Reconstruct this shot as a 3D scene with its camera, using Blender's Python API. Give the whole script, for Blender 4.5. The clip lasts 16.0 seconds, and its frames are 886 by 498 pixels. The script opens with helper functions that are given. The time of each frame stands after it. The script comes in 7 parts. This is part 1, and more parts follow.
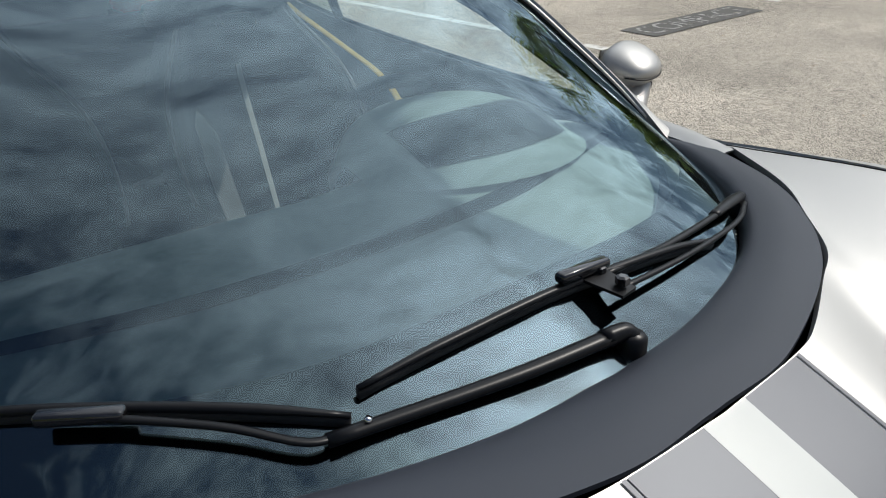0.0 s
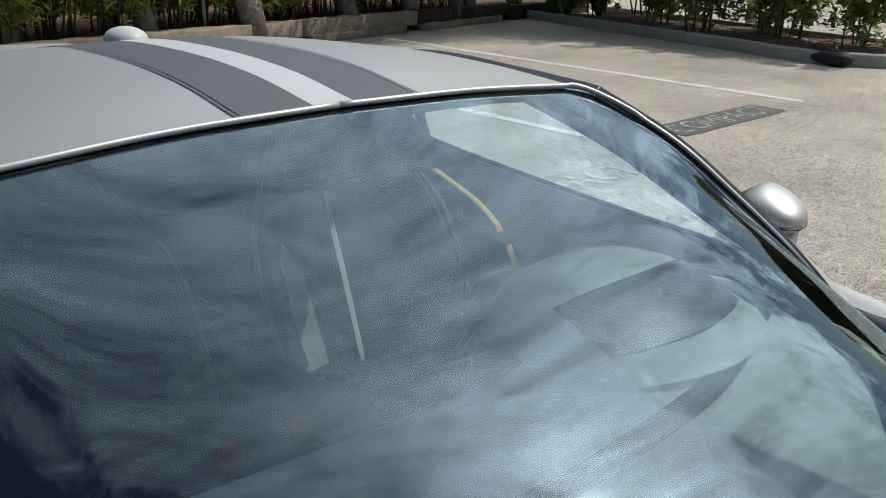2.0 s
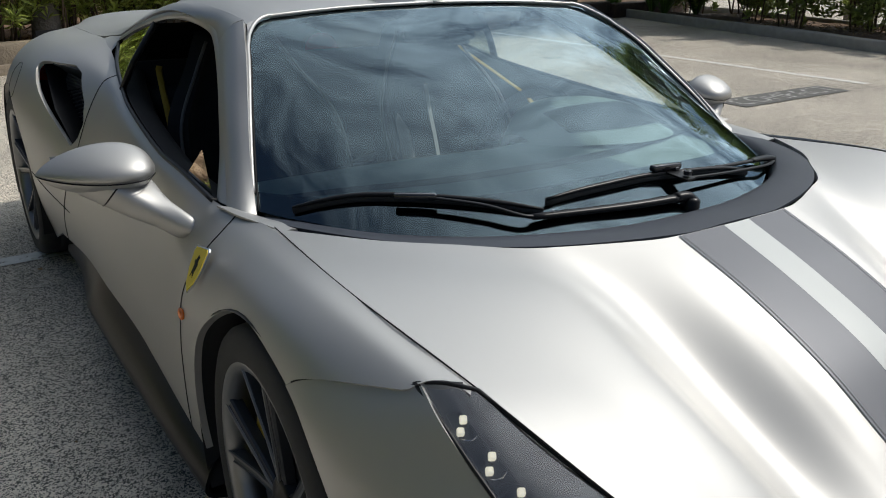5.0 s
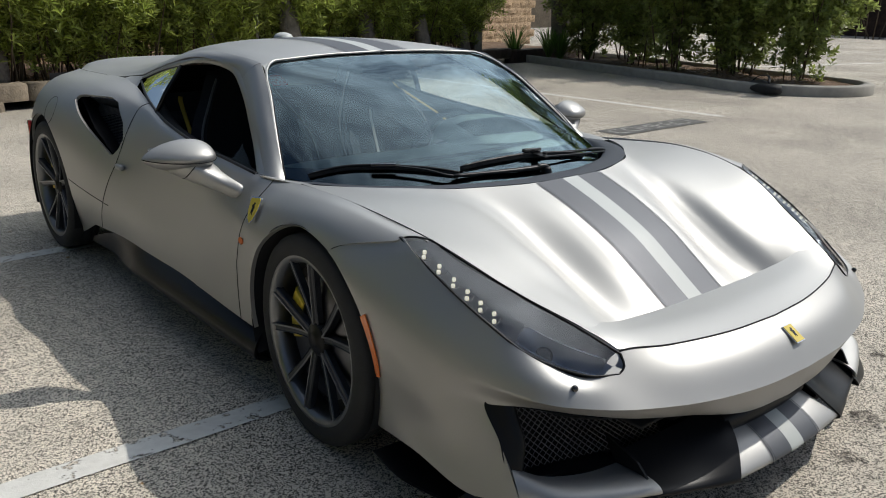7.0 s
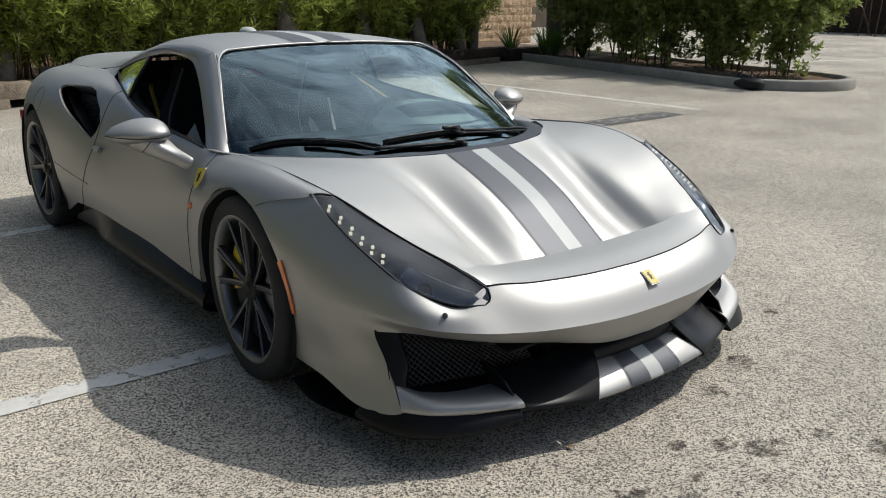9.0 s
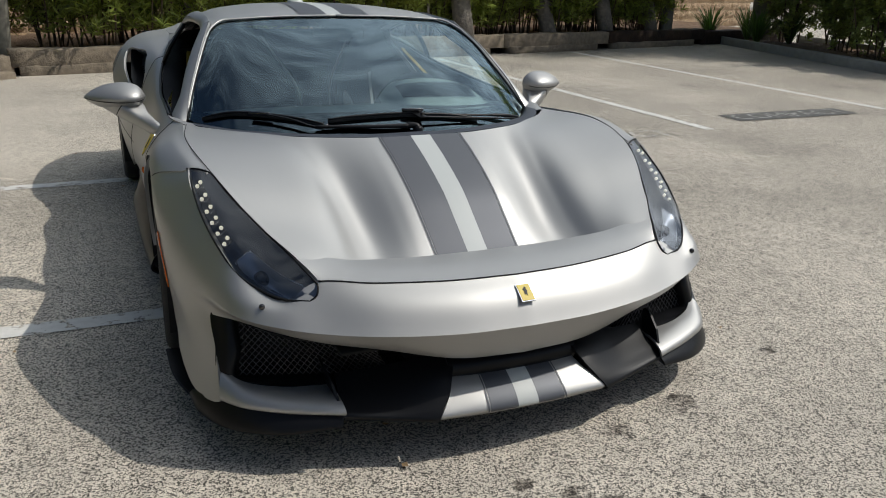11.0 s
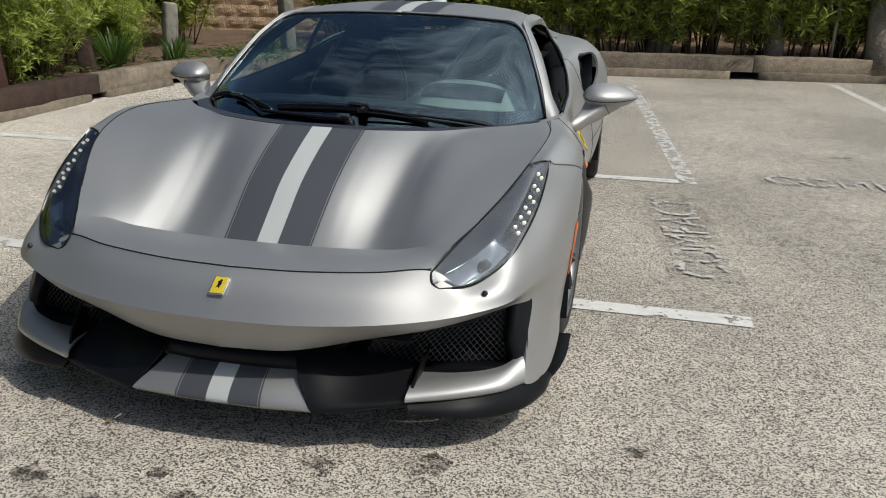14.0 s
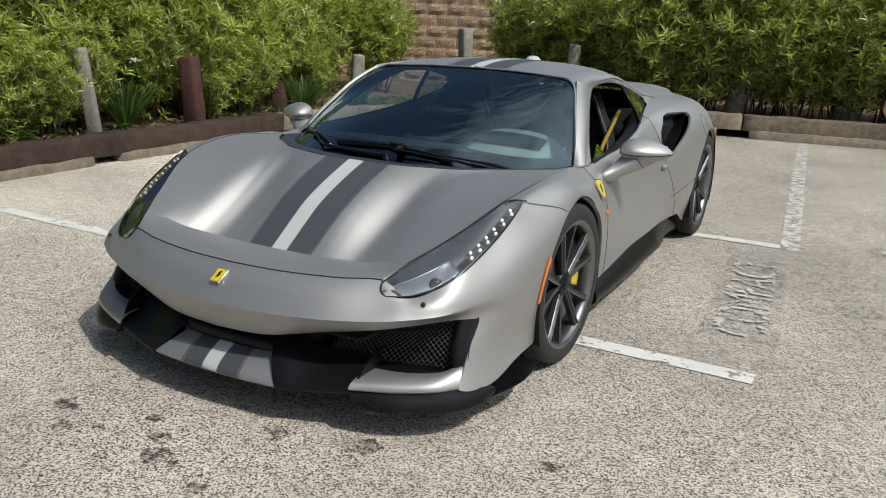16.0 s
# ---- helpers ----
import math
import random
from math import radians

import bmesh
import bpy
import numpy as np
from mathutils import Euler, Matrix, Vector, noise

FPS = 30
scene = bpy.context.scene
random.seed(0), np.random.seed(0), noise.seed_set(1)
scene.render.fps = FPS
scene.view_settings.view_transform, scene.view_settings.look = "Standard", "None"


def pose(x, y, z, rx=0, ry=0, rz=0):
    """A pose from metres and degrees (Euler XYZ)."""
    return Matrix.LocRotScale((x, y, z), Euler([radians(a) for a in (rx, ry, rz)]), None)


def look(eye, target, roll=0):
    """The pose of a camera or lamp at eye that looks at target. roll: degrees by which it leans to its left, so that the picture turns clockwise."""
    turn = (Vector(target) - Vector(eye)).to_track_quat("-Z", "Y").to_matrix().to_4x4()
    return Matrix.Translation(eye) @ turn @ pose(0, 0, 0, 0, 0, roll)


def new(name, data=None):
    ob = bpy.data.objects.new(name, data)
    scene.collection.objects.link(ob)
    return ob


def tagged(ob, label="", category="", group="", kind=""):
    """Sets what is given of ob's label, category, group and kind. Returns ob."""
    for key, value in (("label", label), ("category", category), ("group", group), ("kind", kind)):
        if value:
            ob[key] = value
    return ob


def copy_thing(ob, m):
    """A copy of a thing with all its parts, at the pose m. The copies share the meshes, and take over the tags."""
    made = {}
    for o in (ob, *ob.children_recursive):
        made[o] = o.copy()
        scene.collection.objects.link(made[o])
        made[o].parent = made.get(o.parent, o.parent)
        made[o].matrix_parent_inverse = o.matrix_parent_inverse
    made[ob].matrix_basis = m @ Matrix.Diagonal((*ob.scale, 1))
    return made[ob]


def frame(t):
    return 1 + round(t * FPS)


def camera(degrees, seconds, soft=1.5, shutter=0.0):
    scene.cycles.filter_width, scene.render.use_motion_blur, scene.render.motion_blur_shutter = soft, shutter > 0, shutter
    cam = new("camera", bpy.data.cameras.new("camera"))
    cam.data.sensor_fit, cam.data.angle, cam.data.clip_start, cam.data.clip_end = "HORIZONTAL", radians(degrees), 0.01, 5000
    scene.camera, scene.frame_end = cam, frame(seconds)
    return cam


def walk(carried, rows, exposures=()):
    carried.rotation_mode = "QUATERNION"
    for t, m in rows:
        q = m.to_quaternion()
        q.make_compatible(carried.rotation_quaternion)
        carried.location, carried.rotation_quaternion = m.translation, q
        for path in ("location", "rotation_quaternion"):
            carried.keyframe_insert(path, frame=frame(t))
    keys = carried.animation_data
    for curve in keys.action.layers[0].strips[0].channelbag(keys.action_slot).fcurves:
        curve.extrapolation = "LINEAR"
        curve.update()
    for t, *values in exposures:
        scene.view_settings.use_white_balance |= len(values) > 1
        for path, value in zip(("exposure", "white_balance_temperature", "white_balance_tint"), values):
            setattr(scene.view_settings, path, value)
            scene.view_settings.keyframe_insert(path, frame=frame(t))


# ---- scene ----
cam = camera(57.0, 16.0, 1.0)
PATH = [
    (0, (-0.632, -0.446, 1.246), (0.529, 0.929, 0.373), -0.9),
    (0.5, (-0.624, -0.317, 1.264), (0.595, 1.035, 0.435), -0.1),
    (1, (-0.609, -0.2, 1.283), (0.658, 1.134, 0.498), 0.7),
    (1.5, (-0.628, -0.105, 1.314), (0.649, 1.241, 0.569), 1.0),
    (2, (-0.673, -0.05, 1.319), (0.563, 1.352, 0.608), 1.0),
    (2.5, (-0.73, -0.047, 1.325), (0.417, 1.44, 0.639), 1.0),
    (3, (-0.805, -0.105, 1.302), (0.273, 1.442, 0.636), 0.9),
    (3.5, (-0.888, -0.35, 1.3), (0.107, 1.246, 0.622), 1.2),
    (4, (-1.006, -0.554, 1.276), (-0.027, 1.048, 0.587), 0.8),
    (4.5, (-1.151, -0.779, 1.254), (-0.153, 0.808, 0.558), 0.7),
    (5, (-1.287, -1.049, 1.235), (-0.249, 0.513, 0.539), 0.4),
    (5.2, (-1.351, -1.153, 1.249), (-0.297, 0.399, 0.554), 0.5),
    (7.3, (-2.11, -1.974, 1.314), (-0.862, -0.521, 0.737), 0.4),
    (7.5, (-2.155, -2.019, 1.314), (-0.896, -0.572, 0.746), 0.1),
    (8, (-2.183, -2.117, 1.308), (-0.92, -0.671, 0.748), -0.2),
    (8.5, (-2.133, -2.256, 1.312), (-0.889, -0.798, 0.74), -0.1),
    (9, (-2.014, -2.412, 1.293), (-0.815, -0.924, 0.701), 0.3),
    (9.2, (-1.955, -2.458, 1.287), (-0.785, -0.951, 0.684), 0.5),
    (11.3, (-0.836, -2.822, 1.316), (-0.212, -1.039, 0.659), 1.2),
    (11.5, (-0.7, -2.85, 1.332), (-0.162, -1.04, 0.673), 1.0),
    (12, (-0.358, -2.941, 1.34), (-0.016, -1.083, 0.684), 0.8),
    (12.5, (-0.029, -2.935, 1.316), (0.121, -1.052, 0.658), 0.8),
    (13, (0.297, -2.895, 1.328), (0.264, -1.008, 0.666), 0.9),
    (13.5, (0.671, -2.891, 1.317), (0.461, -1.016, 0.656), 1.2),
    (14, (0.986, -2.818, 1.276), (0.612, -0.963, 0.629), 1.7),
    (14.5, (1.245, -2.754, 1.287), (0.719, -0.93, 0.656), 2.1),
    (15, (1.478, -2.739, 1.29), (0.812, -0.952, 0.688), 2.4),
    (15.5, (1.671, -2.82, 1.293), (0.888, -1.071, 0.723), 2.6),
    (16, (1.84, -2.914, 1.315), (0.965, -1.198, 0.774), 2.7),
]
EXPOSURES = ((0, 0.21), (1.5, 0.17), (2.5, 0.27), (3.6, 0.38), (5.2, 0.15), (7.5, 0.13), (9.2, 0.13), (11.5, -0.02), (14.0, 0.05), (16.0, 0.20))
walk(cam, [(t, look(eye, target, roll)) for t, eye, target, roll in PATH], EXPOSURES)

# ---- light ----
world = bpy.data.worlds.new("sky")
scene.world = world
world.use_nodes = True
SUN_EL, SUN_DIR = 53.0, Vector((0.54, -0.16, 0.75)).normalized()


def build_sky():
    nt = world.node_tree
    nt.nodes.clear()
    out = nt.nodes.new("ShaderNodeOutputWorld")
    back = nt.nodes.new("ShaderNodeBackground")
    sky = nt.nodes.new("ShaderNodeTexSky")
    sky.sky_type, sky.sun_disc = "NISHITA", False
    sky.sun_elevation = radians(SUN_EL)
    sky.sun_rotation = math.atan2(SUN_DIR.x, SUN_DIR.y)
    sky.dust_density, sky.air_density = 1.5, 1.0
    # thin high cloud over the blue: streaks in two sizes, boosted above the sky's own brightness, most away from the
    # sun
    tc = nt.nodes.new("ShaderNodeTexCoord")
    stretch = nt.nodes.new("ShaderNodeMapping")
    stretch.inputs["Rotation"].default_value = (0.3, 0.2, 0.9)
    stretch.inputs["Scale"].default_value = (0.75, 2.9, 1.2)
    noise_tex = nt.nodes.new("ShaderNodeTexNoise")
    noise_tex.inputs["Scale"].default_value = 6.0
    noise_tex.inputs["Detail"].default_value = 12.0
    noise_tex.inputs["Roughness"].default_value = 0.70
    noise_tex.inputs["Distortion"].default_value = 0.35
    ramp = nt.nodes.new("ShaderNodeValToRGB")
    ramp.color_ramp.elements[0].position, ramp.color_ramp.elements[1].position = 0.36, 0.75
    ramp.color_ramp.elements[1].color = (0.8, 0.8, 0.8, 1)
    mix = nt.nodes.new("ShaderNodeMixRGB")
    grey = nt.nodes.new("ShaderNodeRGBToBW")
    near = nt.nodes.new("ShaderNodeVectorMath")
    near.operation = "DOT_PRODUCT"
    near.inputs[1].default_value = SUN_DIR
    cloud_boost = nt.nodes.new("ShaderNodeMapRange")
    cloud_boost.inputs["From Min"].default_value, cloud_boost.inputs["From Max"].default_value = 0.55, 1.0
    cloud_boost.inputs["To Min"].default_value, cloud_boost.inputs["To Max"].default_value = 13.0, 4.9
    gain = nt.nodes.new("ShaderNodeMath")
    gain.operation = "MULTIPLY"
    tint = nt.nodes.new("ShaderNodeMixRGB")
    tint.blend_type = "MULTIPLY"
    tint.inputs["Fac"].default_value = 1.0
    tint.inputs["Color2"].default_value = (0.93, 1.0, 1.06, 1)
    nt.links.new(tc.outputs["Generated"], stretch.inputs["Vector"])
    nt.links.new(stretch.outputs["Vector"], noise_tex.inputs["Vector"])
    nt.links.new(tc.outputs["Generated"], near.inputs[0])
    nt.links.new(near.outputs["Value"], cloud_boost.inputs["Value"])
    nt.links.new(sky.outputs["Color"], grey.inputs["Color"])
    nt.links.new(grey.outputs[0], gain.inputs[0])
    nt.links.new(cloud_boost.outputs[0], gain.inputs[1])
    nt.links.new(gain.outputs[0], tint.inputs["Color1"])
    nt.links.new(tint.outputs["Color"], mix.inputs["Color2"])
    # cloud thickened in one chosen direction, added to brighten what the windscreen reflects
    aimed_bank = nt.nodes.new("ShaderNodeVectorMath")
    aimed_bank.operation = "DOT_PRODUCT"
    aimed_bank.inputs[1].default_value = Vector((0.45, 0.26, 0.86)).normalized()
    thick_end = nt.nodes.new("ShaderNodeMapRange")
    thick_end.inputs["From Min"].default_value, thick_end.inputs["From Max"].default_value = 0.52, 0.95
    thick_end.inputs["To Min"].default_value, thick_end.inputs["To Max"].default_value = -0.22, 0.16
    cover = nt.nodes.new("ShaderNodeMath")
    nt.links.new(tc.outputs["Generated"], aimed_bank.inputs[0])
    nt.links.new(aimed_bank.outputs["Value"], thick_end.inputs["Value"])
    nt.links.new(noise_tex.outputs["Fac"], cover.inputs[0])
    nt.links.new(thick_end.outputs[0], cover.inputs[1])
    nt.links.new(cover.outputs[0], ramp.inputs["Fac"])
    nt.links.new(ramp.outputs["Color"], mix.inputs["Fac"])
    nt.links.new(sky.outputs["Color"], mix.inputs["Color1"])
    nt.links.new(mix.outputs["Color"], back.inputs["Color"])
    back.inputs["Strength"].default_value = 0.061
    nt.links.new(back.outputs["Background"], out.inputs["Surface"])


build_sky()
sun = new("sun", bpy.data.lights.new("sun", "SUN"))
sun.data.energy, sun.data.angle, sun.data.color = 2.65, radians(0.55), (1.0, 0.95, 0.87)
sun.matrix_world = look(SUN_DIR * 50, (0, 0, 0))


# ---- materials ----
def mat(name, color, rough=0.5, metal=0.0, var=0.0, scale=30.0, bump=0.0, bscale=200.0, coat=0.0, color2=None, spec=0.5, depth=0.01, detail=4.0, random_hue=0.0, island=0.0):
    """A Principled material with colour variation at two scales, fine relief and optional variation from piece to piece."""
    m = bpy.data.materials.new(name)
    m.use_nodes = True
    nt = m.node_tree
    p = nt.nodes["Principled BSDF"]
    p.inputs["Roughness"].default_value = rough
    p.inputs["Metallic"].default_value = metal
    p.inputs["Coat Weight"].default_value = coat
    p.inputs["Coat Roughness"].default_value = 0.03
    p.inputs["Specular IOR Level"].default_value = spec
    col = (*color, 1)
    p.inputs["Base Color"].default_value = col
    tc = nt.nodes.new("ShaderNodeTexCoord")
    if var or color2:
        n1 = nt.nodes.new("ShaderNodeTexNoise")
        n1.inputs["Scale"].default_value, n1.inputs["Detail"].default_value = scale, detail
        n2 = nt.nodes.new("ShaderNodeTexNoise")
        n2.inputs["Scale"].default_value, n2.inputs["Detail"].default_value = scale * 0.13, 3.0
        add = nt.nodes.new("ShaderNodeMath")
        add.operation = "ADD"
        ramp = nt.nodes.new("ShaderNodeMapRange")
        ramp.inputs["From Min"].default_value, ramp.inputs["From Max"].default_value = 0.7, 1.3
        mix = nt.nodes.new("ShaderNodeMixRGB")
        dark = color2 or tuple(c * (1 - var) for c in color)
        mix.inputs["Color1"].default_value, mix.inputs["Color2"].default_value = (*dark, 1), col
        for n in (n1, n2):
            nt.links.new(tc.outputs["Object"], n.inputs["Vector"])
        nt.links.new(n1.outputs["Fac"], add.inputs[0])
        nt.links.new(n2.outputs["Fac"], add.inputs[1])
        nt.links.new(add.outputs[0], ramp.inputs["Value"])
        nt.links.new(ramp.outputs[0], mix.inputs["Fac"])
        last = mix.outputs["Color"]
        if random_hue or island:
            info = nt.nodes.new("ShaderNodeNewGeometry" if island else "ShaderNodeObjectInfo")
            hsv = nt.nodes.new("ShaderNodeHueSaturation")
            rng = nt.nodes.new("ShaderNodeMapRange")
            amount = island or random_hue
            rng.inputs["To Min"].default_value, rng.inputs["To Max"].default_value = 1 - amount, 1 + amount
            nt.links.new(info.outputs["Random Per Island" if island else "Random"], rng.inputs["Value"])
            nt.links.new(rng.outputs[0], hsv.inputs["Value"])
            nt.links.new(last, hsv.inputs["Color"])
            last = hsv.outputs["Color"]
        nt.links.new(last, p.inputs["Base Color"])
    if bump:
        nb = nt.nodes.new("ShaderNodeTexNoise")
        nb.inputs["Scale"].default_value, nb.inputs["Detail"].default_value = bscale, 5.0
        b = nt.nodes.new("ShaderNodeBump")
        b.inputs["Strength"].default_value, b.inputs["Distance"].default_value = bump, depth
        nt.links.new(tc.outputs["Object"], nb.inputs["Vector"])
        nt.links.new(nb.outputs["Fac"], b.inputs["Height"])
        nt.links.new(b.outputs["Normal"], p.inputs["Normal"])
    return m


def leafy(m, amount=0.5):
    """Lets light through a leaf, in its own colour."""
    nt = m.node_tree
    p, out = nt.nodes["Principled BSDF"], nt.nodes["Material Output"]
    t, mix = nt.nodes.new("ShaderNodeBsdfTranslucent"), nt.nodes.new("ShaderNodeMixShader")
    mix.inputs[0].default_value = amount
    nt.links.new(p.inputs["Base Color"].links[0].from_socket, t.inputs["Color"])
    nt.links.new(p.outputs[0], mix.inputs[1])
    nt.links.new(t.outputs[0], mix.inputs[2])
    nt.links.new(mix.outputs[0], out.inputs["Surface"])
    return m


def glass(name, tint=(0.8, 0.88, 0.86), ior=1.5, gloss=(1.0, 1.0, 1.0), haze=0.0):
    """A clear pane: passes tinted light straight through and mirrors by Fresnel; haze: a share of soft gloss, added to
    widen the sun's glare.
    """
    m = bpy.data.materials.new(name)
    m.use_nodes = True
    nt = m.node_tree
    nt.nodes.clear()
    out = nt.nodes.new("ShaderNodeOutputMaterial")
    clear, mirror, soft, both, mix, fres = (nt.nodes.new("ShaderNode" + k) for k in ("BsdfTransparent", "BsdfGlossy", "BsdfGlossy", "MixShader", "MixShader", "Fresnel"))
    clear.inputs["Color"].default_value = (*tint, 1)
    mirror.inputs["Roughness"].default_value = 0.0
    soft.inputs["Roughness"].default_value = 0.10
    mirror.inputs["Color"].default_value = soft.inputs["Color"].default_value = (*gloss, 1)
    fres.inputs["IOR"].default_value = ior
    both.inputs[0].default_value = haze
    nt.links.new(mirror.outputs[0], both.inputs[1])
    nt.links.new(soft.outputs[0], both.inputs[2])
    nt.links.new(fres.outputs[0], mix.inputs[0])
    nt.links.new(clear.outputs[0], mix.inputs[1])
    nt.links.new(both.outputs[0], mix.inputs[2])
    nt.links.new(mix.outputs[0], out.inputs["Surface"])
    return m


def paint_material():
    m = mat("satin_silver_paint", (0.40, 0.396, 0.384), rough=0.51, metal=0.80, var=0.04, scale=3.0, bump=0.02, bscale=900, depth=0.0004, coat=0.30, spec=0.3)
    m.node_tree.nodes["Principled BSDF"].inputs["Coat Roughness"].default_value = 0.26
    return m


PAINT = paint_material()
STRIPE_DARK = mat("grey_stripe_film", (0.095, 0.10, 0.112), rough=0.50, metal=0.45, var=0.08, scale=5)
STRIPE_WHITE = mat("pale_stripe_film", (0.46, 0.48, 0.465), rough=0.45, var=0.05, scale=4)
BLACK_SATIN = mat("satin_black_plastic", (0.006, 0.0063, 0.0075), rough=0.36, spec=0.22, var=0.2, scale=60, bump=0.1, bscale=800, depth=0.0005)
BLACK_GLOSS = mat("gloss_black", (0.012, 0.012, 0.014), rough=0.12, var=0.2, scale=20, coat=0.5)
GREY_COWL = mat("dark_grey_cowl", (0.026, 0.031, 0.043), rough=0.5, metal=0.1, var=0.1, scale=10, bump=0.05, bscale=900, depth=0.0004)
CARBON = mat("dark_carbon", (0.02, 0.021, 0.024), rough=0.3, var=0.3, scale=150, coat=0.6)
RUBBER = mat("tyre_rubber", (0.022, 0.022, 0.023), rough=0.8, var=0.25, scale=40, bump=0.25, bscale=220, depth=0.002)
ALLOY = mat("grey_alloy", (0.21, 0.213, 0.22), rough=0.36, metal=0.9, var=0.06, scale=20)
STEEL = mat("brake_steel", (0.14, 0.14, 0.15), rough=0.35, metal=1.0, var=0.2, scale=60)
YELLOW = mat("yellow_enamel", (0.62, 0.46, 0.03), rough=0.4, var=0.1, scale=30, coat=0.2)
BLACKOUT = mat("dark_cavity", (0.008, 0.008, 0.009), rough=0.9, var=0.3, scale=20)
CHROME = mat("polished_chrome", (0.75, 0.75, 0.76), rough=0.1, metal=1.0, var=0.03, scale=20)
AMBER = mat("amber_plastic", (0.75, 0.17, 0.02), rough=0.25, var=0.1, scale=60, coat=0.6)
RED_LENS = mat("red_plastic", (0.5, 0.012, 0.012), rough=0.2, var=0.1, scale=60, coat=0.6)
LAMP_INNER = mat("headlamp_inner", (0.075, 0.084, 0.104), rough=0.5, metal=0.0, var=0.1, scale=30)
LAMP_BOWL = mat("lamp_bowl", (0.50, 0.53, 0.57), rough=0.46, metal=0.6, var=0.1, scale=20)
SPOKE = mat("dark_spoke", (0.050, 0.054, 0.062), rough=0.36, metal=0.65, var=0.1, scale=12)
LED_LIT = mat("led_lit", (0.9, 0.88, 0.75), rough=0.2, var=0.05, scale=60)
LED_LIT.node_tree.nodes["Principled BSDF"].inputs["Emission Color"].default_value = (1.0, 0.93, 0.72, 1)
LED_LIT.node_tree.nodes["Principled BSDF"].inputs["Emission Strength"].default_value = 0.55
# dark fabric, coloured pale grey-green for the sun and glass tint on it
DASH = mat("dash_fabric", (0.29, 0.33, 0.325), rough=0.9, spec=0.2, var=0.2, scale=500)
SEAT = mat("seat_leather", (0.016, 0.018, 0.021), rough=0.85, spec=0.2, var=0.25, scale=80, bump=0.06, bscale=700, depth=0.0005)
PIPING = mat("pale_piping", (0.10, 0.105, 0.105), rough=0.6, var=0.1, scale=60)
PIPING_PALE = mat("pale_stripe_leather", (0.34, 0.35, 0.34), rough=0.6, var=0.1, scale=40)
BELT = mat("yellow_belt_webbing", (0.30, 0.20, 0.015), rough=0.8, var=0.15, scale=200)
HEADLINER = mat("headliner", (0.03, 0.032, 0.036), rough=0.9, var=0.2, scale=100)
WINDSHIELD = glass("windshield_glass", (0.80, 0.93, 0.90), 2.1, (0.70, 0.90, 1.0), 0.012)
SIDE_GLASS = glass("side_glass", (0.5, 0.56, 0.54), 1.08)
LENS = glass("lamp_lens", (0.86, 0.89, 0.93), 1.8)
FRIT = mat("black_frit", (0.01, 0.011, 0.013), rough=0.08, var=0.2, scale=20, coat=0.8)
GREY_FABRIC = mat("grey_trim", (0.12, 0.125, 0.13), rough=0.7, var=0.2, scale=80)


# ---- geometry helpers ----
def part(name, me, material, parent=None, label="", smooth=True):
    """Links a mesh or bmesh as one object under a thing or a part."""
    if isinstance(me, bmesh.types.BMesh):
        bm, me = me, bpy.data.meshes.new(name)
        bm.normal_update()
        bm.to_mesh(me)
        bm.free()
    if material and not me.materials:
        me.materials.append(material)
    if smooth:
        me.shade_smooth()
    ob = new(name, me)
    ob.parent = parent
    return tagged(ob, label)


def empty(name, at=(0, 0, 0), rz=0.0):
    ob = new(name)
    ob.empty_display_size = 0.2
    ob.matrix_basis = pose(*at, 0, 0, rz)
    return ob


def cr1(p, t):
    """Catmull-Rom through the points p at the index t."""
    n = len(p)
    i = min(max(int(math.floor(t)), 0), n - 2)
    u = t - i
    p1, p2 = p[i], p[i + 1]
    p0 = p[i - 1] if i > 0 else p1 * 2 - p2
    p3 = p[i + 2] if i + 2 < n else p2 * 2 - p1
    return 0.5 * (2 * p1 + (p2 - p0) * u + (2 * p0 - 5 * p1 + 4 * p2 - p3) * u * u + (3 * p1 - p0 - 3 * p2 + p3) * u**3)


def curve_pts(p, n):
    p = [np.array(q, float) for q in p]
    return [cr1(p, (len(p) - 1) * k / (n - 1)) for k in range(n)]


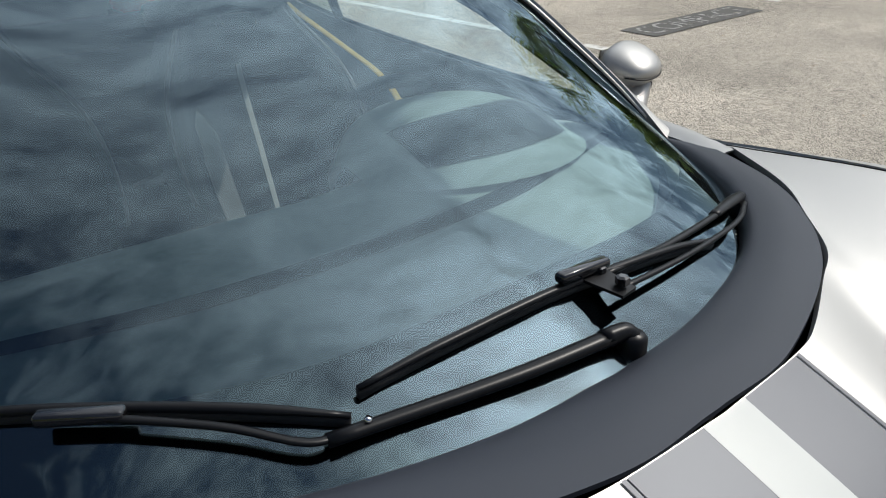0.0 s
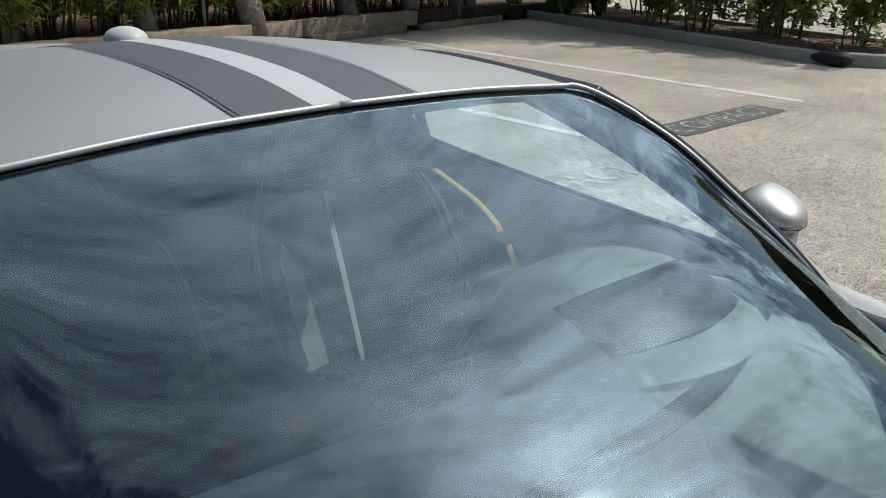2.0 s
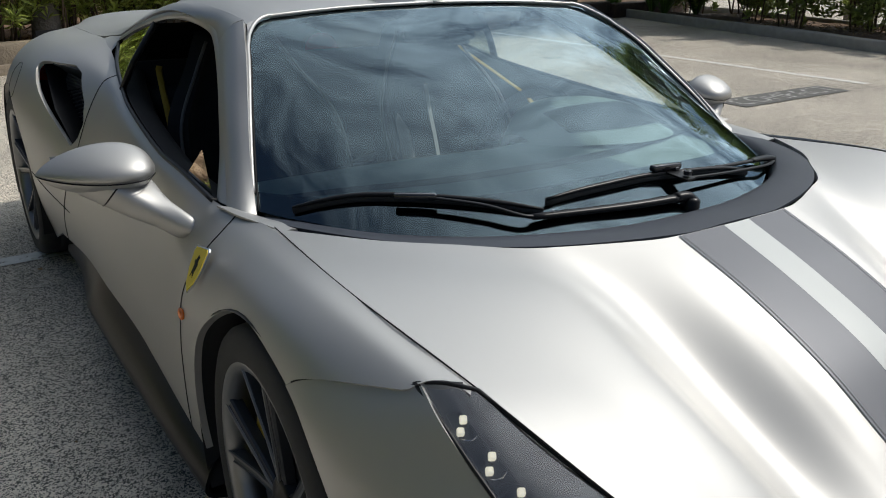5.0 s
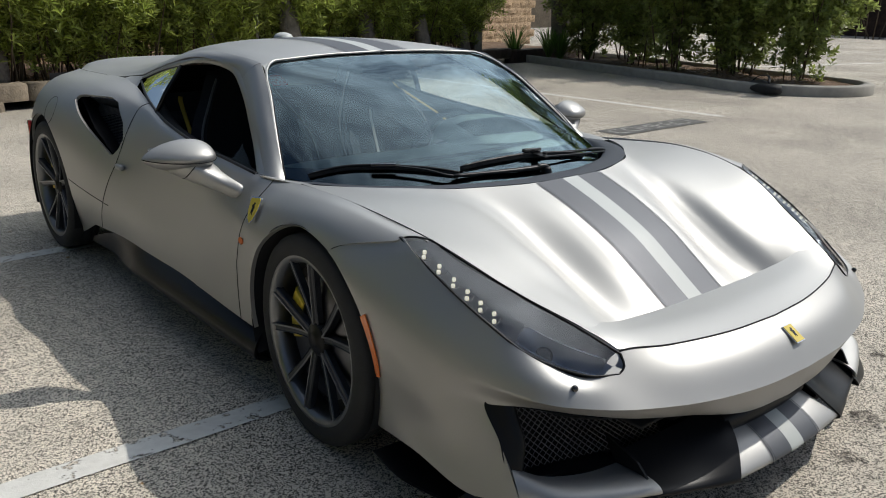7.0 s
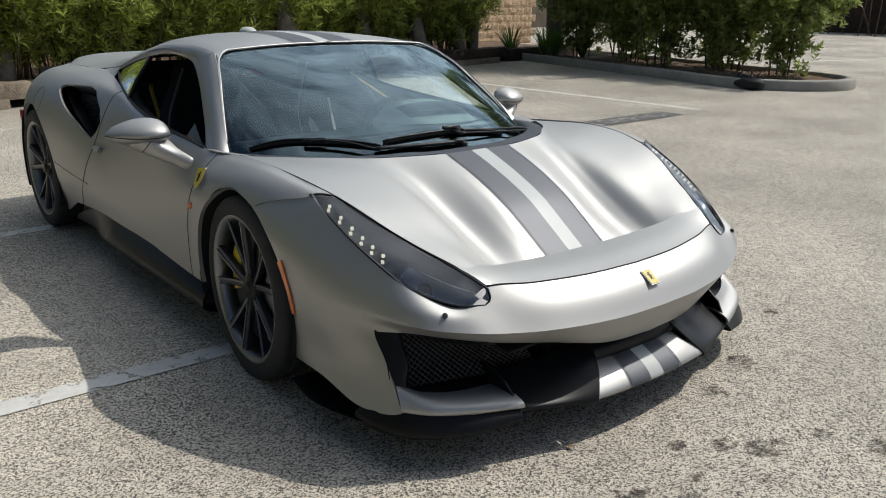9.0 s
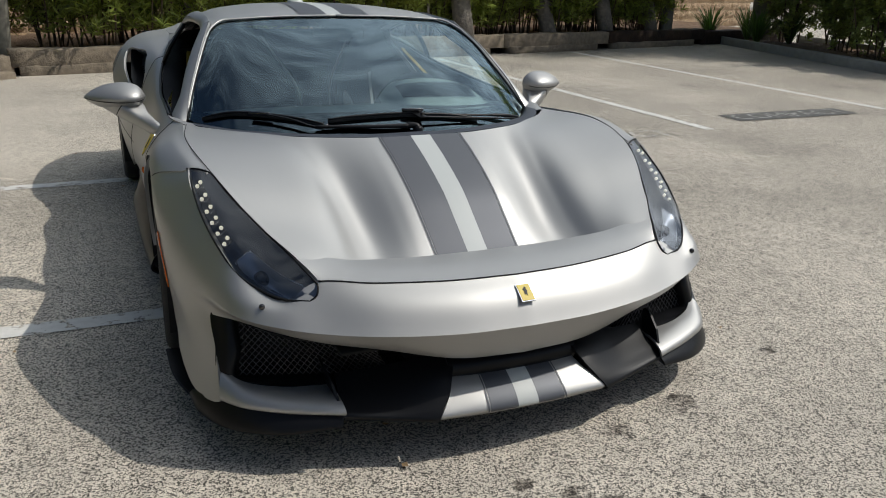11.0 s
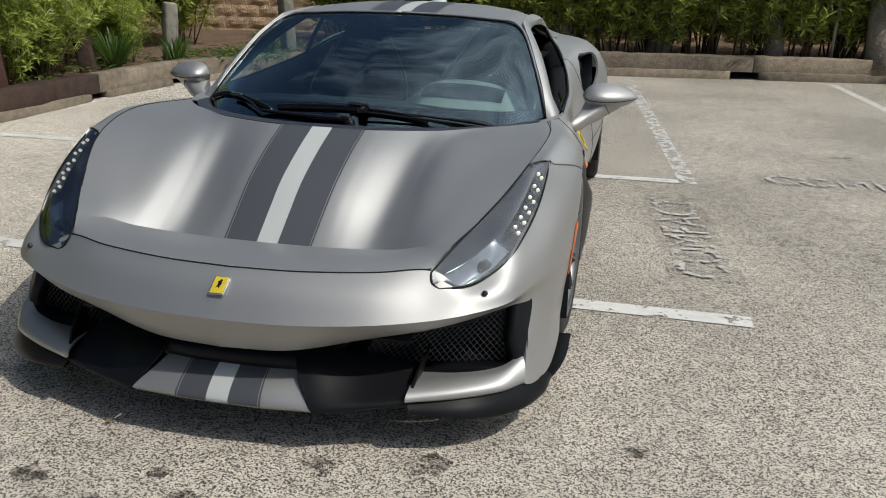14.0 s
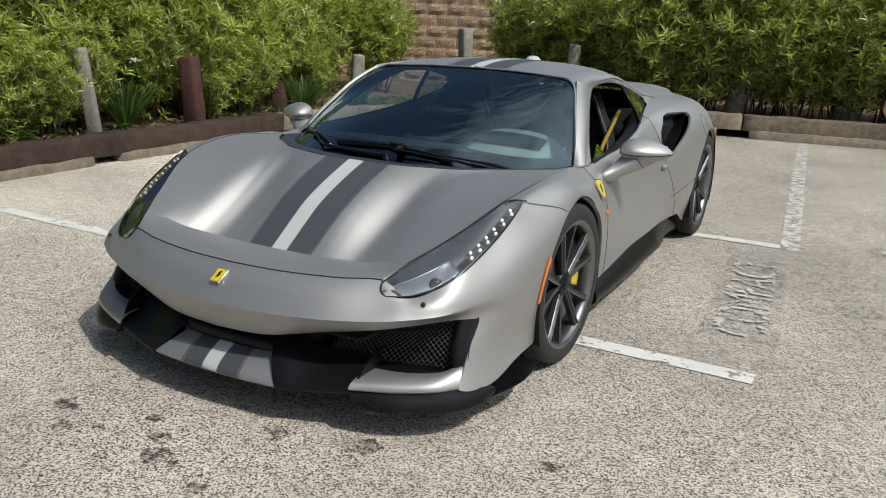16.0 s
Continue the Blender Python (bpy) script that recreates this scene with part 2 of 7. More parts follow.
class Patch:
    """A smooth surface through a net of points: columns, each of the same number of points."""

    def __init__(self, *cols):
        self.g = [[np.array(q, float) for q in c] for c in cols]
        self.na, self.nb = len(cols) - 1, len(cols[0]) - 1
        self.crease = None

    def column(self, k, b):
        """A column's point; crease gives each column's share of a sharp line along the third row."""
        c = self.g[k]
        if not self.crease or not self.crease[k]:
            return cr1(c, b)
        sharp = cr1(c[:3], b) if b <= 2 else cr1(c[2:], b - 2)
        return sharp * self.crease[k] + cr1(c, b) * (1 - self.crease[k])

    def __call__(self, a, b):
        i = min(max(int(math.floor(a)), 0), self.na - 1)
        lo, hi = max(i - 1, 0), min(i + 2, self.na)
        cols = {k: self.column(k, b) for k in range(lo, hi + 1)}
        u = a - i
        p1, p2 = cols[i], cols[i + 1]
        p0 = cols[i - 1] if i - 1 in cols else p1 * 2 - p2
        p3 = cols[i + 2] if i + 2 in cols else p2 * 2 - p1
        return 0.5 * (2 * p1 + (p2 - p0) * u + (2 * p0 - 5 * p1 + 4 * p2 - p3) * u * u + (3 * p1 - p0 - 3 * p2 + p3) * u**3)

    def normal(self, a, b):
        e = 0.01
        d1 = self(min(a + e, self.na), b) - self(max(a - e, 0), b)
        d2 = self(a, min(b + e, self.nb)) - self(a, max(b - e, 0))
        n = np.cross(d1, d2)
        return n / (np.linalg.norm(n) + 1e-9)

    def grid(self, na, nb, a0=0.0, a1=None, b0=0.0, b1=None, lift=0.0):
        """Rows of points over a stretch of the surface; the bounds may be functions of the other index's share."""
        a1, b1 = self.na if a1 is None else a1, self.nb if b1 is None else b1
        call = lambda v, s: v(s) if callable(v) else v  # noqa: E731
        rows = []
        for i in range(na):
            s = i / (na - 1)
            row = []
            for j in range(nb):
                t = j / (nb - 1)
                a = call(a0, t) + s * (call(a1, t) - call(a0, t))
                b = call(b0, s) + t * (call(b1, s) - call(b0, s))
                p = self(a, b)
                if lift:
                    p = p + lift * self.normal(a, b)
                row.append(p)
            rows.append(row)
        return rows


def sheet(rows, mirror=False, flip=False, both=False):
    """A mesh of quads over rows of points; mirror: on the car's other side; both: both halves in one mesh, joined on x = 0."""
    sides = (1, -1) if both else ((-1,) if mirror else (1,))
    verts, faces = [], []
    for sgn in sides:
        base, nb = len(verts), len(rows[0])
        verts += [(sgn * p[0], p[1], p[2]) for r in rows for p in r]
        for i in range(len(rows) - 1):
            for j in range(nb - 1):
                f = [base + i * nb + j, base + (i + 1) * nb + j, base + (i + 1) * nb + j + 1, base + i * nb + j + 1]
                faces.append(f if (sgn > 0) != flip else f[::-1])
    me = bpy.data.meshes.new("sheet")
    me.from_pydata(verts, [], faces)
    if both:
        bm = bmesh.new()
        bm.from_mesh(me)
        bmesh.ops.remove_doubles(bm, verts=[v for v in bm.verts if abs(v.co.x) < 1e-4], dist=2e-4)
        bm.to_mesh(me)
        bm.free()
    return me


def thick(ob, t, offset=-1.0):
    m = ob.modifiers.new("thickness", "SOLIDIFY")
    m.thickness, m.offset = t, offset
    m = ob.modifiers.new("crisp_rim", "EDGE_SPLIT")
    m.split_angle = radians(55)
    return ob


def cut(me, sd):
    """Takes away what lies where sd(y, z) < 0, clipping the faces along the line sd = 0."""
    pts = [tuple(v.co) for v in me.vertices]
    val = [sd(p[1], p[2]) for p in pts]
    faces, made = [], {}
    for f in me.polygons:
        loop = list(f.vertices)
        if all(val[k] >= 0 for k in loop):
            faces.append(loop)
        elif any(val[k] >= 0 for k in loop):
            ring = []
            for a, b in zip(loop, loop[1:] + loop[:1]):
                if val[a] >= 0:
                    ring.append(a)
                if (val[a] >= 0) != (val[b] >= 0):
                    key = (min(a, b), max(a, b))
                    if key not in made:
                        u = val[a] / (val[a] - val[b])
                        made[key] = len(pts)
                        pts.append(tuple(p + (q - p) * u for p, q in zip(pts[a], pts[b])))
                    ring.append(made[key])
            if len(ring) > 2:
                faces.append(ring)
    used = sorted({k for f in faces for k in f})
    index = {k: i for i, k in enumerate(used)}
    out = bpy.data.meshes.new("cut")
    out.from_pydata([pts[k] for k in used], [], [[index[k] for k in f] for f in faces])
    return out


def poly_sd(pts, r=0.0):
    """Distance to a convex outline in y, z, given anticlockwise, with rounded corners."""
    c = (sum(p[0] for p in pts) / len(pts), sum(p[1] for p in pts) / len(pts))
    inner = pts

    def sd(y, z):
        best, inside = 1e9, True
        for (y0, z0), (y1, z1) in zip(inner, inner[1:] + inner[:1]):
            ey, ez = y1 - y0, z1 - z0
            t = min(1, max(0, ((y - y0) * ey + (z - z0) * ez) / (ey * ey + ez * ez)))
            best = min(best, math.hypot(y - y0 - t * ey, z - z0 - t * ez))
            inside &= ey * (z - z0) - ez * (y - y0) > 0
        return (-best if inside else best) - r

    return sd


def tube(pts, r, n=8, bm=None, closed=False, flat=1.0, caps=True):
    """A rod along points; r a number or one for each point; flat squeezes it in its second direction."""
    bm = bm or bmesh.new()
    pts = [Vector(p) for p in pts]
    rs = r if isinstance(r, (list, tuple)) else [r] * len(pts)
    rings, up = [], None
    for i, p in enumerate(pts):
        d = (pts[(i + 1) % len(pts)] - pts[i - 1]) if closed else (pts[min(i + 1, len(pts) - 1)] - pts[max(i - 1, 0)])
        d.normalize()
        if up is None:
            up = Vector((0, 0, 1)) if abs(d.z) < 0.9 else Vector((0, 1, 0))
        side = d.cross(up).normalized()
        up = side.cross(d).normalized()
        rings.append([bm.verts.new(p + rs[i] * (math.cos(2 * math.pi * k / n) * side + flat * math.sin(2 * math.pi * k / n) * up)) for k in range(n)])
    for i in range(len(rings) - (0 if closed else 1)):
        a, b = rings[i], rings[(i + 1) % len(rings)]
        for k in range(n):
            bm.faces.new((a[k], a[(k + 1) % n], b[(k + 1) % n], b[k]))
    if caps and not closed:
        bm.faces.new(rings[0][::-1])
        bm.faces.new(rings[-1])
    return bm


def lathe(profile, n=48, bm=None, axis="x", at=(0, 0, 0)):
    """A body of revolution; profile of (along, radius)."""
    bm = bm or bmesh.new()
    rings = []
    for k in range(n):
        c, s = math.cos(2 * math.pi * k / n), math.sin(2 * math.pi * k / n)
        ring = []
        for d, r in profile:
            p = (d, r * c, r * s) if axis == "x" else (r * c, r * s, d)
            ring.append(bm.verts.new(Vector(p) + Vector(at)))
        rings.append(ring)
    for k in range(n):
        a, b = rings[k], rings[(k + 1) % n]
        for j in range(len(profile) - 1):
            bm.faces.new((a[j], a[j + 1], b[j + 1], b[j]))
    return bm


def block(x0, x1, y0, y1, z0, z1, bm=None, bevel=0.0, seg=2):
    bm2 = bmesh.new()
    bmesh.ops.create_cube(bm2, size=1)
    for v in bm2.verts:
        v.co = ((x0 + x1) / 2 + v.co.x * (x1 - x0), (y0 + y1) / 2 + v.co.y * (y1 - y0), (z0 + z1) / 2 + v.co.z * (z1 - z0))
    if bevel:
        bmesh.ops.bevel(bm2, geom=bm2.edges[:], offset=bevel, segments=seg, affect="EDGES", profile=0.5)
    if bm is None:
        return bm2
    me = bpy.data.meshes.new("tmp")
    bm2.to_mesh(me)
    bm2.free()
    bm.from_mesh(me)
    bpy.data.meshes.remove(me)
    return bm


def prism(outline, lift, thickness):
    """A plate from an outline of 3D points, pushed by the vector lift * thickness."""
    bm = bmesh.new()
    low = [bm.verts.new(p) for p in outline]
    f = bm.faces.new(low)
    r = bmesh.ops.extrude_face_region(bm, geom=[f])
    bmesh.ops.translate(bm, verts=[v for v in r["geom"] if isinstance(v, bmesh.types.BMVert)], vec=Vector(lift) * thickness)
    bmesh.ops.recalc_face_normals(bm, faces=bm.faces[:])
    return bm


# ---- the car: surfaces, in metres from the front axle's middle on the ground; it faces -y ----
SIDE_Y = (-0.25, 0.0, 0.25, 0.45, 0.62, 1.0, 1.4, 1.75, 2.15, 2.6, 3.0, 3.3)


def side_col(y, xz, tops=0.0):
    return [(x, y + (tops if k == 0 else tops * 0.5 if k == 1 else 0.0), z) for k, (x, z) in enumerate(xz)]


SIDE = Patch(
    side_col(-0.25, [(0.757, 0.714), (0.808, 0.715), (0.866, 0.662), (0.897, 0.58), (0.905, 0.48), (0.898, 0.33), (0.86, 0.14)], -0.05),
    side_col(0.0, [(0.785, 0.752), (0.835, 0.743), (0.885, 0.705), (0.912, 0.63), (0.917, 0.5), (0.907, 0.33), (0.87, 0.14)], -0.02),
    side_col(0.25, [(0.768, 0.747), (0.822, 0.727), (0.872, 0.68), (0.905, 0.60), (0.915, 0.5), (0.905, 0.33), (0.88, 0.15)], -0.03),
    side_col(0.45, [(0.757, 0.736), (0.803, 0.712), (0.853, 0.662), (0.893, 0.595), (0.903, 0.5), (0.90, 0.33), (0.885, 0.15)], -0.06),
    side_col(0.62, [(0.787, 0.737), (0.808, 0.715), (0.836, 0.662), (0.866, 0.595), (0.882, 0.5), (0.89, 0.33), (0.885, 0.15)], -0.04),
    side_col(1.0, [(0.783, 0.757), (0.803, 0.73), (0.818, 0.66), (0.832, 0.575), (0.848, 0.48), (0.868, 0.33), (0.88, 0.15)]),
    side_col(1.4, [(0.745, 0.79), (0.775, 0.765), (0.803, 0.69), (0.822, 0.59), (0.84, 0.48), (0.865, 0.33), (0.88, 0.15)]),
    side_col(1.75, [(0.69, 0.845), (0.745, 0.82), (0.80, 0.72), (0.842, 0.58), (0.862, 0.47), (0.872, 0.33), (0.865, 0.14)]),
    side_col(2.15, [(0.63, 0.905), (0.77, 0.872), (0.862, 0.80), (0.912, 0.68), (0.925, 0.53), (0.915, 0.33), (0.86, 0.12)]),
    side_col(2.6, [(0.60, 0.895), (0.77, 0.875), (0.872, 0.805), (0.932, 0.69), (0.945, 0.54), (0.93, 0.33), (0.88, 0.12)]),
    side_col(3.0, [(0.58, 0.885), (0.72, 0.86), (0.82, 0.79), (0.88, 0.67), (0.895, 0.52), (0.88, 0.35), (0.83, 0.17)]),
    side_col(3.3, [(0.52, 0.87), (0.63, 0.83), (0.70, 0.75), (0.735, 0.63), (0.74, 0.5), (0.72, 0.37), (0.67, 0.24)]),
)


WHEEL_F, WHEEL_R = (0.075, 0.324), (2.63, 0.336)
ARCH_F, ARCH_R = 0.352, 0.372


def side_a(y):
    for i in range(len(SIDE_Y) - 1):
        if y <= SIDE_Y[i + 1]:
            return i + (y - SIDE_Y[i]) / (SIDE_Y[i + 1] - SIDE_Y[i])
    return float(len(SIDE_Y) - 1)




def side_at(y, z):
    """The point of the side at a height, by halving."""
    a, lo, hi = side_a(y), 0.0, 6.0
    for _ in range(30):
        mid = (lo + hi) / 2
        lo, hi = (mid, hi) if SIDE(a, mid)[2] > z else (lo, mid)
    return tuple(SIDE(a, lo))


# the nose and bumper corner, in columns from the middle to the wheel arch: top edge, middle, crease, mouth edge, then the flank below or the flange inside
FASCIA = Patch(
    [(0, -0.885, 0.493), (0, -0.945, 0.453), (0, -1.0, 0.385), (0, -0.957, 0.284), (0, -0.90, 0.27), (0, -0.85, 0.27)],
    [(0.2, -0.872, 0.494), (0.2, -0.935, 0.453), (0.2, -0.99, 0.386), (0.2, -0.947, 0.294), (0.2, -0.89, 0.28), (0.2, -0.84, 0.28)],
    [(0.4, -0.835, 0.499), (0.4, -0.897, 0.456), (0.4, -0.953, 0.392), (0.4, -0.907, 0.334), (0.4, -0.85, 0.32), (0.4, -0.80, 0.32)],
    [(0.546, -0.79, 0.505), (0.553, -0.840, 0.452), (0.556, -0.893, 0.398), (0.555, -0.857, 0.357), (0.545, -0.80, 0.345), (0.54, -0.75, 0.345)],
    [(0.642, -0.785, 0.463), (0.652, -0.812, 0.442), (0.662, -0.838, 0.408), (0.66, -0.79, 0.373), (0.64, -0.74, 0.36), (0.63, -0.69, 0.36)],
    [(0.724, -0.695, 0.499), (0.744, -0.742, 0.46), (0.759, -0.755, 0.42), (0.752, -0.69, 0.382), (0.77, -0.66, 0.33), (0.78, -0.66, 0.25)],
    [(0.767, -0.59, 0.556), (0.802, -0.60, 0.48), (0.817, -0.603, 0.43), (0.808, -0.602, 0.374), (0.808, -0.675, 0.275), (0.815, -0.745, 0.176)],
    [(0.800, -0.43, 0.632), (0.856, -0.425, 0.54), (0.874, -0.44, 0.45), (0.866, -0.475, 0.37), (0.857, -0.52, 0.265), (0.868, -0.612, 0.158)],
    [(0.812, -0.34, 0.684), side_at(-0.205, 0.606), side_at(-0.25, 0.50), (0.887, -0.355, 0.37), (0.872, -0.40, 0.265), (0.886, -0.43, 0.194)],
    [tuple(SIDE(side_a(-0.254), 1.0)), side_at(-0.085, 0.655), side_at(-0.06, 0.565), side_at(-0.13, 0.42), side_at(-0.18, 0.29), side_at(-0.20, 0.18)],
)

FASCIA.crease = [min(1.0, max(0.0, (7 - k) / 2.0)) for k in range(10)]
WING = Patch(
    [(0, -0.885, 0.493), (0, -0.78, 0.501), (0, -0.668, 0.494)],
    [(0.2, -0.872, 0.494), (0.2, -0.775, 0.504), (0.2, -0.672, 0.498)],
    [(0.4, -0.835, 0.499), (0.4, -0.755, 0.512), (0.4, -0.68, 0.513)],
    [(0.487, -0.81, 0.503), (0.49, -0.745, 0.521), (0.492, -0.686, 0.532)],
    [(0.544, -0.785, 0.508), (0.562, -0.745, 0.529), (0.582, -0.706, 0.546)],
)
HOOD = Patch(
    [(0, -0.78, 0.40), (0, -0.655, 0.462), (0, -0.53, 0.548), (0, -0.42, 0.622), (0, -0.27, 0.690), (0, -0.12, 0.746)],
    [(0.15, -0.78, 0.40), (0.15, -0.655, 0.460), (0.15, -0.53, 0.544), (0.15, -0.42, 0.616), (0.155, -0.27, 0.688), (0.16, -0.112, 0.745)],
    [(0.215, -0.78, 0.395), (0.215, -0.657, 0.455), (0.213, -0.527, 0.532), (0.215, -0.405, 0.607), (0.222, -0.25, 0.685), (0.232, -0.095, 0.7445)],
    [(0.30, -0.78, 0.388), (0.30, -0.66, 0.440), (0.302, -0.52, 0.500), (0.312, -0.375, 0.577), (0.328, -0.20, 0.673), (0.352, -0.045, 0.743)],
    [(0.365, -0.78, 0.395), (0.365, -0.668, 0.452), (0.368, -0.52, 0.522), (0.380, -0.36, 0.604), (0.400, -0.18, 0.692), (0.435, -0.008, 0.7435)],
    [(0.43, -0.785, 0.43), (0.43, -0.68, 0.496), (0.436, -0.525, 0.572), (0.450, -0.345, 0.652), (0.475, -0.14, 0.716), (0.525, 0.07, 0.7435)],
    [(0.50, -0.79, 0.47), (0.50, -0.69, 0.532), (0.54, -0.53, 0.596), (0.58, -0.34, 0.674), (0.61, -0.10, 0.730), (0.63, 0.17, 0.742)],
    [(0.545, -0.785, 0.508), (0.583, -0.704, 0.5465), (0.662, -0.545, 0.612), (0.745, -0.315, 0.707), (0.783, -0.02, 0.750), (0.745, 0.341, 0.735)],
)
GLASS = Patch(
    [(0, -0.005, 0.715), (0, 0.25, 0.832), (0, 0.5, 0.936), (0, 0.75, 1.021), (0, 0.955, 1.083)],
    [(0.3, 0.05, 0.716), (0.29, 0.28, 0.828), (0.275, 0.52, 0.932), (0.26, 0.755, 1.017), (0.25, 0.95, 1.079)],
    [(0.55, 0.215, 0.719), (0.52, 0.39, 0.814), (0.485, 0.58, 0.914), (0.455, 0.77, 1.003), (0.435, 0.935, 1.070)],
    [(0.675, 0.39, 0.723), (0.638, 0.507, 0.81), (0.595, 0.637, 0.90), (0.555, 0.772, 0.989), (0.508, 0.930, 1.064)],
    [(0.728, 0.485, 0.727), (0.694, 0.573, 0.812), (0.655, 0.667, 0.893), (0.610, 0.773, 0.977), (0.556, 0.918, 1.053)],
)
ROOF = Patch(
    [(0, 0.957, 1.087), (0, 1.15, 1.112), (0, 1.4, 1.120), (0, 1.72, 1.107), (0, 2.05, 1.055)],
    [(0.25, 0.952, 1.083), (0.25, 1.15, 1.108), (0.25, 1.4, 1.115), (0.25, 1.72, 1.10), (0.24, 2.05, 1.045)],
    [(0.44, 0.937, 1.073), (0.44, 1.15, 1.092), (0.44, 1.4, 1.096), (0.43, 1.72, 1.077), (0.42, 2.05, 1.015)],
    [(0.512, 0.930, 1.065), (0.505, 1.15, 1.083), (0.507, 1.4, 1.083), (0.50, 1.72, 1.052), (0.50, 2.05, 0.985)],
    [(0.559, 0.918, 1.055), (0.548, 1.12, 1.068), (0.553, 1.4, 1.070), (0.55, 1.70, 1.030), (0.555, 2.03, 0.955)],
)
TAIL = Patch(
    [(0, 2.05, 1.055), (0, 2.4, 0.985), (0, 2.8, 0.93), (0, 3.15, 0.925), (0, 3.3, 0.93)],
    [(0.3, 2.05, 1.038), (0.3, 2.4, 0.97), (0.3, 2.8, 0.922), (0.3, 3.15, 0.918), (0.3, 3.29, 0.925)],
    [(0.50, 2.05, 0.985), (0.51, 2.4, 0.928), (0.50, 2.8, 0.905), (0.48, 3.1, 0.90), (0.46, 3.27, 0.905)],
    [(0.580, 2.03, 0.940), (0.605, 2.35, 0.905), (0.595, 2.75, 0.893), (0.575, 3.05, 0.885), (0.52, 3.26, 0.873)],
)

car = tagged(empty("sports_car"), "low satin-silver sports coupe with grey and white centre stripes", "car")


def circle_sd(c, r):
    return lambda y, z: math.hypot(y - c[0], z - c[1]) - r


def panel(name, me, material=PAINT, t=0.012, label="", parent=car):
    return thick(part(name, me, material, parent, label), t)


# nose and front corners
def fascia_mesh():
    """Nose and both corners in one mesh, with the mouth left open."""
    front = FASCIA.grid(73, 25, a1=6, b1=3.0)
    flank = FASCIA.grid(37, 41, a0=6, a1=9, b1=5.0)
    bm = bmesh.new()
    for rows in (front, flank):
        for sgn in (1, -1):
            vs = [[bm.verts.new((sgn * p[0], p[1], p[2])) for p in r] for r in rows]
            for i in range(len(vs) - 1):
                for j in range(len(vs[0]) - 1):
                    f = (vs[i][j], vs[i][j + 1], vs[i + 1][j + 1], vs[i + 1][j])
                    bm.faces.new(f if sgn > 0 else f[::-1])
    bmesh.ops.remove_doubles(bm, verts=bm.verts[:], dist=0.0008)
    return bm


nose = bpy.data.meshes.new("nose")
bm = fascia_mesh()
bm.to_mesh(nose)
bm.free()
nose = cut(nose, circle_sd(WHEEL_F, ARCH_F))
bumper = thick(part("front_bumper", nose, PAINT, car, "satin silver nose panel"), 0.012)


def gap(pts, r=0.0021, both=True, name="panel_gap"):
    for s in (1, -1) if both else (1,):
        part(name, tube([(s * p[0], p[1], p[2]) for p in pts], r, 5), BLACKOUT, car)


gap([FASCIA(a, 0) + np.array((0, -0.0006, 0.0006)) for a in np.linspace(0, 3, 30)], 0.0022)
gap([FASCIA(9, b) + np.array((0.0004, 0, 0.0006)) for b in np.linspace(0, 1.02, 16)], 0.0013)
panel("hood_wing", sheet(WING.grid(48, 12, b0=0.02), both=True), label="silver bridge over the hood duct")
hood = panel("hood", sheet(HOOD.grid(70, 56, b1=4.97, a1=6.985), both=True), label="satin silver hood with a deep central duct")


def hood_strip(x0, x1, lift, n=3):
    """A strip of film on the hood; its edges run from the duct to the cowl."""
    def a_of(x, b):
        lo, hi = 0.0, 2.5
        for _ in range(24):
            mid = (lo + hi) / 2
            lo, hi = (mid, hi) if HOOD(mid, b)[0] < x else (lo, mid)
        return lo
    rows = []
    for i in range(n):
        row = []
        for j in range(48):
            b = 0.5 + 4.46 * j / 47
            grow = 1 + 0.12 * j / 47
            a = a_of((x0 + (x1 - x0) * i / (n - 1)) * grow, b)
            row.append(HOOD(a, b) + lift * HOOD.normal(a, b))
        rows.append(row)
    return rows


def wing_rows(patch, x0, x1, b0, b1, lift, n=3, m=24, k=1.0):
    rows = []
    for i in range(n):
        row = []
        for j in range(m):
            b = b0 + (b1 - b0) * j / (m - 1)
            x = (x0 + (x1 - x0) * i / (n - 1)) * (1 + (k - 1) * j / (m - 1))
            lo, hi = 0.0, 2.0
            for _ in range(24):
                mid = (lo + hi) / 2
                lo, hi = (mid, hi) if patch(mid, b)[0] < x else (lo, mid)
            row.append(patch(lo, b) + lift * patch.normal(lo, b))
        rows.append(row)
    return rows


part("white_stripe", sheet(hood_strip(0, 0.0325, 0.0016), both=True), STRIPE_WHITE, hood)
for s in (1, -1):
    part("grey_stripe", sheet(hood_strip(0.0325, 0.131, 0.0014, 5), mirror=s < 0), STRIPE_DARK, hood)
    part("pinstripe", sheet(hood_strip(0.1335, 0.1385, 0.0022, 2), mirror=s < 0), STRIPE_DARK, hood)

# sides: fender, door, rear quarter
SCOOP = [(1.835, 0.620), (1.99, 0.698), (2.24, 0.826), (2.19, 0.832), (1.99, 0.836), (1.918, 0.82), (1.812, 0.745), (1.780, 0.69), (1.80, 0.648)]


def side_part(name, y0, y1, na, nb, s, cuts, b0=0.0, b1=5.42, label=""):
    f0 = (lambda t: side_a(y0(t))) if callable(y0) else side_a(y0)
    f1 = (lambda t: side_a(y1(t))) if callable(y1) else side_a(y1)
    me = sheet(SIDE.grid(na, nb, f0, f1, b0, b1), mirror=s < 0, flip=True)
    for sd in cuts:
        me = cut(me, sd)
    return panel(name, me, t=0.014, label=label)


SEAM = [FASCIA(9, b) for b in np.linspace(2.2, 0, 60)]
SEAM_Z, SEAM_Y = [p[2] for p in SEAM], [p[1] for p in SEAM]


SEAM_KNOWN = {}


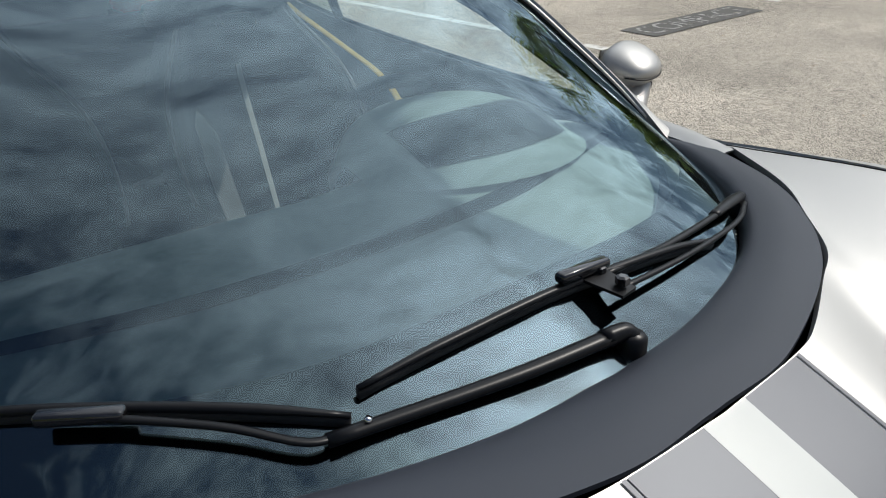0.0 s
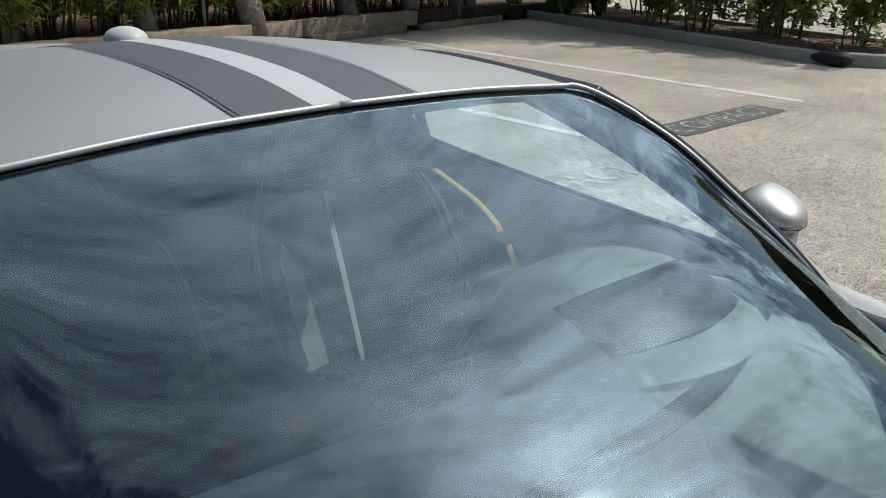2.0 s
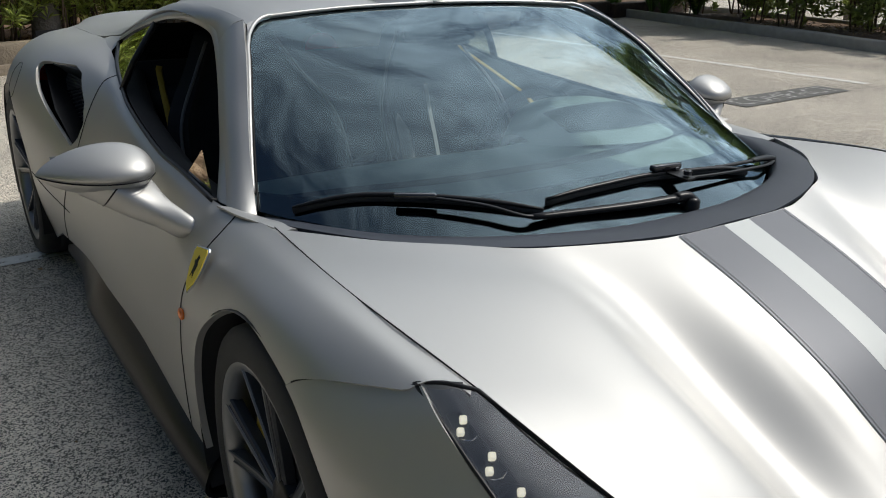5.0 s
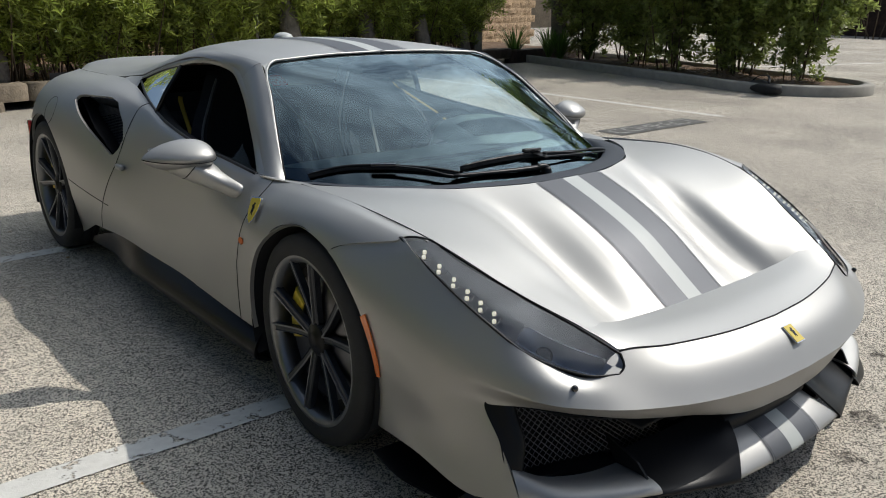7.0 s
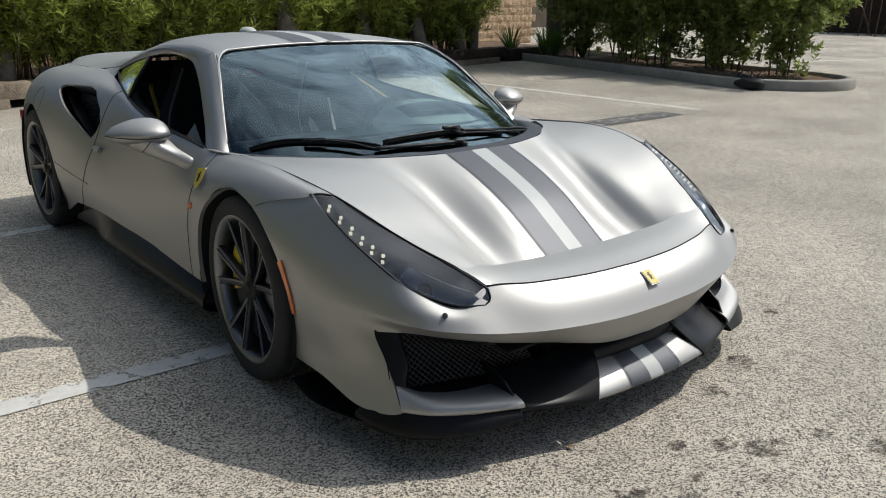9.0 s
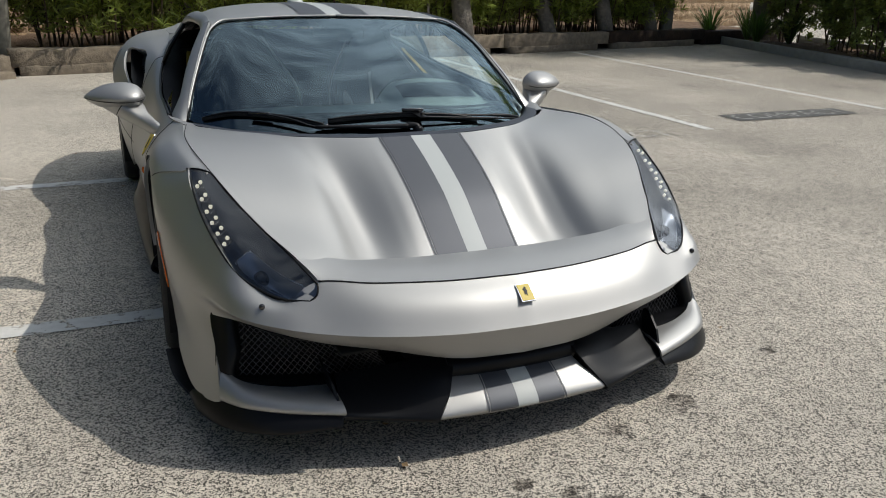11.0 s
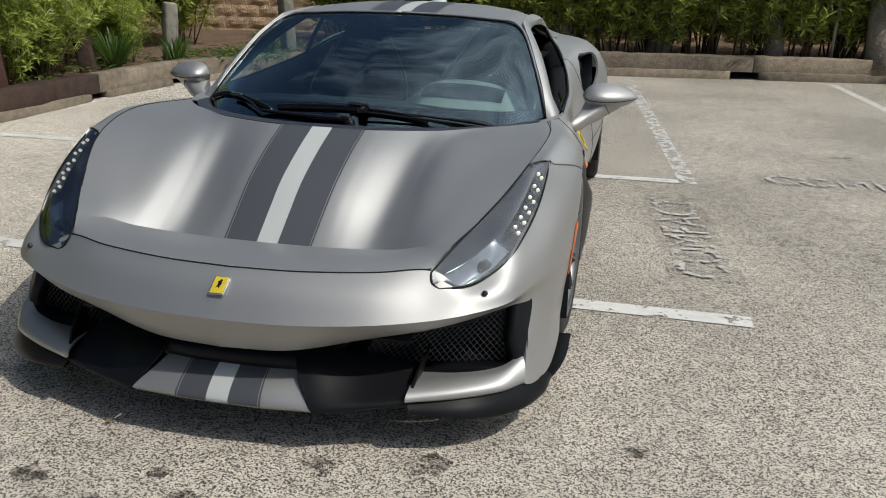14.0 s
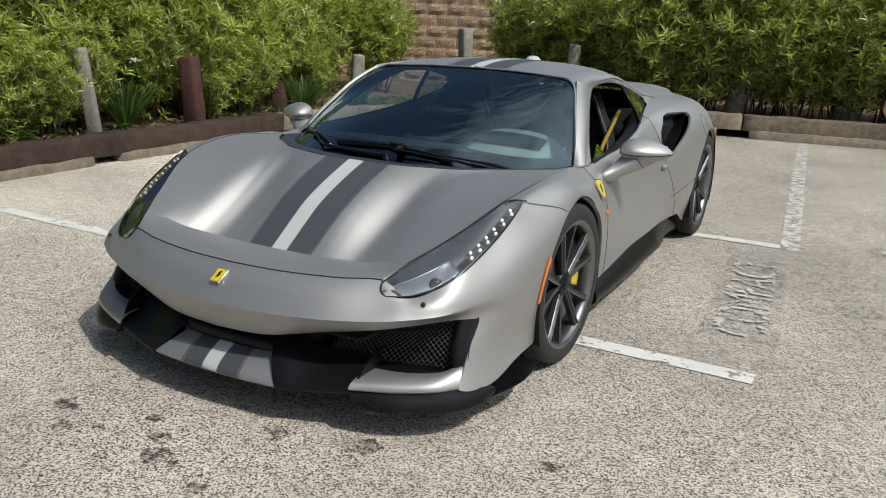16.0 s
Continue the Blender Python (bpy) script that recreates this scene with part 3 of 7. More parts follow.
def fender_front(t):
    if t not in SEAM_KNOWN:
        SEAM_KNOWN[t] = seam_at(5.42 * t)
    return SEAM_KNOWN[t]


def seam_at(b):
    """Where the fender ends at the bumper's seam."""
    if b < 1:
        return -0.25
    y = -0.2
    for _ in range(12):
        z = SIDE(side_a(y), b)[2]
        y = 0.5 * y + 0.5 * float(np.interp(z, SEAM_Z, SEAM_Y))
    return max(-0.25, y + 0.001)


def door_front(t):
    return 0.535 - 0.07 * math.sin(math.pi * min(1, t * 1.25))


def door_rear(t):
    return 1.735 - 0.08 * math.sin(math.pi * t) + 0.24 * t


doors = {}
for s in (1, -1):
    side_part("front_fender", fender_front, lambda t: door_front(t) - 0.002, 56, 60, s, [circle_sd(WHEEL_F, ARCH_F)], label="silver front fender with a shield badge")
    doors[s] = side_part("door", lambda t: door_front(t) + 0.002, lambda t: door_rear(t) - 0.002, 60, 50, s, [], label="silver door with its side window lowered")
    side_part("rear_quarter", lambda t: door_rear(t) + 0.002, 3.3, 110, 70, s, [circle_sd(WHEEL_R, ARCH_R), poly_sd(SCOOP, 0.012)], b1=lambda s: 5.42 + 0.58 * min(1, max(0, (3.9 * s - 0.25) / 0.9)), label="silver rear quarter with a deep air scoop")

gap([HOOD(6.995, b) + np.array((0.001, 0, 0.0008)) for b in np.linspace(1.0, 5, 50)], 0.0012)
flange = []
for y in np.linspace(-0.30, 0.345, 40):
    p = SIDE(side_a(y + 0.03), 0)
    q = min((HOOD(7, b) for b in np.linspace(2.8, 5, 200)), key=lambda k: abs(k[1] - y))
    flange.append([p + (0.006, 0, -0.004), (p + q) / 2 - (0, 0, 0.0022), q - (0.006, 0, 0.004)])
for s in (1, -1):
    thick(part("fender_flange", sheet(flange, mirror=s < 0), PAINT, car), 0.004)
gap([SIDE(side_a(door_front(b / 5.42)), b) for b in np.linspace(0.02, 5.42, 40)], 0.0019)
gap([SIDE(side_a(door_rear(b / 5.42)), b) for b in np.linspace(0.02, 5.42, 40)], 0.0019)
gap([SIDE(side_a(y), 4.75 - 0.55 * (y - 1.8)) for y in np.linspace(1.86, 2.26, 12)], 0.0018)

# roof, pillars, tail
roof = panel("roof", sheet(ROOF.grid(44, 40), both=True), t=0.005, label="silver roof with centre stripes")
part("white_stripe", sheet(wing_rows(ROOF, 0, 0.035, 0.01, 3.96, 0.0016), both=True), STRIPE_WHITE, roof)
for s in (1, -1):
    part("grey_stripe", sheet(wing_rows(ROOF, 0.035, 0.152, 0.01, 3.96, 0.0014, 5), mirror=s < 0), STRIPE_DARK, roof)
    part("pinstripe", sheet(wing_rows(ROOF, 0.156, 0.1615, 0.01, 3.96, 0.0022, 2), mirror=s < 0), STRIPE_DARK, roof)
tail = panel("rear_deck", sheet(TAIL.grid(40, 40), both=True), label="silver engine deck and rear spoiler")

FRAME_LINE = [(0.765, 0.515, 0.731), (0.722, 0.632, 0.795), (0.688, 0.728, 0.868), (0.645, 0.848, 0.938), (0.590, 1.0, 1.0), (0.567, 1.12, 1.037), (0.573, 1.25, 1.053), (0.592, 1.40, 1.051), (0.600, 1.55, 1.030), (0.590, 1.70, 1.006), (0.590, 1.85, 0.975), (0.600, 2.03, 0.927)]
FRAME_IN = [(0.770, 0.580, 0.729), (0.714, 0.705, 0.80), (0.672, 0.815, 0.868), (0.630, 0.93, 0.935), (0.580, 1.09, 1.0), (0.567, 1.18, 1.024), (0.576, 1.30, 1.038), (0.593, 1.42, 1.036), (0.603, 1.55, 1.017), (0.596, 1.70, 0.994), (0.598, 1.85, 0.963), (0.607, 2.02, 0.919)]
PILLAR = Patch(
    [(0.738, 0.462, 0.703), (0.696, 0.572, 0.814), (0.657, 0.666, 0.895), (0.612, 0.772, 0.979), (0.559, 0.918, 1.055)],
    [(0.757, 0.466, 0.709), (0.711, 0.588, 0.814), (0.674, 0.684, 0.892), (0.629, 0.796, 0.972), (0.575, 0.935, 1.047)],
    [(0.769, 0.480, 0.709), (0.720, 0.610, 0.807), (0.685, 0.707, 0.882), (0.641, 0.823, 0.957), (0.585, 0.965, 1.028)],
    [(0.775, 0.497, 0.707), (0.722, 0.632, 0.795), (0.688, 0.728, 0.868), (0.645, 0.848, 0.938), (0.590, 1.0, 1.0)],
)
RAIL = Patch(
    [(0.559, 0.918, 1.055), (0.548, 1.12, 1.068), (0.553, 1.4, 1.070), (0.55, 1.70, 1.030), (0.555, 2.03, 0.955)],
    [(0.575, 0.935, 1.047), (0.559, 1.12, 1.060), (0.570, 1.4, 1.066), (0.568, 1.70, 1.023), (0.572, 2.03, 0.947)],
    [(0.585, 0.965, 1.028), (0.566, 1.12, 1.050), (0.583, 1.4, 1.059), (0.581, 1.70, 1.015), (0.588, 2.03, 0.938)],
    [(0.590, 1.0, 1.0), (0.567, 1.12, 1.037), (0.592, 1.4, 1.051), (0.590, 1.70, 1.006), (0.600, 2.03, 0.927)],
)
FRAME = Patch(FRAME_LINE, [tuple((np.array(a) + b) / 2 + (0.003, 0, 0.0)) for a, b in zip(FRAME_LINE, np.array(FRAME_IN))], FRAME_IN)
for s in (1, -1):
    panel("a_pillar", sheet(PILLAR.grid(10, 30), mirror=s < 0, flip=True), label="slim silver windscreen pillar")
    panel("roof_rail", sheet(RAIL.grid(10, 40), mirror=s < 0, flip=True))
    panel("window_frame", sheet(FRAME.grid(6, 60), mirror=s < 0, flip=True), t=0.006, parent=doors[s])
gap([FRAME(0, b) + np.array((0.001, 0, 0.0006)) for b in np.linspace(0, 11, 60)], 0.0022)
windshield = thick(part("windshield", sheet(GLASS.grid(44, 40, b0=0.0), both=True), WINDSHIELD, car, "large raked windscreen reflecting thin cloud"), 0.0)
windshield.modifiers.clear()

# rounded upper corners of the windscreen opening
fillet = []
for t in np.linspace(0, math.pi / 2, 18):
    u, v = 0.075 * (1 - math.cos(t)), 0.085 * (1 - math.sin(t))
    fillet.append([GLASS(4 - k * u / 0.058, 4 - k * v / 0.18) + np.array((0.0, -0.002, 0.0045)) for k in (0.0, 0.35, 0.7, 1.0)])
for s in (1, -1):
    part("roof_corner", sheet(fillet, mirror=s < 0), PAINT, car)
# the rolled bright lip of the body round the glass
lip_line = [GLASS(a, 4) + np.array((0, -0.003, 0.005)) for a in np.linspace(0, 2.65, 24)] + [r[3] + np.array((0, -0.002, 0.002)) for r in fillet[::-1]]
lip_line += [GLASS(4, b) + np.array((0.002, -0.001, 0.004)) for b in np.linspace(3.4, 0.3, 24)]
for s in (1, -1):
    part("windshield_lip", tube([(s * p[0], p[1], p[2]) for p in lip_line], 0.0048, 8), PAINT, car, "rolled silver lip round the windscreen")

# cowl
COWL = Patch(
    [(0, -0.117, 0.7445), (0, -0.05, 0.742), (0, 0.0, 0.728), (0, 0.03, 0.70)],
    [(0.16, -0.109, 0.7435), (0.17, -0.045, 0.741), (0.18, 0.015, 0.727), (0.18, 0.04, 0.70)],
    [(0.41, -0.018, 0.742), (0.41, 0.045, 0.74), (0.40, 0.085, 0.727), (0.40, 0.10, 0.70)],
    [(0.60, 0.14, 0.740), (0.585, 0.175, 0.738), (0.57, 0.205, 0.727), (0.56, 0.215, 0.70)],
    [(0.722, 0.352, 0.732), (0.700, 0.363, 0.7315), (0.685, 0.37, 0.726), (0.67, 0.38, 0.70)],
    [(0.752, 0.478, 0.722), (0.745, 0.480, 0.721), (0.736, 0.482, 0.718), (0.725, 0.484, 0.70)],
)
thick(part("cowl_panel", sheet(COWL.grid(60, 14), both=True), GREY_COWL, car, "dark grey cowl panel below the windscreen"), 0.006)


corner = [
    [(0.738, 0.318, 0.7335), (0.715, 0.322, 0.7320), (0.690, 0.318, 0.7280)],
    [(0.760, 0.385, 0.7355), (0.738, 0.378, 0.7350), (0.708, 0.372, 0.7290)],
    [(0.778, 0.445, 0.7360), (0.756, 0.436, 0.7350), (0.728, 0.424, 0.7270)],
    [(0.792, 0.530, 0.7365), (0.770, 0.508, 0.7350), (0.742, 0.488, 0.7250)],
]
for s in (1, -1):
    thick(part("fender_corner", sheet(Patch(*corner).grid(18, 10), mirror=s < 0), PAINT, car), 0.004)

# ---- wheels ----
def wheel_meshes():
    """The parts of one wheel about its own axis, outer face towards +x, for a rim of unit radius."""
    tyre = lathe([(-0.40, 0.98), (-0.42, 1.06), (-0.40, 1.15), (-0.34, 1.215), (-0.28, 1.235), (-0.22, 1.24), (-0.20, 1.225), (-0.18, 1.24), (0.0, 1.243), (0.02, 1.228), (0.04, 1.243),
                  (0.16, 1.24), (0.26, 1.232), (0.32, 1.205), (0.365, 1.14), (0.37, 1.06), (0.345, 1.0), (0.33, 0.98)], 72)
    rim = lathe([(-0.38, 0.98), (-0.36, 0.90), (0.20, 0.90), (0.30, 0.93), (0.335, 0.965), (0.345, 0.995), (0.325, 1.0)], 72)
    disc = lathe([(0.0, 0.20), (0.02, 0.24), (0.03, 0.72), (0.0, 0.73), (-0.06, 0.73), (-0.07, 0.24)], 48)
    hub = lathe([(-0.1, 0.2), (0.15, 0.2), (0.19, 0.17), (0.20, 0.10), (0.23, 0.09), (0.235, 0.0)], 32)
    back = lathe([(-0.15, 0.02), (-0.15, 0.9)], 40)
    # one arm of a forked spoke: it leans away from its twin, with a dark pocketed face and a raised bright edge
    def arm(sections, prof):
        bm = bmesh.new()
        rings = [[bm.verts.new((x + dx, y + w * u, r)) for u, dx in prof] for r, y, w, x in sections]
        for a, b in zip(rings, rings[1:]):
            for k in range(len(prof)):
                bm.faces.new((a[k], a[(k + 1) % len(prof)], b[(k + 1) % len(prof)], b[k]))
        bm.faces.new(rings[0])
        bm.faces.new(rings[-1])
        bmesh.ops.recalc_face_normals(bm, faces=bm.faces[:])
        return bm
    run = [(0.12, 0.030, 0.046, 0.17), (0.26, 0.055, 0.044, 0.185), (0.45, 0.105, 0.045, 0.215), (0.70, 0.185, 0.048, 0.268), (0.88, 0.247, 0.052, 0.305), (0.965, 0.28, 0.060, 0.318)]
    spoke = arm(run, [(-1.1, -0.15), (-1.0, -0.03), (-0.75, 0.0), (-0.55, -0.022), (0.55, -0.030), (0.75, -0.012), (1.0, -0.04), (1.1, -0.15)])
    edge = arm([(r, y - w * 0.86, 0.013, x + 0.004) for r, y, w, x in run], [(-1, -0.02), (-0.8, 0.004), (0.8, 0.004), (1, -0.02)])
    bolt = lathe([(0.10, 0.035), (0.19, 0.035), (0.20, 0.028), (0.20, 0.0)], 10)
    caliper = bmesh.new()
    rows = []
    for k in range(13):
        t = radians(-27 + 54 * k / 12)
        rows.append([caliper.verts.new((x, r * math.sin(t) * -1, r * math.cos(t))) for x, r in ((-0.12, 0.50), (0.05, 0.50), (0.08, 0.55), (0.08, 0.68), (0.05, 0.74), (-0.12, 0.76))])
    for a, b in zip(rows, rows[1:]):
        for j in range(5):
            caliper.faces.new((a[j], a[j + 1], b[j + 1], b[j]))
    caliper.faces.new(rows[0])
    caliper.faces.new(rows[-1])
    bmesh.ops.recalc_face_normals(caliper, faces=caliper.faces[:])
    return {k: v for k, v in dict(tyre=tyre, rim=rim, disc=disc, hub=hub, back=back, spoke=spoke, edge=edge, bolt=bolt, caliper=caliper).items()}


def as_mesh(bm, name, material):
    me = bpy.data.meshes.new(name)
    bm.to_mesh(me)
    bm.free()
    me.materials.append(material)
    me.shade_smooth()
    return me


W = wheel_meshes()
WM = {k: as_mesh(b, k, m) for (k, b), m in zip(W.items(), (RUBBER, ALLOY, STEEL, BLACK_SATIN, BLACKOUT, SPOKE, ALLOY, STEEL, YELLOW))}
for k in ("spoke", "edge"):
    WM[k].shade_flat()


def wheel(s, x, y, z, rim_r, depth, steer=0.0):
    root = empty("wheel")
    root.parent = car
    root.matrix_basis = pose(s * x, y, z, 0, 0, (0 if s > 0 else 180) + steer) @ Matrix.Diagonal((depth, rim_r, rim_r, 1))
    tagged(root, "grey ten-spoke alloy wheel with a low black tyre")
    for k in ("tyre", "rim", "disc", "hub", "back"):
        ob = part({"tyre": "tyre", "rim": "rim", "disc": "brake_disc", "hub": "hub", "back": "hub_backing"}[k], WM[k], None, root)
    for k in range(5):
        for d in (1, -1):
            for name in ("spoke", "edge"):
                ob = part({"spoke": "spoke", "edge": "spoke_edge"}[name], WM[name], None, root, smooth=False)
                ob.matrix_basis = pose(0, 0, 0, 72 * k + 11) @ Matrix.Diagonal((1, d, 1, 1))
    for k in range(5):
        ob = part("wheel_bolt", WM["bolt"], None, root)
        a = radians(72 * k + 47)
        ob.matrix_basis = pose(-0.02, 0.125 * math.cos(a), 0.125 * math.sin(a))
    ob = part("brake_caliper", WM["caliper"], None, root, "yellow brake caliper")
    ob.matrix_basis = pose(0.0, 0, 0, -80 if s > 0 else 80)
    return root


for s in (1, -1):
    wheel(s, 0.842, *WHEEL_F, 0.262, 0.155, -3.0)
    wheel(s, 0.855, *WHEEL_R, 0.271, 0.20)

    def liner(c, r, y_name, w0, w1):
        rows = []
        for k in range(37):
            t = radians(-25 + 230 * k / 36)
            rows.append([(x, c[0] + r * math.cos(t), c[1] + r * math.sin(t)) for x in (w0, w1)])
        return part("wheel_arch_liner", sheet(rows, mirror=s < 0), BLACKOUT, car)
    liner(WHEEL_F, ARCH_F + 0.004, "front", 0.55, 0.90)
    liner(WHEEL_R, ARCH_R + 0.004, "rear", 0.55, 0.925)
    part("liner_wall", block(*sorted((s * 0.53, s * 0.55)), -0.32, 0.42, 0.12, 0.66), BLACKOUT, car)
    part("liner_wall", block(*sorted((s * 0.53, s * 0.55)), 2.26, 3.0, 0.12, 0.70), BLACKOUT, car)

# floor pan and bulkheads: keep light out of the body
part("floor_pan", block(-0.84, 0.84, 0.42, 2.2, 0.12, 0.15), BLACKOUT, car)
part("floor_pan", block(-0.5, 0.5, -0.88, 0.43, 0.12, 0.15), BLACKOUT, car)
part("floor_pan", block(-0.5, 0.5, 2.2, 3.25, 0.15, 0.18), BLACKOUT, car)
part("bulkhead", block(-0.70, 0.70, 0.02, 0.04, 0.15, 0.69), BLACKOUT, car)
part("rear_bulkhead", block(-0.62, 0.62, 1.86, 1.9, 0.15, 0.86), BLACKOUT, car)
part("rear_panel", sheet([[(x, 3.3 - 0.12 * (x / 0.75) ** 2, z) for z in (0.2, 0.4, 0.6, 0.75, 0.86)] for x in np.linspace(-0.72, 0.72, 16)]), BLACK_SATIN, car)

# ---- sills, splitter, winglets, fins ----
for s in (1, -1):
    skirt = Patch(
        [(0.866, 0.42, 0.235), (0.905, 0.40, 0.20), (0.905, 0.40, 0.15), (0.80, 0.42, 0.11)],
        [(0.863, 0.8, 0.268), (0.912, 0.78, 0.215), (0.918, 0.78, 0.16), (0.80, 0.8, 0.11)],
        [(0.863, 1.4, 0.268), (0.912, 1.4, 0.205), (0.918, 1.4, 0.155), (0.80, 1.4, 0.11)],
        [(0.863, 1.64, 0.262), (0.900, 1.62, 0.175), (0.900, 1.62, 0.14), (0.80, 1.62, 0.11)],
        [(0.860, 1.9, 0.235), (0.868, 1.9, 0.16), (0.86, 1.9, 0.13), (0.80, 1.9, 0.11)],
        [(0.85, 2.24, 0.14), (0.855, 2.24, 0.125), (0.85, 2.24, 0.11), (0.78, 2.24, 0.10)],
    )
    thick(part("side_skirt", sheet(skirt.grid(40, 12), mirror=s < 0, flip=True), BLACK_SATIN, car, "black side skirt blade"), 0.008)

# lower front: centre splitter with stripes
SPLIT = Patch(
    [(0, -0.908, 0.212), (0, -0.948, 0.193), (0, -0.982, 0.170), (0, -1.002, 0.146), (0, -0.993, 0.130)],
    [(0.12, -0.904, 0.212), (0.122, -0.945, 0.193), (0.125, -0.979, 0.170), (0.128, -0.999, 0.146), (0.128, -0.99, 0.130)],
    [(0.195, -0.898, 0.214), (0.213, -0.936, 0.193), (0.238, -0.967, 0.169), (0.262, -0.988, 0.144), (0.26, -0.978, 0.130)],
)
splitter = thick(part("front_splitter", sheet(SPLIT.grid(40, 16), both=True, flip=True), PAINT, car, "silver striped centre splitter"), 0.008)


def split_strip(x0, x1, lift):
    rows = []
    for i in range(3):
        x = x0 + (x1 - x0) * i / 2
        rows.append([SPLIT(x / 0.123, b) - lift * SPLIT.normal(x / 0.123, b) for b in np.linspace(0.02, 3.4, 20)])
    return rows


part("white_stripe", sheet(split_strip(0, 0.031, 0.0018), both=True, flip=True), STRIPE_WHITE, splitter)
for s in (1, -1):
    part("grey_stripe", sheet(split_strip(0.031, 0.113, 0.0016), mirror=s < 0, flip=True), STRIPE_DARK, splitter)
    part("pinstripe", sheet(split_strip(0.1165, 0.121, 0.0022), mirror=s < 0, flip=True), STRIPE_DARK, splitter)
    # black duct mouth and curved vane between splitter and fin
    vane = Patch(
        [(0.180, -0.862, 0.262), (0.196, -0.905, 0.240), (0.222, -0.950, 0.200), (0.268, -0.994, 0.143), (0.262, -0.978, 0.126)],
        [(0.225, -0.850, 0.268), (0.250, -0.900, 0.232), (0.275, -0.944, 0.190), (0.300, -0.986, 0.145), (0.296, -0.968, 0.126)],
        [(0.36, -0.815, 0.240), (0.368, -0.866, 0.206), (0.378, -0.915, 0.176), (0.390, -0.956, 0.150), (0.388, -0.938, 0.130)],
        [(0.508, -0.790, 0.226), (0.510, -0.835, 0.200), (0.512, -0.880, 0.178), (0.513, -0.916, 0.159), (0.510, -0.90, 0.138)],
    )
    thick(part("lower_vane", sheet(vane.grid(28, 18), mirror=s < 0, flip=True), BLACK_SATIN, car, "satin black lower intake vane"), 0.006)
    fin = prism([(s * 0.511, -0.918, 0.157), (s * 0.522, -0.80, 0.185), (s * 0.540, -0.768, 0.272), (s * 0.540, -0.800, 0.268), (s * 0.528, -0.862, 0.232)], (s, 0, 0), 0.007)
    part("intake_fin", fin, BLACK_SATIN, car, smooth=False)
    # silver lower lip between fin and corner
    lip = Patch(
        [(0.518, -0.80, 0.200), (0.516, -0.87, 0.199), (0.512, -0.915, 0.186), (0.512, -0.926, 0.168), (0.52, -0.90, 0.160)],
        [(0.64, -0.785, 0.206), (0.64, -0.825, 0.205), (0.642, -0.866, 0.190), (0.644, -0.872, 0.170), (0.65, -0.85, 0.162)],
        [(0.74, -0.742, 0.216), (0.746, -0.775, 0.213), (0.752, -0.806, 0.197), (0.756, -0.812, 0.176), (0.75, -0.79, 0.168)],
        [(0.796, -0.692, 0.240), (0.806, -0.708, 0.232), (0.8135, -0.730, 0.208), (0.815, -0.744, 0.178), (0.80, -0.73, 0.170)],
    )
    thick(part("lower_lip", sheet(lip.grid(28, 16), mirror=s < 0, flip=True), PAINT, car, "silver lower bumper lip"), 0.006)
    wl = Patch(
        [(0.515, -0.912, 0.164), (0.522, -0.930, 0.146), (0.528, -0.925, 0.132), (0.55, -0.86, 0.12)],
        [(0.655, -0.858, 0.168), (0.674, -0.880, 0.134), (0.677, -0.874, 0.112), (0.66, -0.80, 0.106)],
        [(0.770, -0.788, 0.174), (0.797, -0.792, 0.130), (0.799, -0.782, 0.104), (0.77, -0.70, 0.102)],
        [(0.836, -0.690, 0.170), (0.861, -0.682, 0.134), (0.862, -0.672, 0.106), (0.83, -0.60, 0.104)],
        [(0.868, -0.612, 0.155), (0.880, -0.606, 0.146), (0.880, -0.600, 0.126), (0.85, -0.56, 0.110)],
    )
    thick(part("corner_winglet", sheet(wl.grid(40, 12), mirror=s < 0, flip=True), BLACK_SATIN, car, "satin black corner splitter"), 0.006)
    # dark floor behind the winglet, swept up to the wheel
    under = Patch(
        [(0.55, -0.66, 0.108), (0.79, -0.65, 0.106), (0.852, -0.63, 0.106), (0.850, -0.62, 0.098)],
        [(0.55, -0.52, 0.106), (0.80, -0.52, 0.104), (0.888, -0.51, 0.106), (0.886, -0.50, 0.098)],
        [(0.55, -0.40, 0.108), (0.80, -0.41, 0.108), (0.908, -0.40, 0.112), (0.906, -0.395, 0.104)],
        [(0.55, -0.28, 0.13), (0.80, -0.29, 0.135), (0.914, -0.295, 0.142), (0.912, -0.29, 0.134)],
    )
    thick(part("brake_duct_floor", sheet(under.grid(24, 12), mirror=s < 0, flip=True), BLACK_SATIN, car, "satin black underfloor edge ahead of the wheel"), 0.006)
    # corner intake: black surround, dark mouth, mesh
    mouth = Patch(
        [(0.555, -0.852, 0.357), (0.53, -0.80, 0.33), (0.53, -0.72, 0.31)],
        [(0.66, -0.788, 0.373), (0.64, -0.75, 0.345), (0.62, -0.66, 0.33)],
        [(0.75, -0.688, 0.382), (0.725, -0.67, 0.368), (0.69, -0.58, 0.35)],
        [(0.803, -0.602, 0.379), (0.757, -0.655, 0.371), (0.71, -0.57, 0.35)],
        [(0.806, -0.655, 0.30), (0.757, -0.692, 0.29), (0.715, -0.58, 0.28)],
        [(0.798, -0.700, 0.225), (0.764, -0.712, 0.212), (0.72, -0.62, 0.21)],
        [(0.66, -0.775, 0.203), (0.64, -0.750, 0.204), (0.62, -0.68, 0.203)],
        [(0.52, -0.80, 0.198), (0.52, -0.79, 0.199), (0.52, -0.72, 0.197)],
    )
    thick(part("intake_surround", sheet(mouth.grid(56, 12), mirror=s < 0), BLACK_SATIN, car, "black corner intake surround"), 0.004)
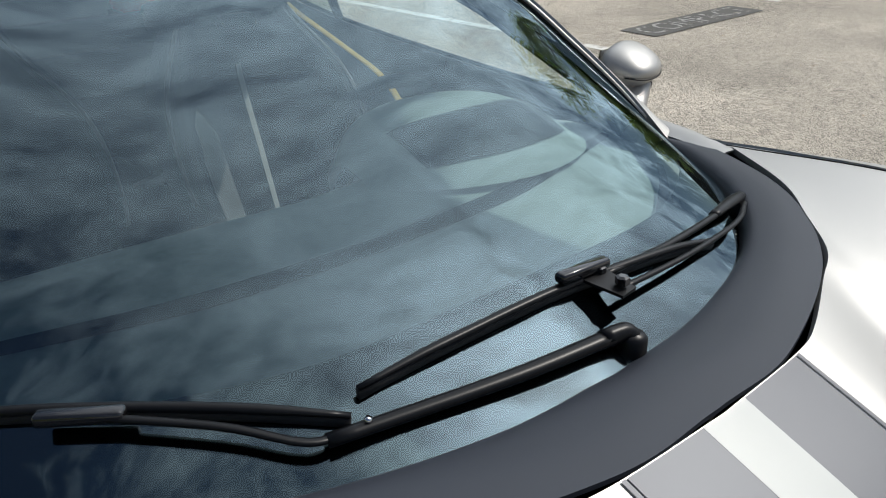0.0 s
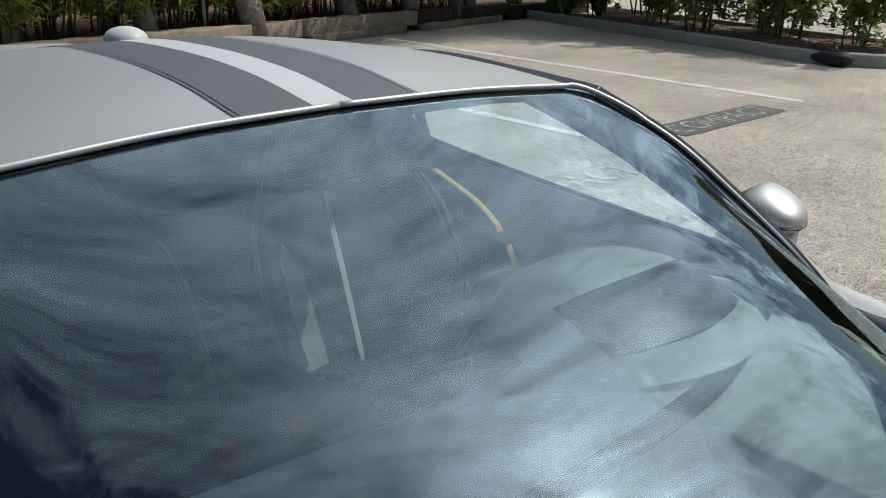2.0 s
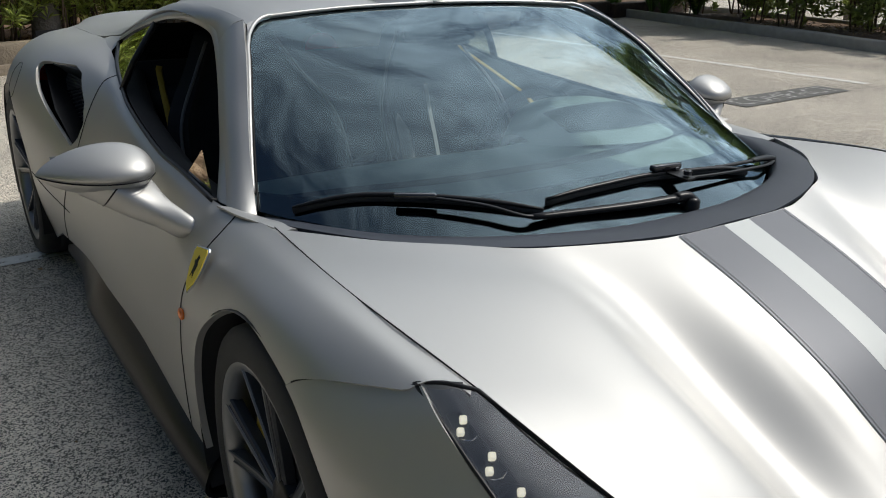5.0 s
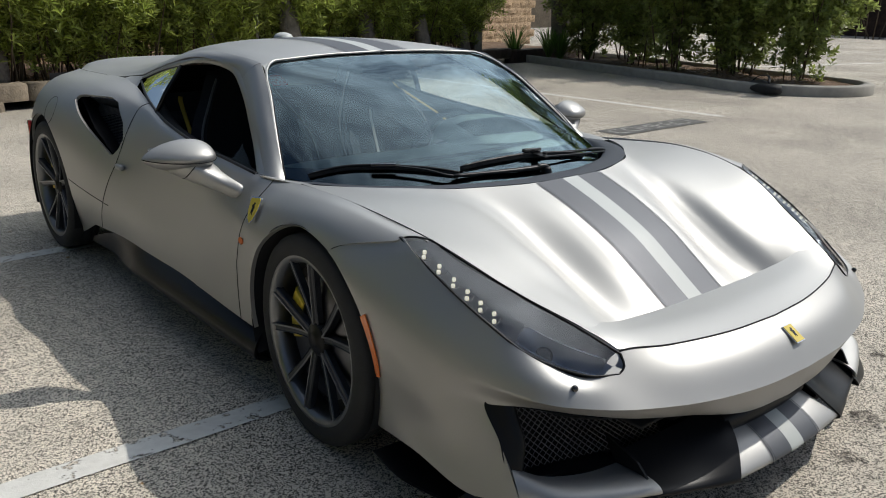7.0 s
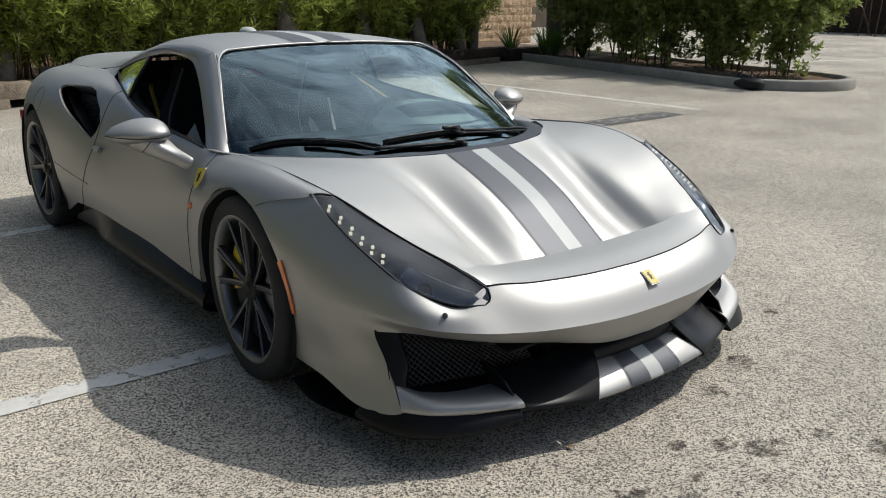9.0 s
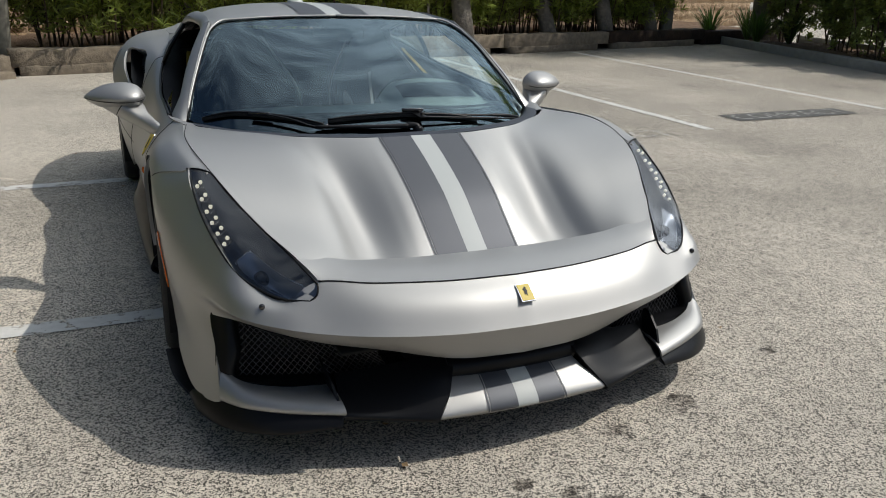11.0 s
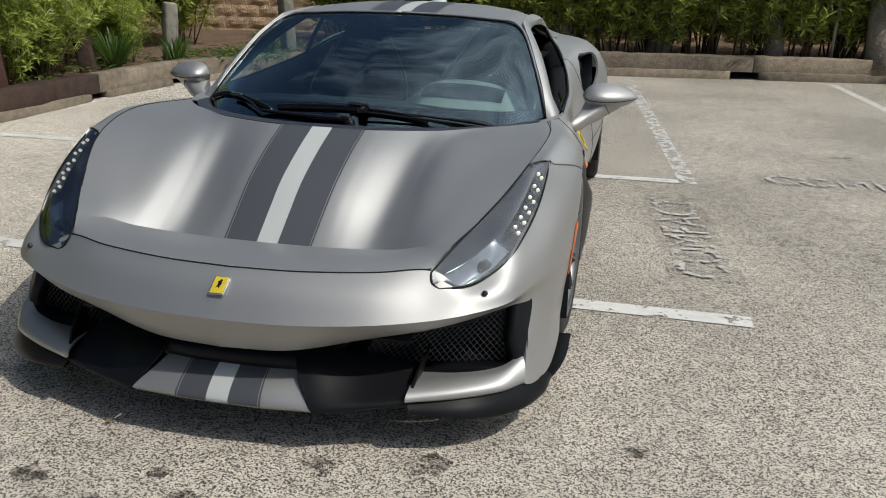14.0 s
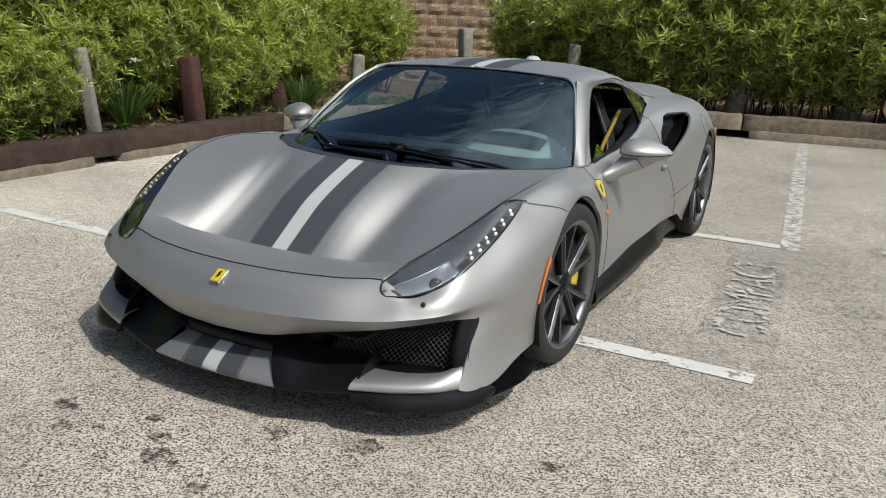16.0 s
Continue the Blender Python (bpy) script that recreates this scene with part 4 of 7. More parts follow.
bridge = Patch(*[[(x, -0.83 + 0.5 * x * x, 0.276), (x, -0.868 + 0.5 * x * x, 0.268), (x, -0.902 + 0.35 * x * x, 0.246), (x, -0.909 + 0.3 * x * x, 0.222), (x, -0.90 + 0.3 * x * x, 0.206), (x, -0.87, 0.196)] for x in (-0.205, -0.1, 0.0, 0.1, 0.205)])
thick(part("splitter_bridge", sheet(bridge.grid(24, 18)), BLACK_SATIN, car, "satin black bar behind the splitter"), 0.005)
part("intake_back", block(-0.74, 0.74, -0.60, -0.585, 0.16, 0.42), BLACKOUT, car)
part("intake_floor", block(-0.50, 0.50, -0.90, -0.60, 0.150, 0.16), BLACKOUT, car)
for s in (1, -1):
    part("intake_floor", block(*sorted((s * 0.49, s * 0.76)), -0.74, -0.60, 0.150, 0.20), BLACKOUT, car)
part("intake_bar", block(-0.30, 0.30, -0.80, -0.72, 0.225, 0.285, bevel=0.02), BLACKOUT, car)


def mesh_grille(name, corners, nu, nv, r, depth_y=0.0, parent=car, material=BLACK_GLOSS):
    """A diamond wire mesh spanned between four corner points."""
    c = [np.array(p, float) for p in corners]
    bm = bmesh.new()
    at = lambda u, v: c[0] * (1 - u) * (1 - v) + c[1] * u * (1 - v) + c[2] * u * v + c[3] * (1 - u) * v  # noqa: E731
    for sgn in (1, -1):
        for k in range(-nv, nu + nv):
            pts = []
            for j in range(nv * 2 + 1):
                u = (k + (j / 2) * sgn) / nu
                if -0.001 <= u <= 1.001:
                    p = at(u, j / (2 * nv))
                    pts.append((p[0], p[1] + 0.002 * sgn, p[2]))
            if len(pts) > 1:
                tube([pts[0], pts[-1]], r, 4, bm, caps=False)
    return part(name, bm, material, parent)


for s in (1, -1):
    mesh_grille("intake_mesh", [(s * 0.34, -0.800, 0.205), (s * 0.752, -0.690, 0.215), (s * 0.742, -0.640, 0.360), (s * 0.42, -0.79, 0.335)], 22, 8, 0.0013, material=STEEL)
    # scoop: duct and mesh
    rim_line = [(1.825, 0.60), (2.0, 0.705), (2.26, 0.832), (2.19, 0.85), (1.98, 0.852), (1.90, 0.835), (1.79, 0.75), (1.762, 0.69), (1.78, 0.64), (1.825, 0.60)]
    duct = [[np.array(side_at(y, z)) - (0.012, 0, 0), np.array(side_at(y, z)) - (0.07, -0.02, 0), (0.66, y + 0.12, z - 0.01)] for y, z in rim_line]
    sc = part("air_scoop", sheet(duct, mirror=s < 0, flip=True), BLACK_SATIN, car, "black-lined side air scoop with mesh")
    brow = [[np.array(side_at(y, z)) - (0.016, 0, 0) for y, z in ((1.885, 0.815), (1.95, 0.832), (2.05, 0.836), (2.17, 0.834))]]
    brow += [[p - (0.012 + 0.02 * k, -0.012, 0.022 * k) for p in brow[0]] for k in (1, 2, 3)]
    thick(part("scoop_vane", sheet(brow, mirror=s < 0), GREY_COWL, sc, "dark grey vane inside the scoop"), 0.006)
    mesh_grille("scoop_mesh", [(s * 0.79, 1.90, 0.61), (s * 0.80, 2.16, 0.74), (s * 0.77, 2.17, 0.80), (s * 0.745, 1.84, 0.79)], 14, 12, 0.0024, parent=sc, material=SPOKE)
    part("scoop_back", sheet([[(0.70, 1.80, 0.56), (0.68, 1.80, 0.79)], [(0.74, 2.28, 0.56), (0.72, 2.28, 0.84)]], mirror=s < 0), BLACKOUT, sc)

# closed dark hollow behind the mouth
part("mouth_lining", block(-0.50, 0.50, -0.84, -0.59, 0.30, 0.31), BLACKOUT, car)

# ---- headlamps ----
LAMP = Patch(
    [(0.548, -0.797, 0.500), (0.555, -0.815, 0.478), (0.575, -0.817, 0.463)],
    [(0.585, -0.71, 0.540), (0.625, -0.76, 0.497), (0.655, -0.778, 0.470)],
    [(0.625, -0.62, 0.577), (0.685, -0.665, 0.535), (0.732, -0.68, 0.504)],
    [(0.665, -0.535, 0.614), (0.73, -0.56, 0.588), (0.775, -0.57, 0.564)],
    [(0.706, -0.43, 0.658), (0.757, -0.44, 0.645), (0.801, -0.44, 0.632)],
    [(0.746, -0.318, 0.707), (0.780, -0.290, 0.715), (0.810, -0.268, 0.714)],
)


def lamp_pos(a, b, deep):
    return LAMP(a, b) - deep * LAMP.normal(a, b) * (1 if LAMP.normal(a, b)[2] > 0 else -1)


for s in (1, -1):
    lamp = empty("headlight")
    lamp.parent = car
    tagged(lamp, "swept-back clear headlight with a row of small round LEDs")
    part("headlight_lens", sheet(LAMP.grid(40, 14), mirror=s < 0, flip=True), LENS, lamp)
    bowl = [[lamp_pos(a, b, 0.003 + 0.062 * math.sin(math.pi * b / 2) * min(1, (5.2 - a) / 2.0)) for b in np.linspace(0, 2, 14)] for a in np.linspace(0, 5, 40)]
    part("headlight_housing", sheet(bowl, mirror=s < 0, flip=True), LAMP_INNER, lamp)
    rim = [LAMP(a, 0) for a in np.linspace(0, 5, 20)] + [LAMP(5, b) for b in np.linspace(0.2, 2, 6)] + [LAMP(a, 2) for a in np.linspace(4.8, 0, 20)] + [LAMP(0, b) for b in np.linspace(1.8, 0.2, 5)]
    part("headlight_seal", tube([(s * p[0], p[1], p[2]) for p in rim], 0.0032, 6, closed=True), BLACK_SATIN, lamp)
    for k in range(6):
        a = 4.62 - 0.33 * k
        for d in (-0.17, 0.17):
            p = lamp_pos(a - d * 0.25, 1.45 + d, 0.006)
            bm = block(-0.0048, 0.0048, -0.0048, 0.0048, -0.0048, 0.0048, bevel=0.0016, seg=1)
            bmesh.ops.transform(bm, verts=bm.verts, matrix=pose(s * p[0], p[1], p[2], 35, 0, 30 * s))
            part("led", bm, LED_LIT, lamp, "small lit LED", smooth=False)
        brace = [lamp_pos(a - 0.10 - 0.03 * math.sin(math.pi * u), 1.15 + 0.62 * u, 0.004) for u in np.linspace(0, 1, 7)]
        part("led_bracket", tube([(s * q[0], q[1], q[2]) for q in brace], 0.0011, 5), CHROME, lamp)
    def bowl_at(u, v):
        """A place on the main lamp's reflector, u and v from 0 to 1."""
        a, b = 0.45 + 1.95 * u, 0.62 + 0.18 * u + (1.16 - 0.22 * u) * v
        return lamp_pos(a, b, 0.012 + 0.05 * math.sin(math.pi * v) * math.sin(math.pi * min(1, 0.15 + 0.85 * u)))
    part("lamp_reflector", sheet([[bowl_at(u, v) for v in np.linspace(0, 1, 14)] for u in np.linspace(0, 1, 22)], mirror=s < 0, flip=True), LAMP_BOWL, lamp, "pale silver main lamp reflector")
    edge = [bowl_at(u, 0) for u in np.linspace(0.06, 0.94, 16)] + [bowl_at(1, v) for v in np.linspace(0.12, 0.88, 8)] + [bowl_at(u, 1) for u in np.linspace(0.94, 0.06, 16)] + [bowl_at(0, v) for v in np.linspace(0.88, 0.12, 8)]
    part("reflector_rim", tube([(s * p[0], p[1], p[2] + 0.001) for p in edge], 0.0022, 6, closed=True), CHROME, lamp)
    p = bowl_at(0.72, 0.42)
    bm = bmesh.new()
    bmesh.ops.create_uvsphere(bm, u_segments=24, v_segments=14, radius=0.024)
    bmesh.ops.translate(bm, verts=bm.verts, vec=(s * p[0], p[1], p[2] - 0.006))
    part("projector_lens", bm, BLACK_GLOSS, lamp, "dark round projector lens")
    tray = [[lamp_pos(a, b, 0.0105) for b in np.linspace(1.12, 1.80, 4)] for a in np.linspace(2.85, 4.75, 12)]
    part("led_tray", sheet(tray, mirror=s < 0, flip=True), SPOKE, lamp)
    bm = bmesh.new()
    bmesh.ops.create_uvsphere(bm, u_segments=12, v_segments=8, radius=0.0085)
    bmesh.ops.translate(bm, verts=bm.verts, vec=(s * 0.696, -0.787, 0.4525))
    part("parking_sensor", bm, BLACK_GLOSS, car)
    # side marker, repeater, shield badge
    net = [FASCIA(a, b) for a in np.linspace(7.9, 9, 24) for b in np.linspace(1.2, 3.6, 40)]
    rows = []
    for u in (0.0, 0.5, 1.0):
        row = []
        for v in np.linspace(0, 1, 12):
            t, rr = radians(31 - 27 * v), ARCH_F + 0.002 + 0.022 * (1 - u) * (1 - 0.35 * v)
            y, z = WHEEL_F[0] - rr * math.cos(t), WHEEL_F[1] + rr * math.sin(t)
            q = min(net, key=lambda k: (k[1] - y) ** 2 + (k[2] - z) ** 2)
            row.append((q[0] + 0.006, y, z))
        rows.append(row)
    thick(part("side_marker", sheet(rows, mirror=s < 0, flip=True), AMBER, car, "amber side marker lamp"), 0.004)


def badge_plate(name, origin, u, v, outline, t, material, parent, label=""):
    """A small plate on the plane of u and v at origin."""
    o, u, v = Vector(origin), Vector(u).normalized(), Vector(v).normalized()
    n = u.cross(v).normalized()
    return part(name, prism([o + u * a + v * b for a, b in outline], n, t), material, parent, label, smooth=False)


HORSE = [(-0.5, -0.9), (-0.2, -0.5), (0.25, -0.95), (0.3, -0.4), (0.55, 0.1), (0.3, 0.45), (0.5, 0.8), (0.05, 0.95), (-0.2, 0.6), (-0.6, 0.5), (-0.3, 0.1)]
nose_badge = badge_plate("nose_badge", (0, -0.9425, 0.4575), (1, 0, 0), (0, 0.058, 0.038), [(-0.021, -0.029), (0.021, -0.029), (0.021, 0.029), (-0.021, 0.029)], 0.004, CHROME, car, "small yellow enamel nose badge")
badge_plate("badge_field", (0, -0.9425, 0.4575), (1, 0, 0), (0, 0.058, 0.038), [(-0.0185, -0.0265), (0.0185, -0.0265), (0.0185, 0.0265), (-0.0185, 0.0265)], 0.0052, YELLOW, nose_badge)
badge_plate("badge_emblem", (0, -0.9425, 0.4575), (1, 0, 0), (0, 0.058, 0.038), [(0.012 * a, 0.003 + 0.016 * b) for a, b in HORSE], 0.0060, BLACK_SATIN, nose_badge)
SHIELD = [(-0.024, 0.045), (0.024, 0.045), (0.028, 0.038), (0.025, 0.0), (0.014, -0.032), (0.0, -0.048), (-0.014, -0.032), (-0.025, 0.0), (-0.028, 0.038)]
for s in (1, -1):
    c = Vector((s * 0.879, 0.412, 0.655))
    u, v = Vector((s * 0.22, -0.95 * 1.0, 0.1)), Vector((-s * 0.50, 0.25, 0.83))
    u = -u if s > 0 else u
    u, v = (Vector((0.16, 0.98, -0.1)), Vector((-0.52, 0.28, 0.80))) if s > 0 else (Vector((0.16, -0.98, 0.1)), Vector((0.52, 0.28, 0.80)))
    sh = badge_plate("shield_badge", c, u, v, SHIELD, 0.004, CHROME, car, "yellow shield badge")
    badge_plate("badge_field", c, u, v, [(a * 0.88, b * 0.92) for a, b in SHIELD], 0.0052, YELLOW, sh)
    badge_plate("badge_emblem", c, u, v, [(0.014 * a, 0.004 + 0.024 * b) for a, b in HORSE], 0.006, BLACK_SATIN, sh)
    bm = bmesh.new()
    bmesh.ops.create_uvsphere(bm, u_segments=14, v_segments=8, radius=0.013)
    bmesh.ops.scale(bm, verts=bm.verts, vec=(0.5, 1, 1))
    bmesh.ops.translate(bm, verts=bm.verts, vec=(s * 0.9035, 0.468, 0.546))
    part("side_repeater", bm, AMBER, car, "small amber turn repeater")
    # door handle blade
    bm = block(-0.012, 0.012, -0.035, 0.035, -0.012, 0.012, bevel=0.008)
    bmesh.ops.translate(bm, verts=bm.verts, vec=(s * 0.853, 1.735, 0.572))
    part("door_handle", bm, PAINT, doors[s], "silver door handle")

# ---- mirrors ----
def mirror_shell():
    """A drop-shaped housing on a blade arm, on the car's left."""
    stations = [(0.858, 0.0), (0.868, 0.5), (0.89, 0.84), (0.925, 1.0), (0.965, 1.0), (1.005, 0.88), (1.045, 0.62), (1.075, 0.28), (1.086, 0.05)]
    rows = []
    for x, k in stations:
        k = max(k, 0.05)
        cy, cz = 0.752 + 0.25 * (x - 0.95), 0.785 - 0.02 * (x - 0.95)
        row = []
        for j in range(25):
            t = 2 * math.pi * j / 24
            sy, sz = math.cos(t), math.sin(t)
            d = 0.098 if sy < 0 else 0.05
            row.append((x, cy + d * k * sy, cz + (0.058 if sz > 0 else 0.056) * k * sz * (1 - 0.25 * max(0, -sy))))
        rows.append(row)
    return rows


for s in (1, -1):
    mirror = empty("wing_mirror")
    mirror.parent = car
    tagged(mirror, "silver wing mirror on a blade arm")
    ob = part("mirror_shell", sheet(mirror_shell(), mirror=s < 0, flip=True), PAINT, mirror)
    ob.modifiers.new("round", "SUBSURF").levels = 1
    loops = [
        [(0.822, 0.600, 0.694), (0.838, 0.590, 0.672), (0.848, 0.625, 0.650), (0.815, 0.64, 0.672)],
        [(0.858, 0.655, 0.724), (0.876, 0.630, 0.704), (0.886, 0.655, 0.678), (0.855, 0.69, 0.70)],
        [(0.876, 0.712, 0.750), (0.914, 0.666, 0.737), (0.926, 0.688, 0.702), (0.885, 0.745, 0.725)],
        [(0.902, 0.762, 0.780), (0.955, 0.690, 0.765), (0.965, 0.730, 0.722), (0.925, 0.79, 0.755)],
        [(0.935, 0.78, 0.79), (1.0, 0.712, 0.778), (1.01, 0.755, 0.738), (0.965, 0.80, 0.765)],
    ]
    mids = [np.mean(np.array(c), axis=0) for c in loops]
    loops = [[tuple(m + (np.array(p) - m) * f) for p in c] for c, m, f in zip(loops, mids, (1.05, 1.2, 1.3, 1.25, 1.05))]
    loops = [[tuple(mids[0] + (np.array(p) - mids[0]) * 0.4 - (0.022, 0.012, 0.008)) for p in loops[0]]] + loops
    blade = Patch(*[[c[k % 4] for k in range(-1, 6)] for c in loops])
    ob = part("mirror_arm", sheet(blade.grid(26, 25, b0=1.0, b1=5.0), mirror=s < 0, flip=True), PAINT, mirror)
    joint = [blade(4.1 - 0.35 * math.sin(b), b) for b in np.linspace(1.0, 4.0, 20)]
    part("arm_seam", tube([(s * p[0], p[1], p[2]) for p in joint], 0.0018, 5), BLACK_SATIN, mirror)
    seam = [r[13] for r in mirror_shell()[1:]]
    part("mirror_seam", tube([(s * x, y, z) for x, y, z in curve_pts(seam, 24)], 0.0016, 5), BLACK_SATIN, mirror)
    part("mirror_glass", prism([(s * 0.90, 0.792, 0.76), (s * 1.05, 0.815, 0.76), (s * 1.05, 0.815, 0.81), (s * 0.91, 0.79, 0.82)], (0, 1, 0), 0.003), CHROME, mirror, smooth=False)


# ---- ground ----
def ground_material():
    m = bpy.data.materials.new("worn_asphalt")
    m.use_nodes = True
    nt = m.node_tree
    p = nt.nodes["Principled BSDF"]
    p.inputs["Roughness"].default_value = 0.88
    tc = nt.nodes.new("ShaderNodeTexCoord")

    def tex(kind, scale, detail=4.0):
        n = nt.nodes.new(kind)
        n.inputs["Scale"].default_value = scale
        if "Detail" in n.inputs:
            n.inputs["Detail"].default_value = detail
        nt.links.new(tc.outputs["Object"], n.inputs["Vector"])
        return n

    grain = tex("ShaderNodeTexVoronoi", 215)
    stones = nt.nodes.new("ShaderNodeValToRGB")
    e = stones.color_ramp.elements
    e[0].color, e[1].color = (0.016, 0.0145, 0.012, 1), (0.58, 0.525, 0.44, 1)
    e[0].position, e[1].position = 0.05, 0.95
    el = stones.color_ramp.elements.new(0.5)
    el.color = (0.066, 0.060, 0.050, 1)
    el = stones.color_ramp.elements.new(0.8)
    el.color = (0.130, 0.118, 0.098, 1)
    one = nt.nodes.new("ShaderNodeSeparateColor")
    nt.links.new(grain.outputs["Color"], one.inputs[0])
    nt.links.new(one.outputs[0], stones.inputs["Fac"])
    big = tex("ShaderNodeTexNoise", 0.7, 6.0)
    mid = tex("ShaderNodeTexNoise", 14.0, 9.0)
    rng = nt.nodes.new("ShaderNodeMapRange")
    rng.inputs["From Min"].default_value, rng.inputs["From Max"].default_value = 0.35, 0.65
    rng.inputs["To Min"].default_value, rng.inputs["To Max"].default_value = 0.80, 1.16
    nt.links.new(big.outputs["Fac"], rng.inputs["Value"])
    rng2 = nt.nodes.new("ShaderNodeMapRange")
    rng2.inputs["From Min"].default_value, rng2.inputs["From Max"].default_value = 0.3, 0.7
    rng2.inputs["To Min"].default_value, rng2.inputs["To Max"].default_value = 0.84, 1.10
    nt.links.new(mid.outputs["Fac"], rng2.inputs["Value"])
    mul = nt.nodes.new("ShaderNodeMath")
    mul.operation = "MULTIPLY"
    nt.links.new(rng.outputs[0], mul.inputs[0])
    nt.links.new(rng2.outputs[0], mul.inputs[1])
    hsv = nt.nodes.new("ShaderNodeHueSaturation")
    # lighter towards the planting bed, with a ragged border
    xyz, ragged, pale_side, lift = (nt.nodes.new("ShaderNode" + k) for k in ("SeparateXYZ", "Math", "MapRange", "Math"))
    ragged.operation, ragged.inputs[1].default_value = "MULTIPLY_ADD", 3.0
    lift.operation = "MULTIPLY"
    pale_side.inputs["From Min"].default_value, pale_side.inputs["From Max"].default_value = -1.6, 2.6
    pale_side.inputs["To Min"].default_value, pale_side.inputs["To Max"].default_value = 1.32, 1.0
    nt.links.new(tc.outputs["Object"], xyz.inputs[0])
    nt.links.new(big.outputs["Fac"], ragged.inputs[0])
    nt.links.new(xyz.outputs["X"], ragged.inputs[2])
    nt.links.new(ragged.outputs[0], pale_side.inputs["Value"])
    nt.links.new(mul.outputs[0], lift.inputs[0])
    nt.links.new(pale_side.outputs[0], lift.inputs[1])
    nt.links.new(stones.outputs["Color"], hsv.inputs["Color"])
    nt.links.new(lift.outputs[0], hsv.inputs["Value"])
    nt.links.new(hsv.outputs["Color"], p.inputs["Base Color"])
    b = nt.nodes.new("ShaderNodeBump")
    b.inputs["Strength"].default_value, b.inputs["Distance"].default_value = 0.6, 0.004
    nt.links.new(grain.outputs["Distance"], b.inputs["Height"])
    nt.links.new(b.outputs["Normal"], p.inputs["Normal"])
    return m


def worn_paint(name, color, cover=0.5, scale=14.0, soft=0.035, most=1.0):
    """Flaking road paint: real holes in the film, by transparency."""
    m = mat(name, color, rough=0.8, var=0.18, scale=25, bump=0.3, bscale=120, depth=0.003)
    nt = m.node_tree
    out = nt.nodes["Material Output"]
    p = nt.nodes["Principled BSDF"]
    tc = nt.nodes.new("ShaderNodeTexCoord")
    n = nt.nodes.new("ShaderNodeTexNoise")
    n.inputs["Scale"].default_value, n.inputs["Detail"].default_value, n.inputs["Roughness"].default_value = scale, 8.0, 0.68
    nt.links.new(tc.outputs["Object"], n.inputs["Vector"])
    ramp = nt.nodes.new("ShaderNodeValToRGB")
    ramp.color_ramp.elements[0].position, ramp.color_ramp.elements[1].position = cover, cover + soft
    ramp.color_ramp.elements[1].color = (most, most, most, 1)
    nt.links.new(n.outputs["Fac"], ramp.inputs["Fac"])
    clear = nt.nodes.new("ShaderNodeBsdfTransparent")
    mix = nt.nodes.new("ShaderNodeMixShader")
    nt.links.new(ramp.outputs["Color"], mix.inputs[0])
    nt.links.new(clear.outputs[0], mix.inputs[1])
    nt.links.new(p.outputs[0], mix.inputs[2])
    nt.links.new(mix.outputs[0], out.inputs["Surface"])
    return m


ASPHALT = ground_material()
LINE_PAINT = worn_paint("worn_white_paint", (0.66, 0.65, 0.61), 0.40)
LINE_THIN = worn_paint("flaking_white_paint", (0.62, 0.61, 0.57), 0.47)
LETTER_PAINT = worn_paint("faded_letter_paint", (0.38, 0.38, 0.36), 0.46, 30)
LETTER_FAINT = worn_paint("nearly_gone_letter_paint", (0.50, 0.49, 0.46), 0.465, 26)
PATCH_PAINT = worn_paint("black_patch_paint", (0.10, 0.098, 0.092), 0.36, 9)
PATCH_FAINT = worn_paint("faint_patch_paint", (0.13, 0.125, 0.115), 0.44, 6, 0.25, 0.4)
OIL = worn_paint("oil_stain", (0.06, 0.048, 0.038), 0.40, 26, 0.2, 0.75)
OIL_FAINT = worn_paint("faint_stain", (0.07, 0.062, 0.052), 0.45, 18, 0.25, 0.42)
TIMBER = mat("weathered_timber", (0.27, 0.22, 0.16), rough=0.9, var=0.55, scale=14, bump=0.9, bscale=45, depth=0.012, random_hue=0.25)
TIMBER_DARK = mat("dark_timber", (0.062, 0.034, 0.021), rough=0.9, var=0.75, scale=9, bump=1.0, bscale=30, depth=0.012, random_hue=0.2)
POST_RED = mat("red_brown_post", (0.075, 0.026, 0.017), rough=0.85, var=0.5, scale=30, bump=0.8, bscale=40, depth=0.01)
POST_GREY = mat("grey_post", (0.29, 0.275, 0.225), rough=0.9, var=0.45, scale=18, bump=0.8, bscale=35, depth=0.01, random_hue=0.15)
BARK = mat("grey_bark", (0.27, 0.235, 0.195), rough=0.95, var=0.5, scale=16, bump=1.0, bscale=28, depth=0.02)
CONCRETE = mat("kerb_concrete", (0.36, 0.34, 0.30), rough=0.9, var=0.3, scale=8, bump=0.5, bscale=90, depth=0.006)
MORTAR = mat("mortar", (0.30, 0.24, 0.18), rough=0.95, var=0.2, scale=40)
BLOCK = mat("split_face_block", (0.56, 0.40, 0.255), rough=0.95, var=0.35, scale=22, bump=1.0, bscale=40, depth=0.03, random_hue=0.16)
SOIL = mat("bed_soil", (0.21, 0.135, 0.085), rough=1.0, var=0.5, scale=14, bump=1.0, bscale=60, depth=0.03)
LEAF = leafy(mat("oleander_leaf", (0.47, 0.55, 0.125), rough=0.30, var=0.45, scale=3.0, island=0.55), 0.52)
LEAF_DARK = leafy(mat("dark_leaf", (0.36, 0.43, 0.12), rough=0.33, var=0.4, scale=3.0, island=0.4))
LEAF_GRASS = leafy(mat("strap_leaf", (0.10, 0.19, 0.035), rough=0.45, var=0.3, scale=4.0, island=0.35))
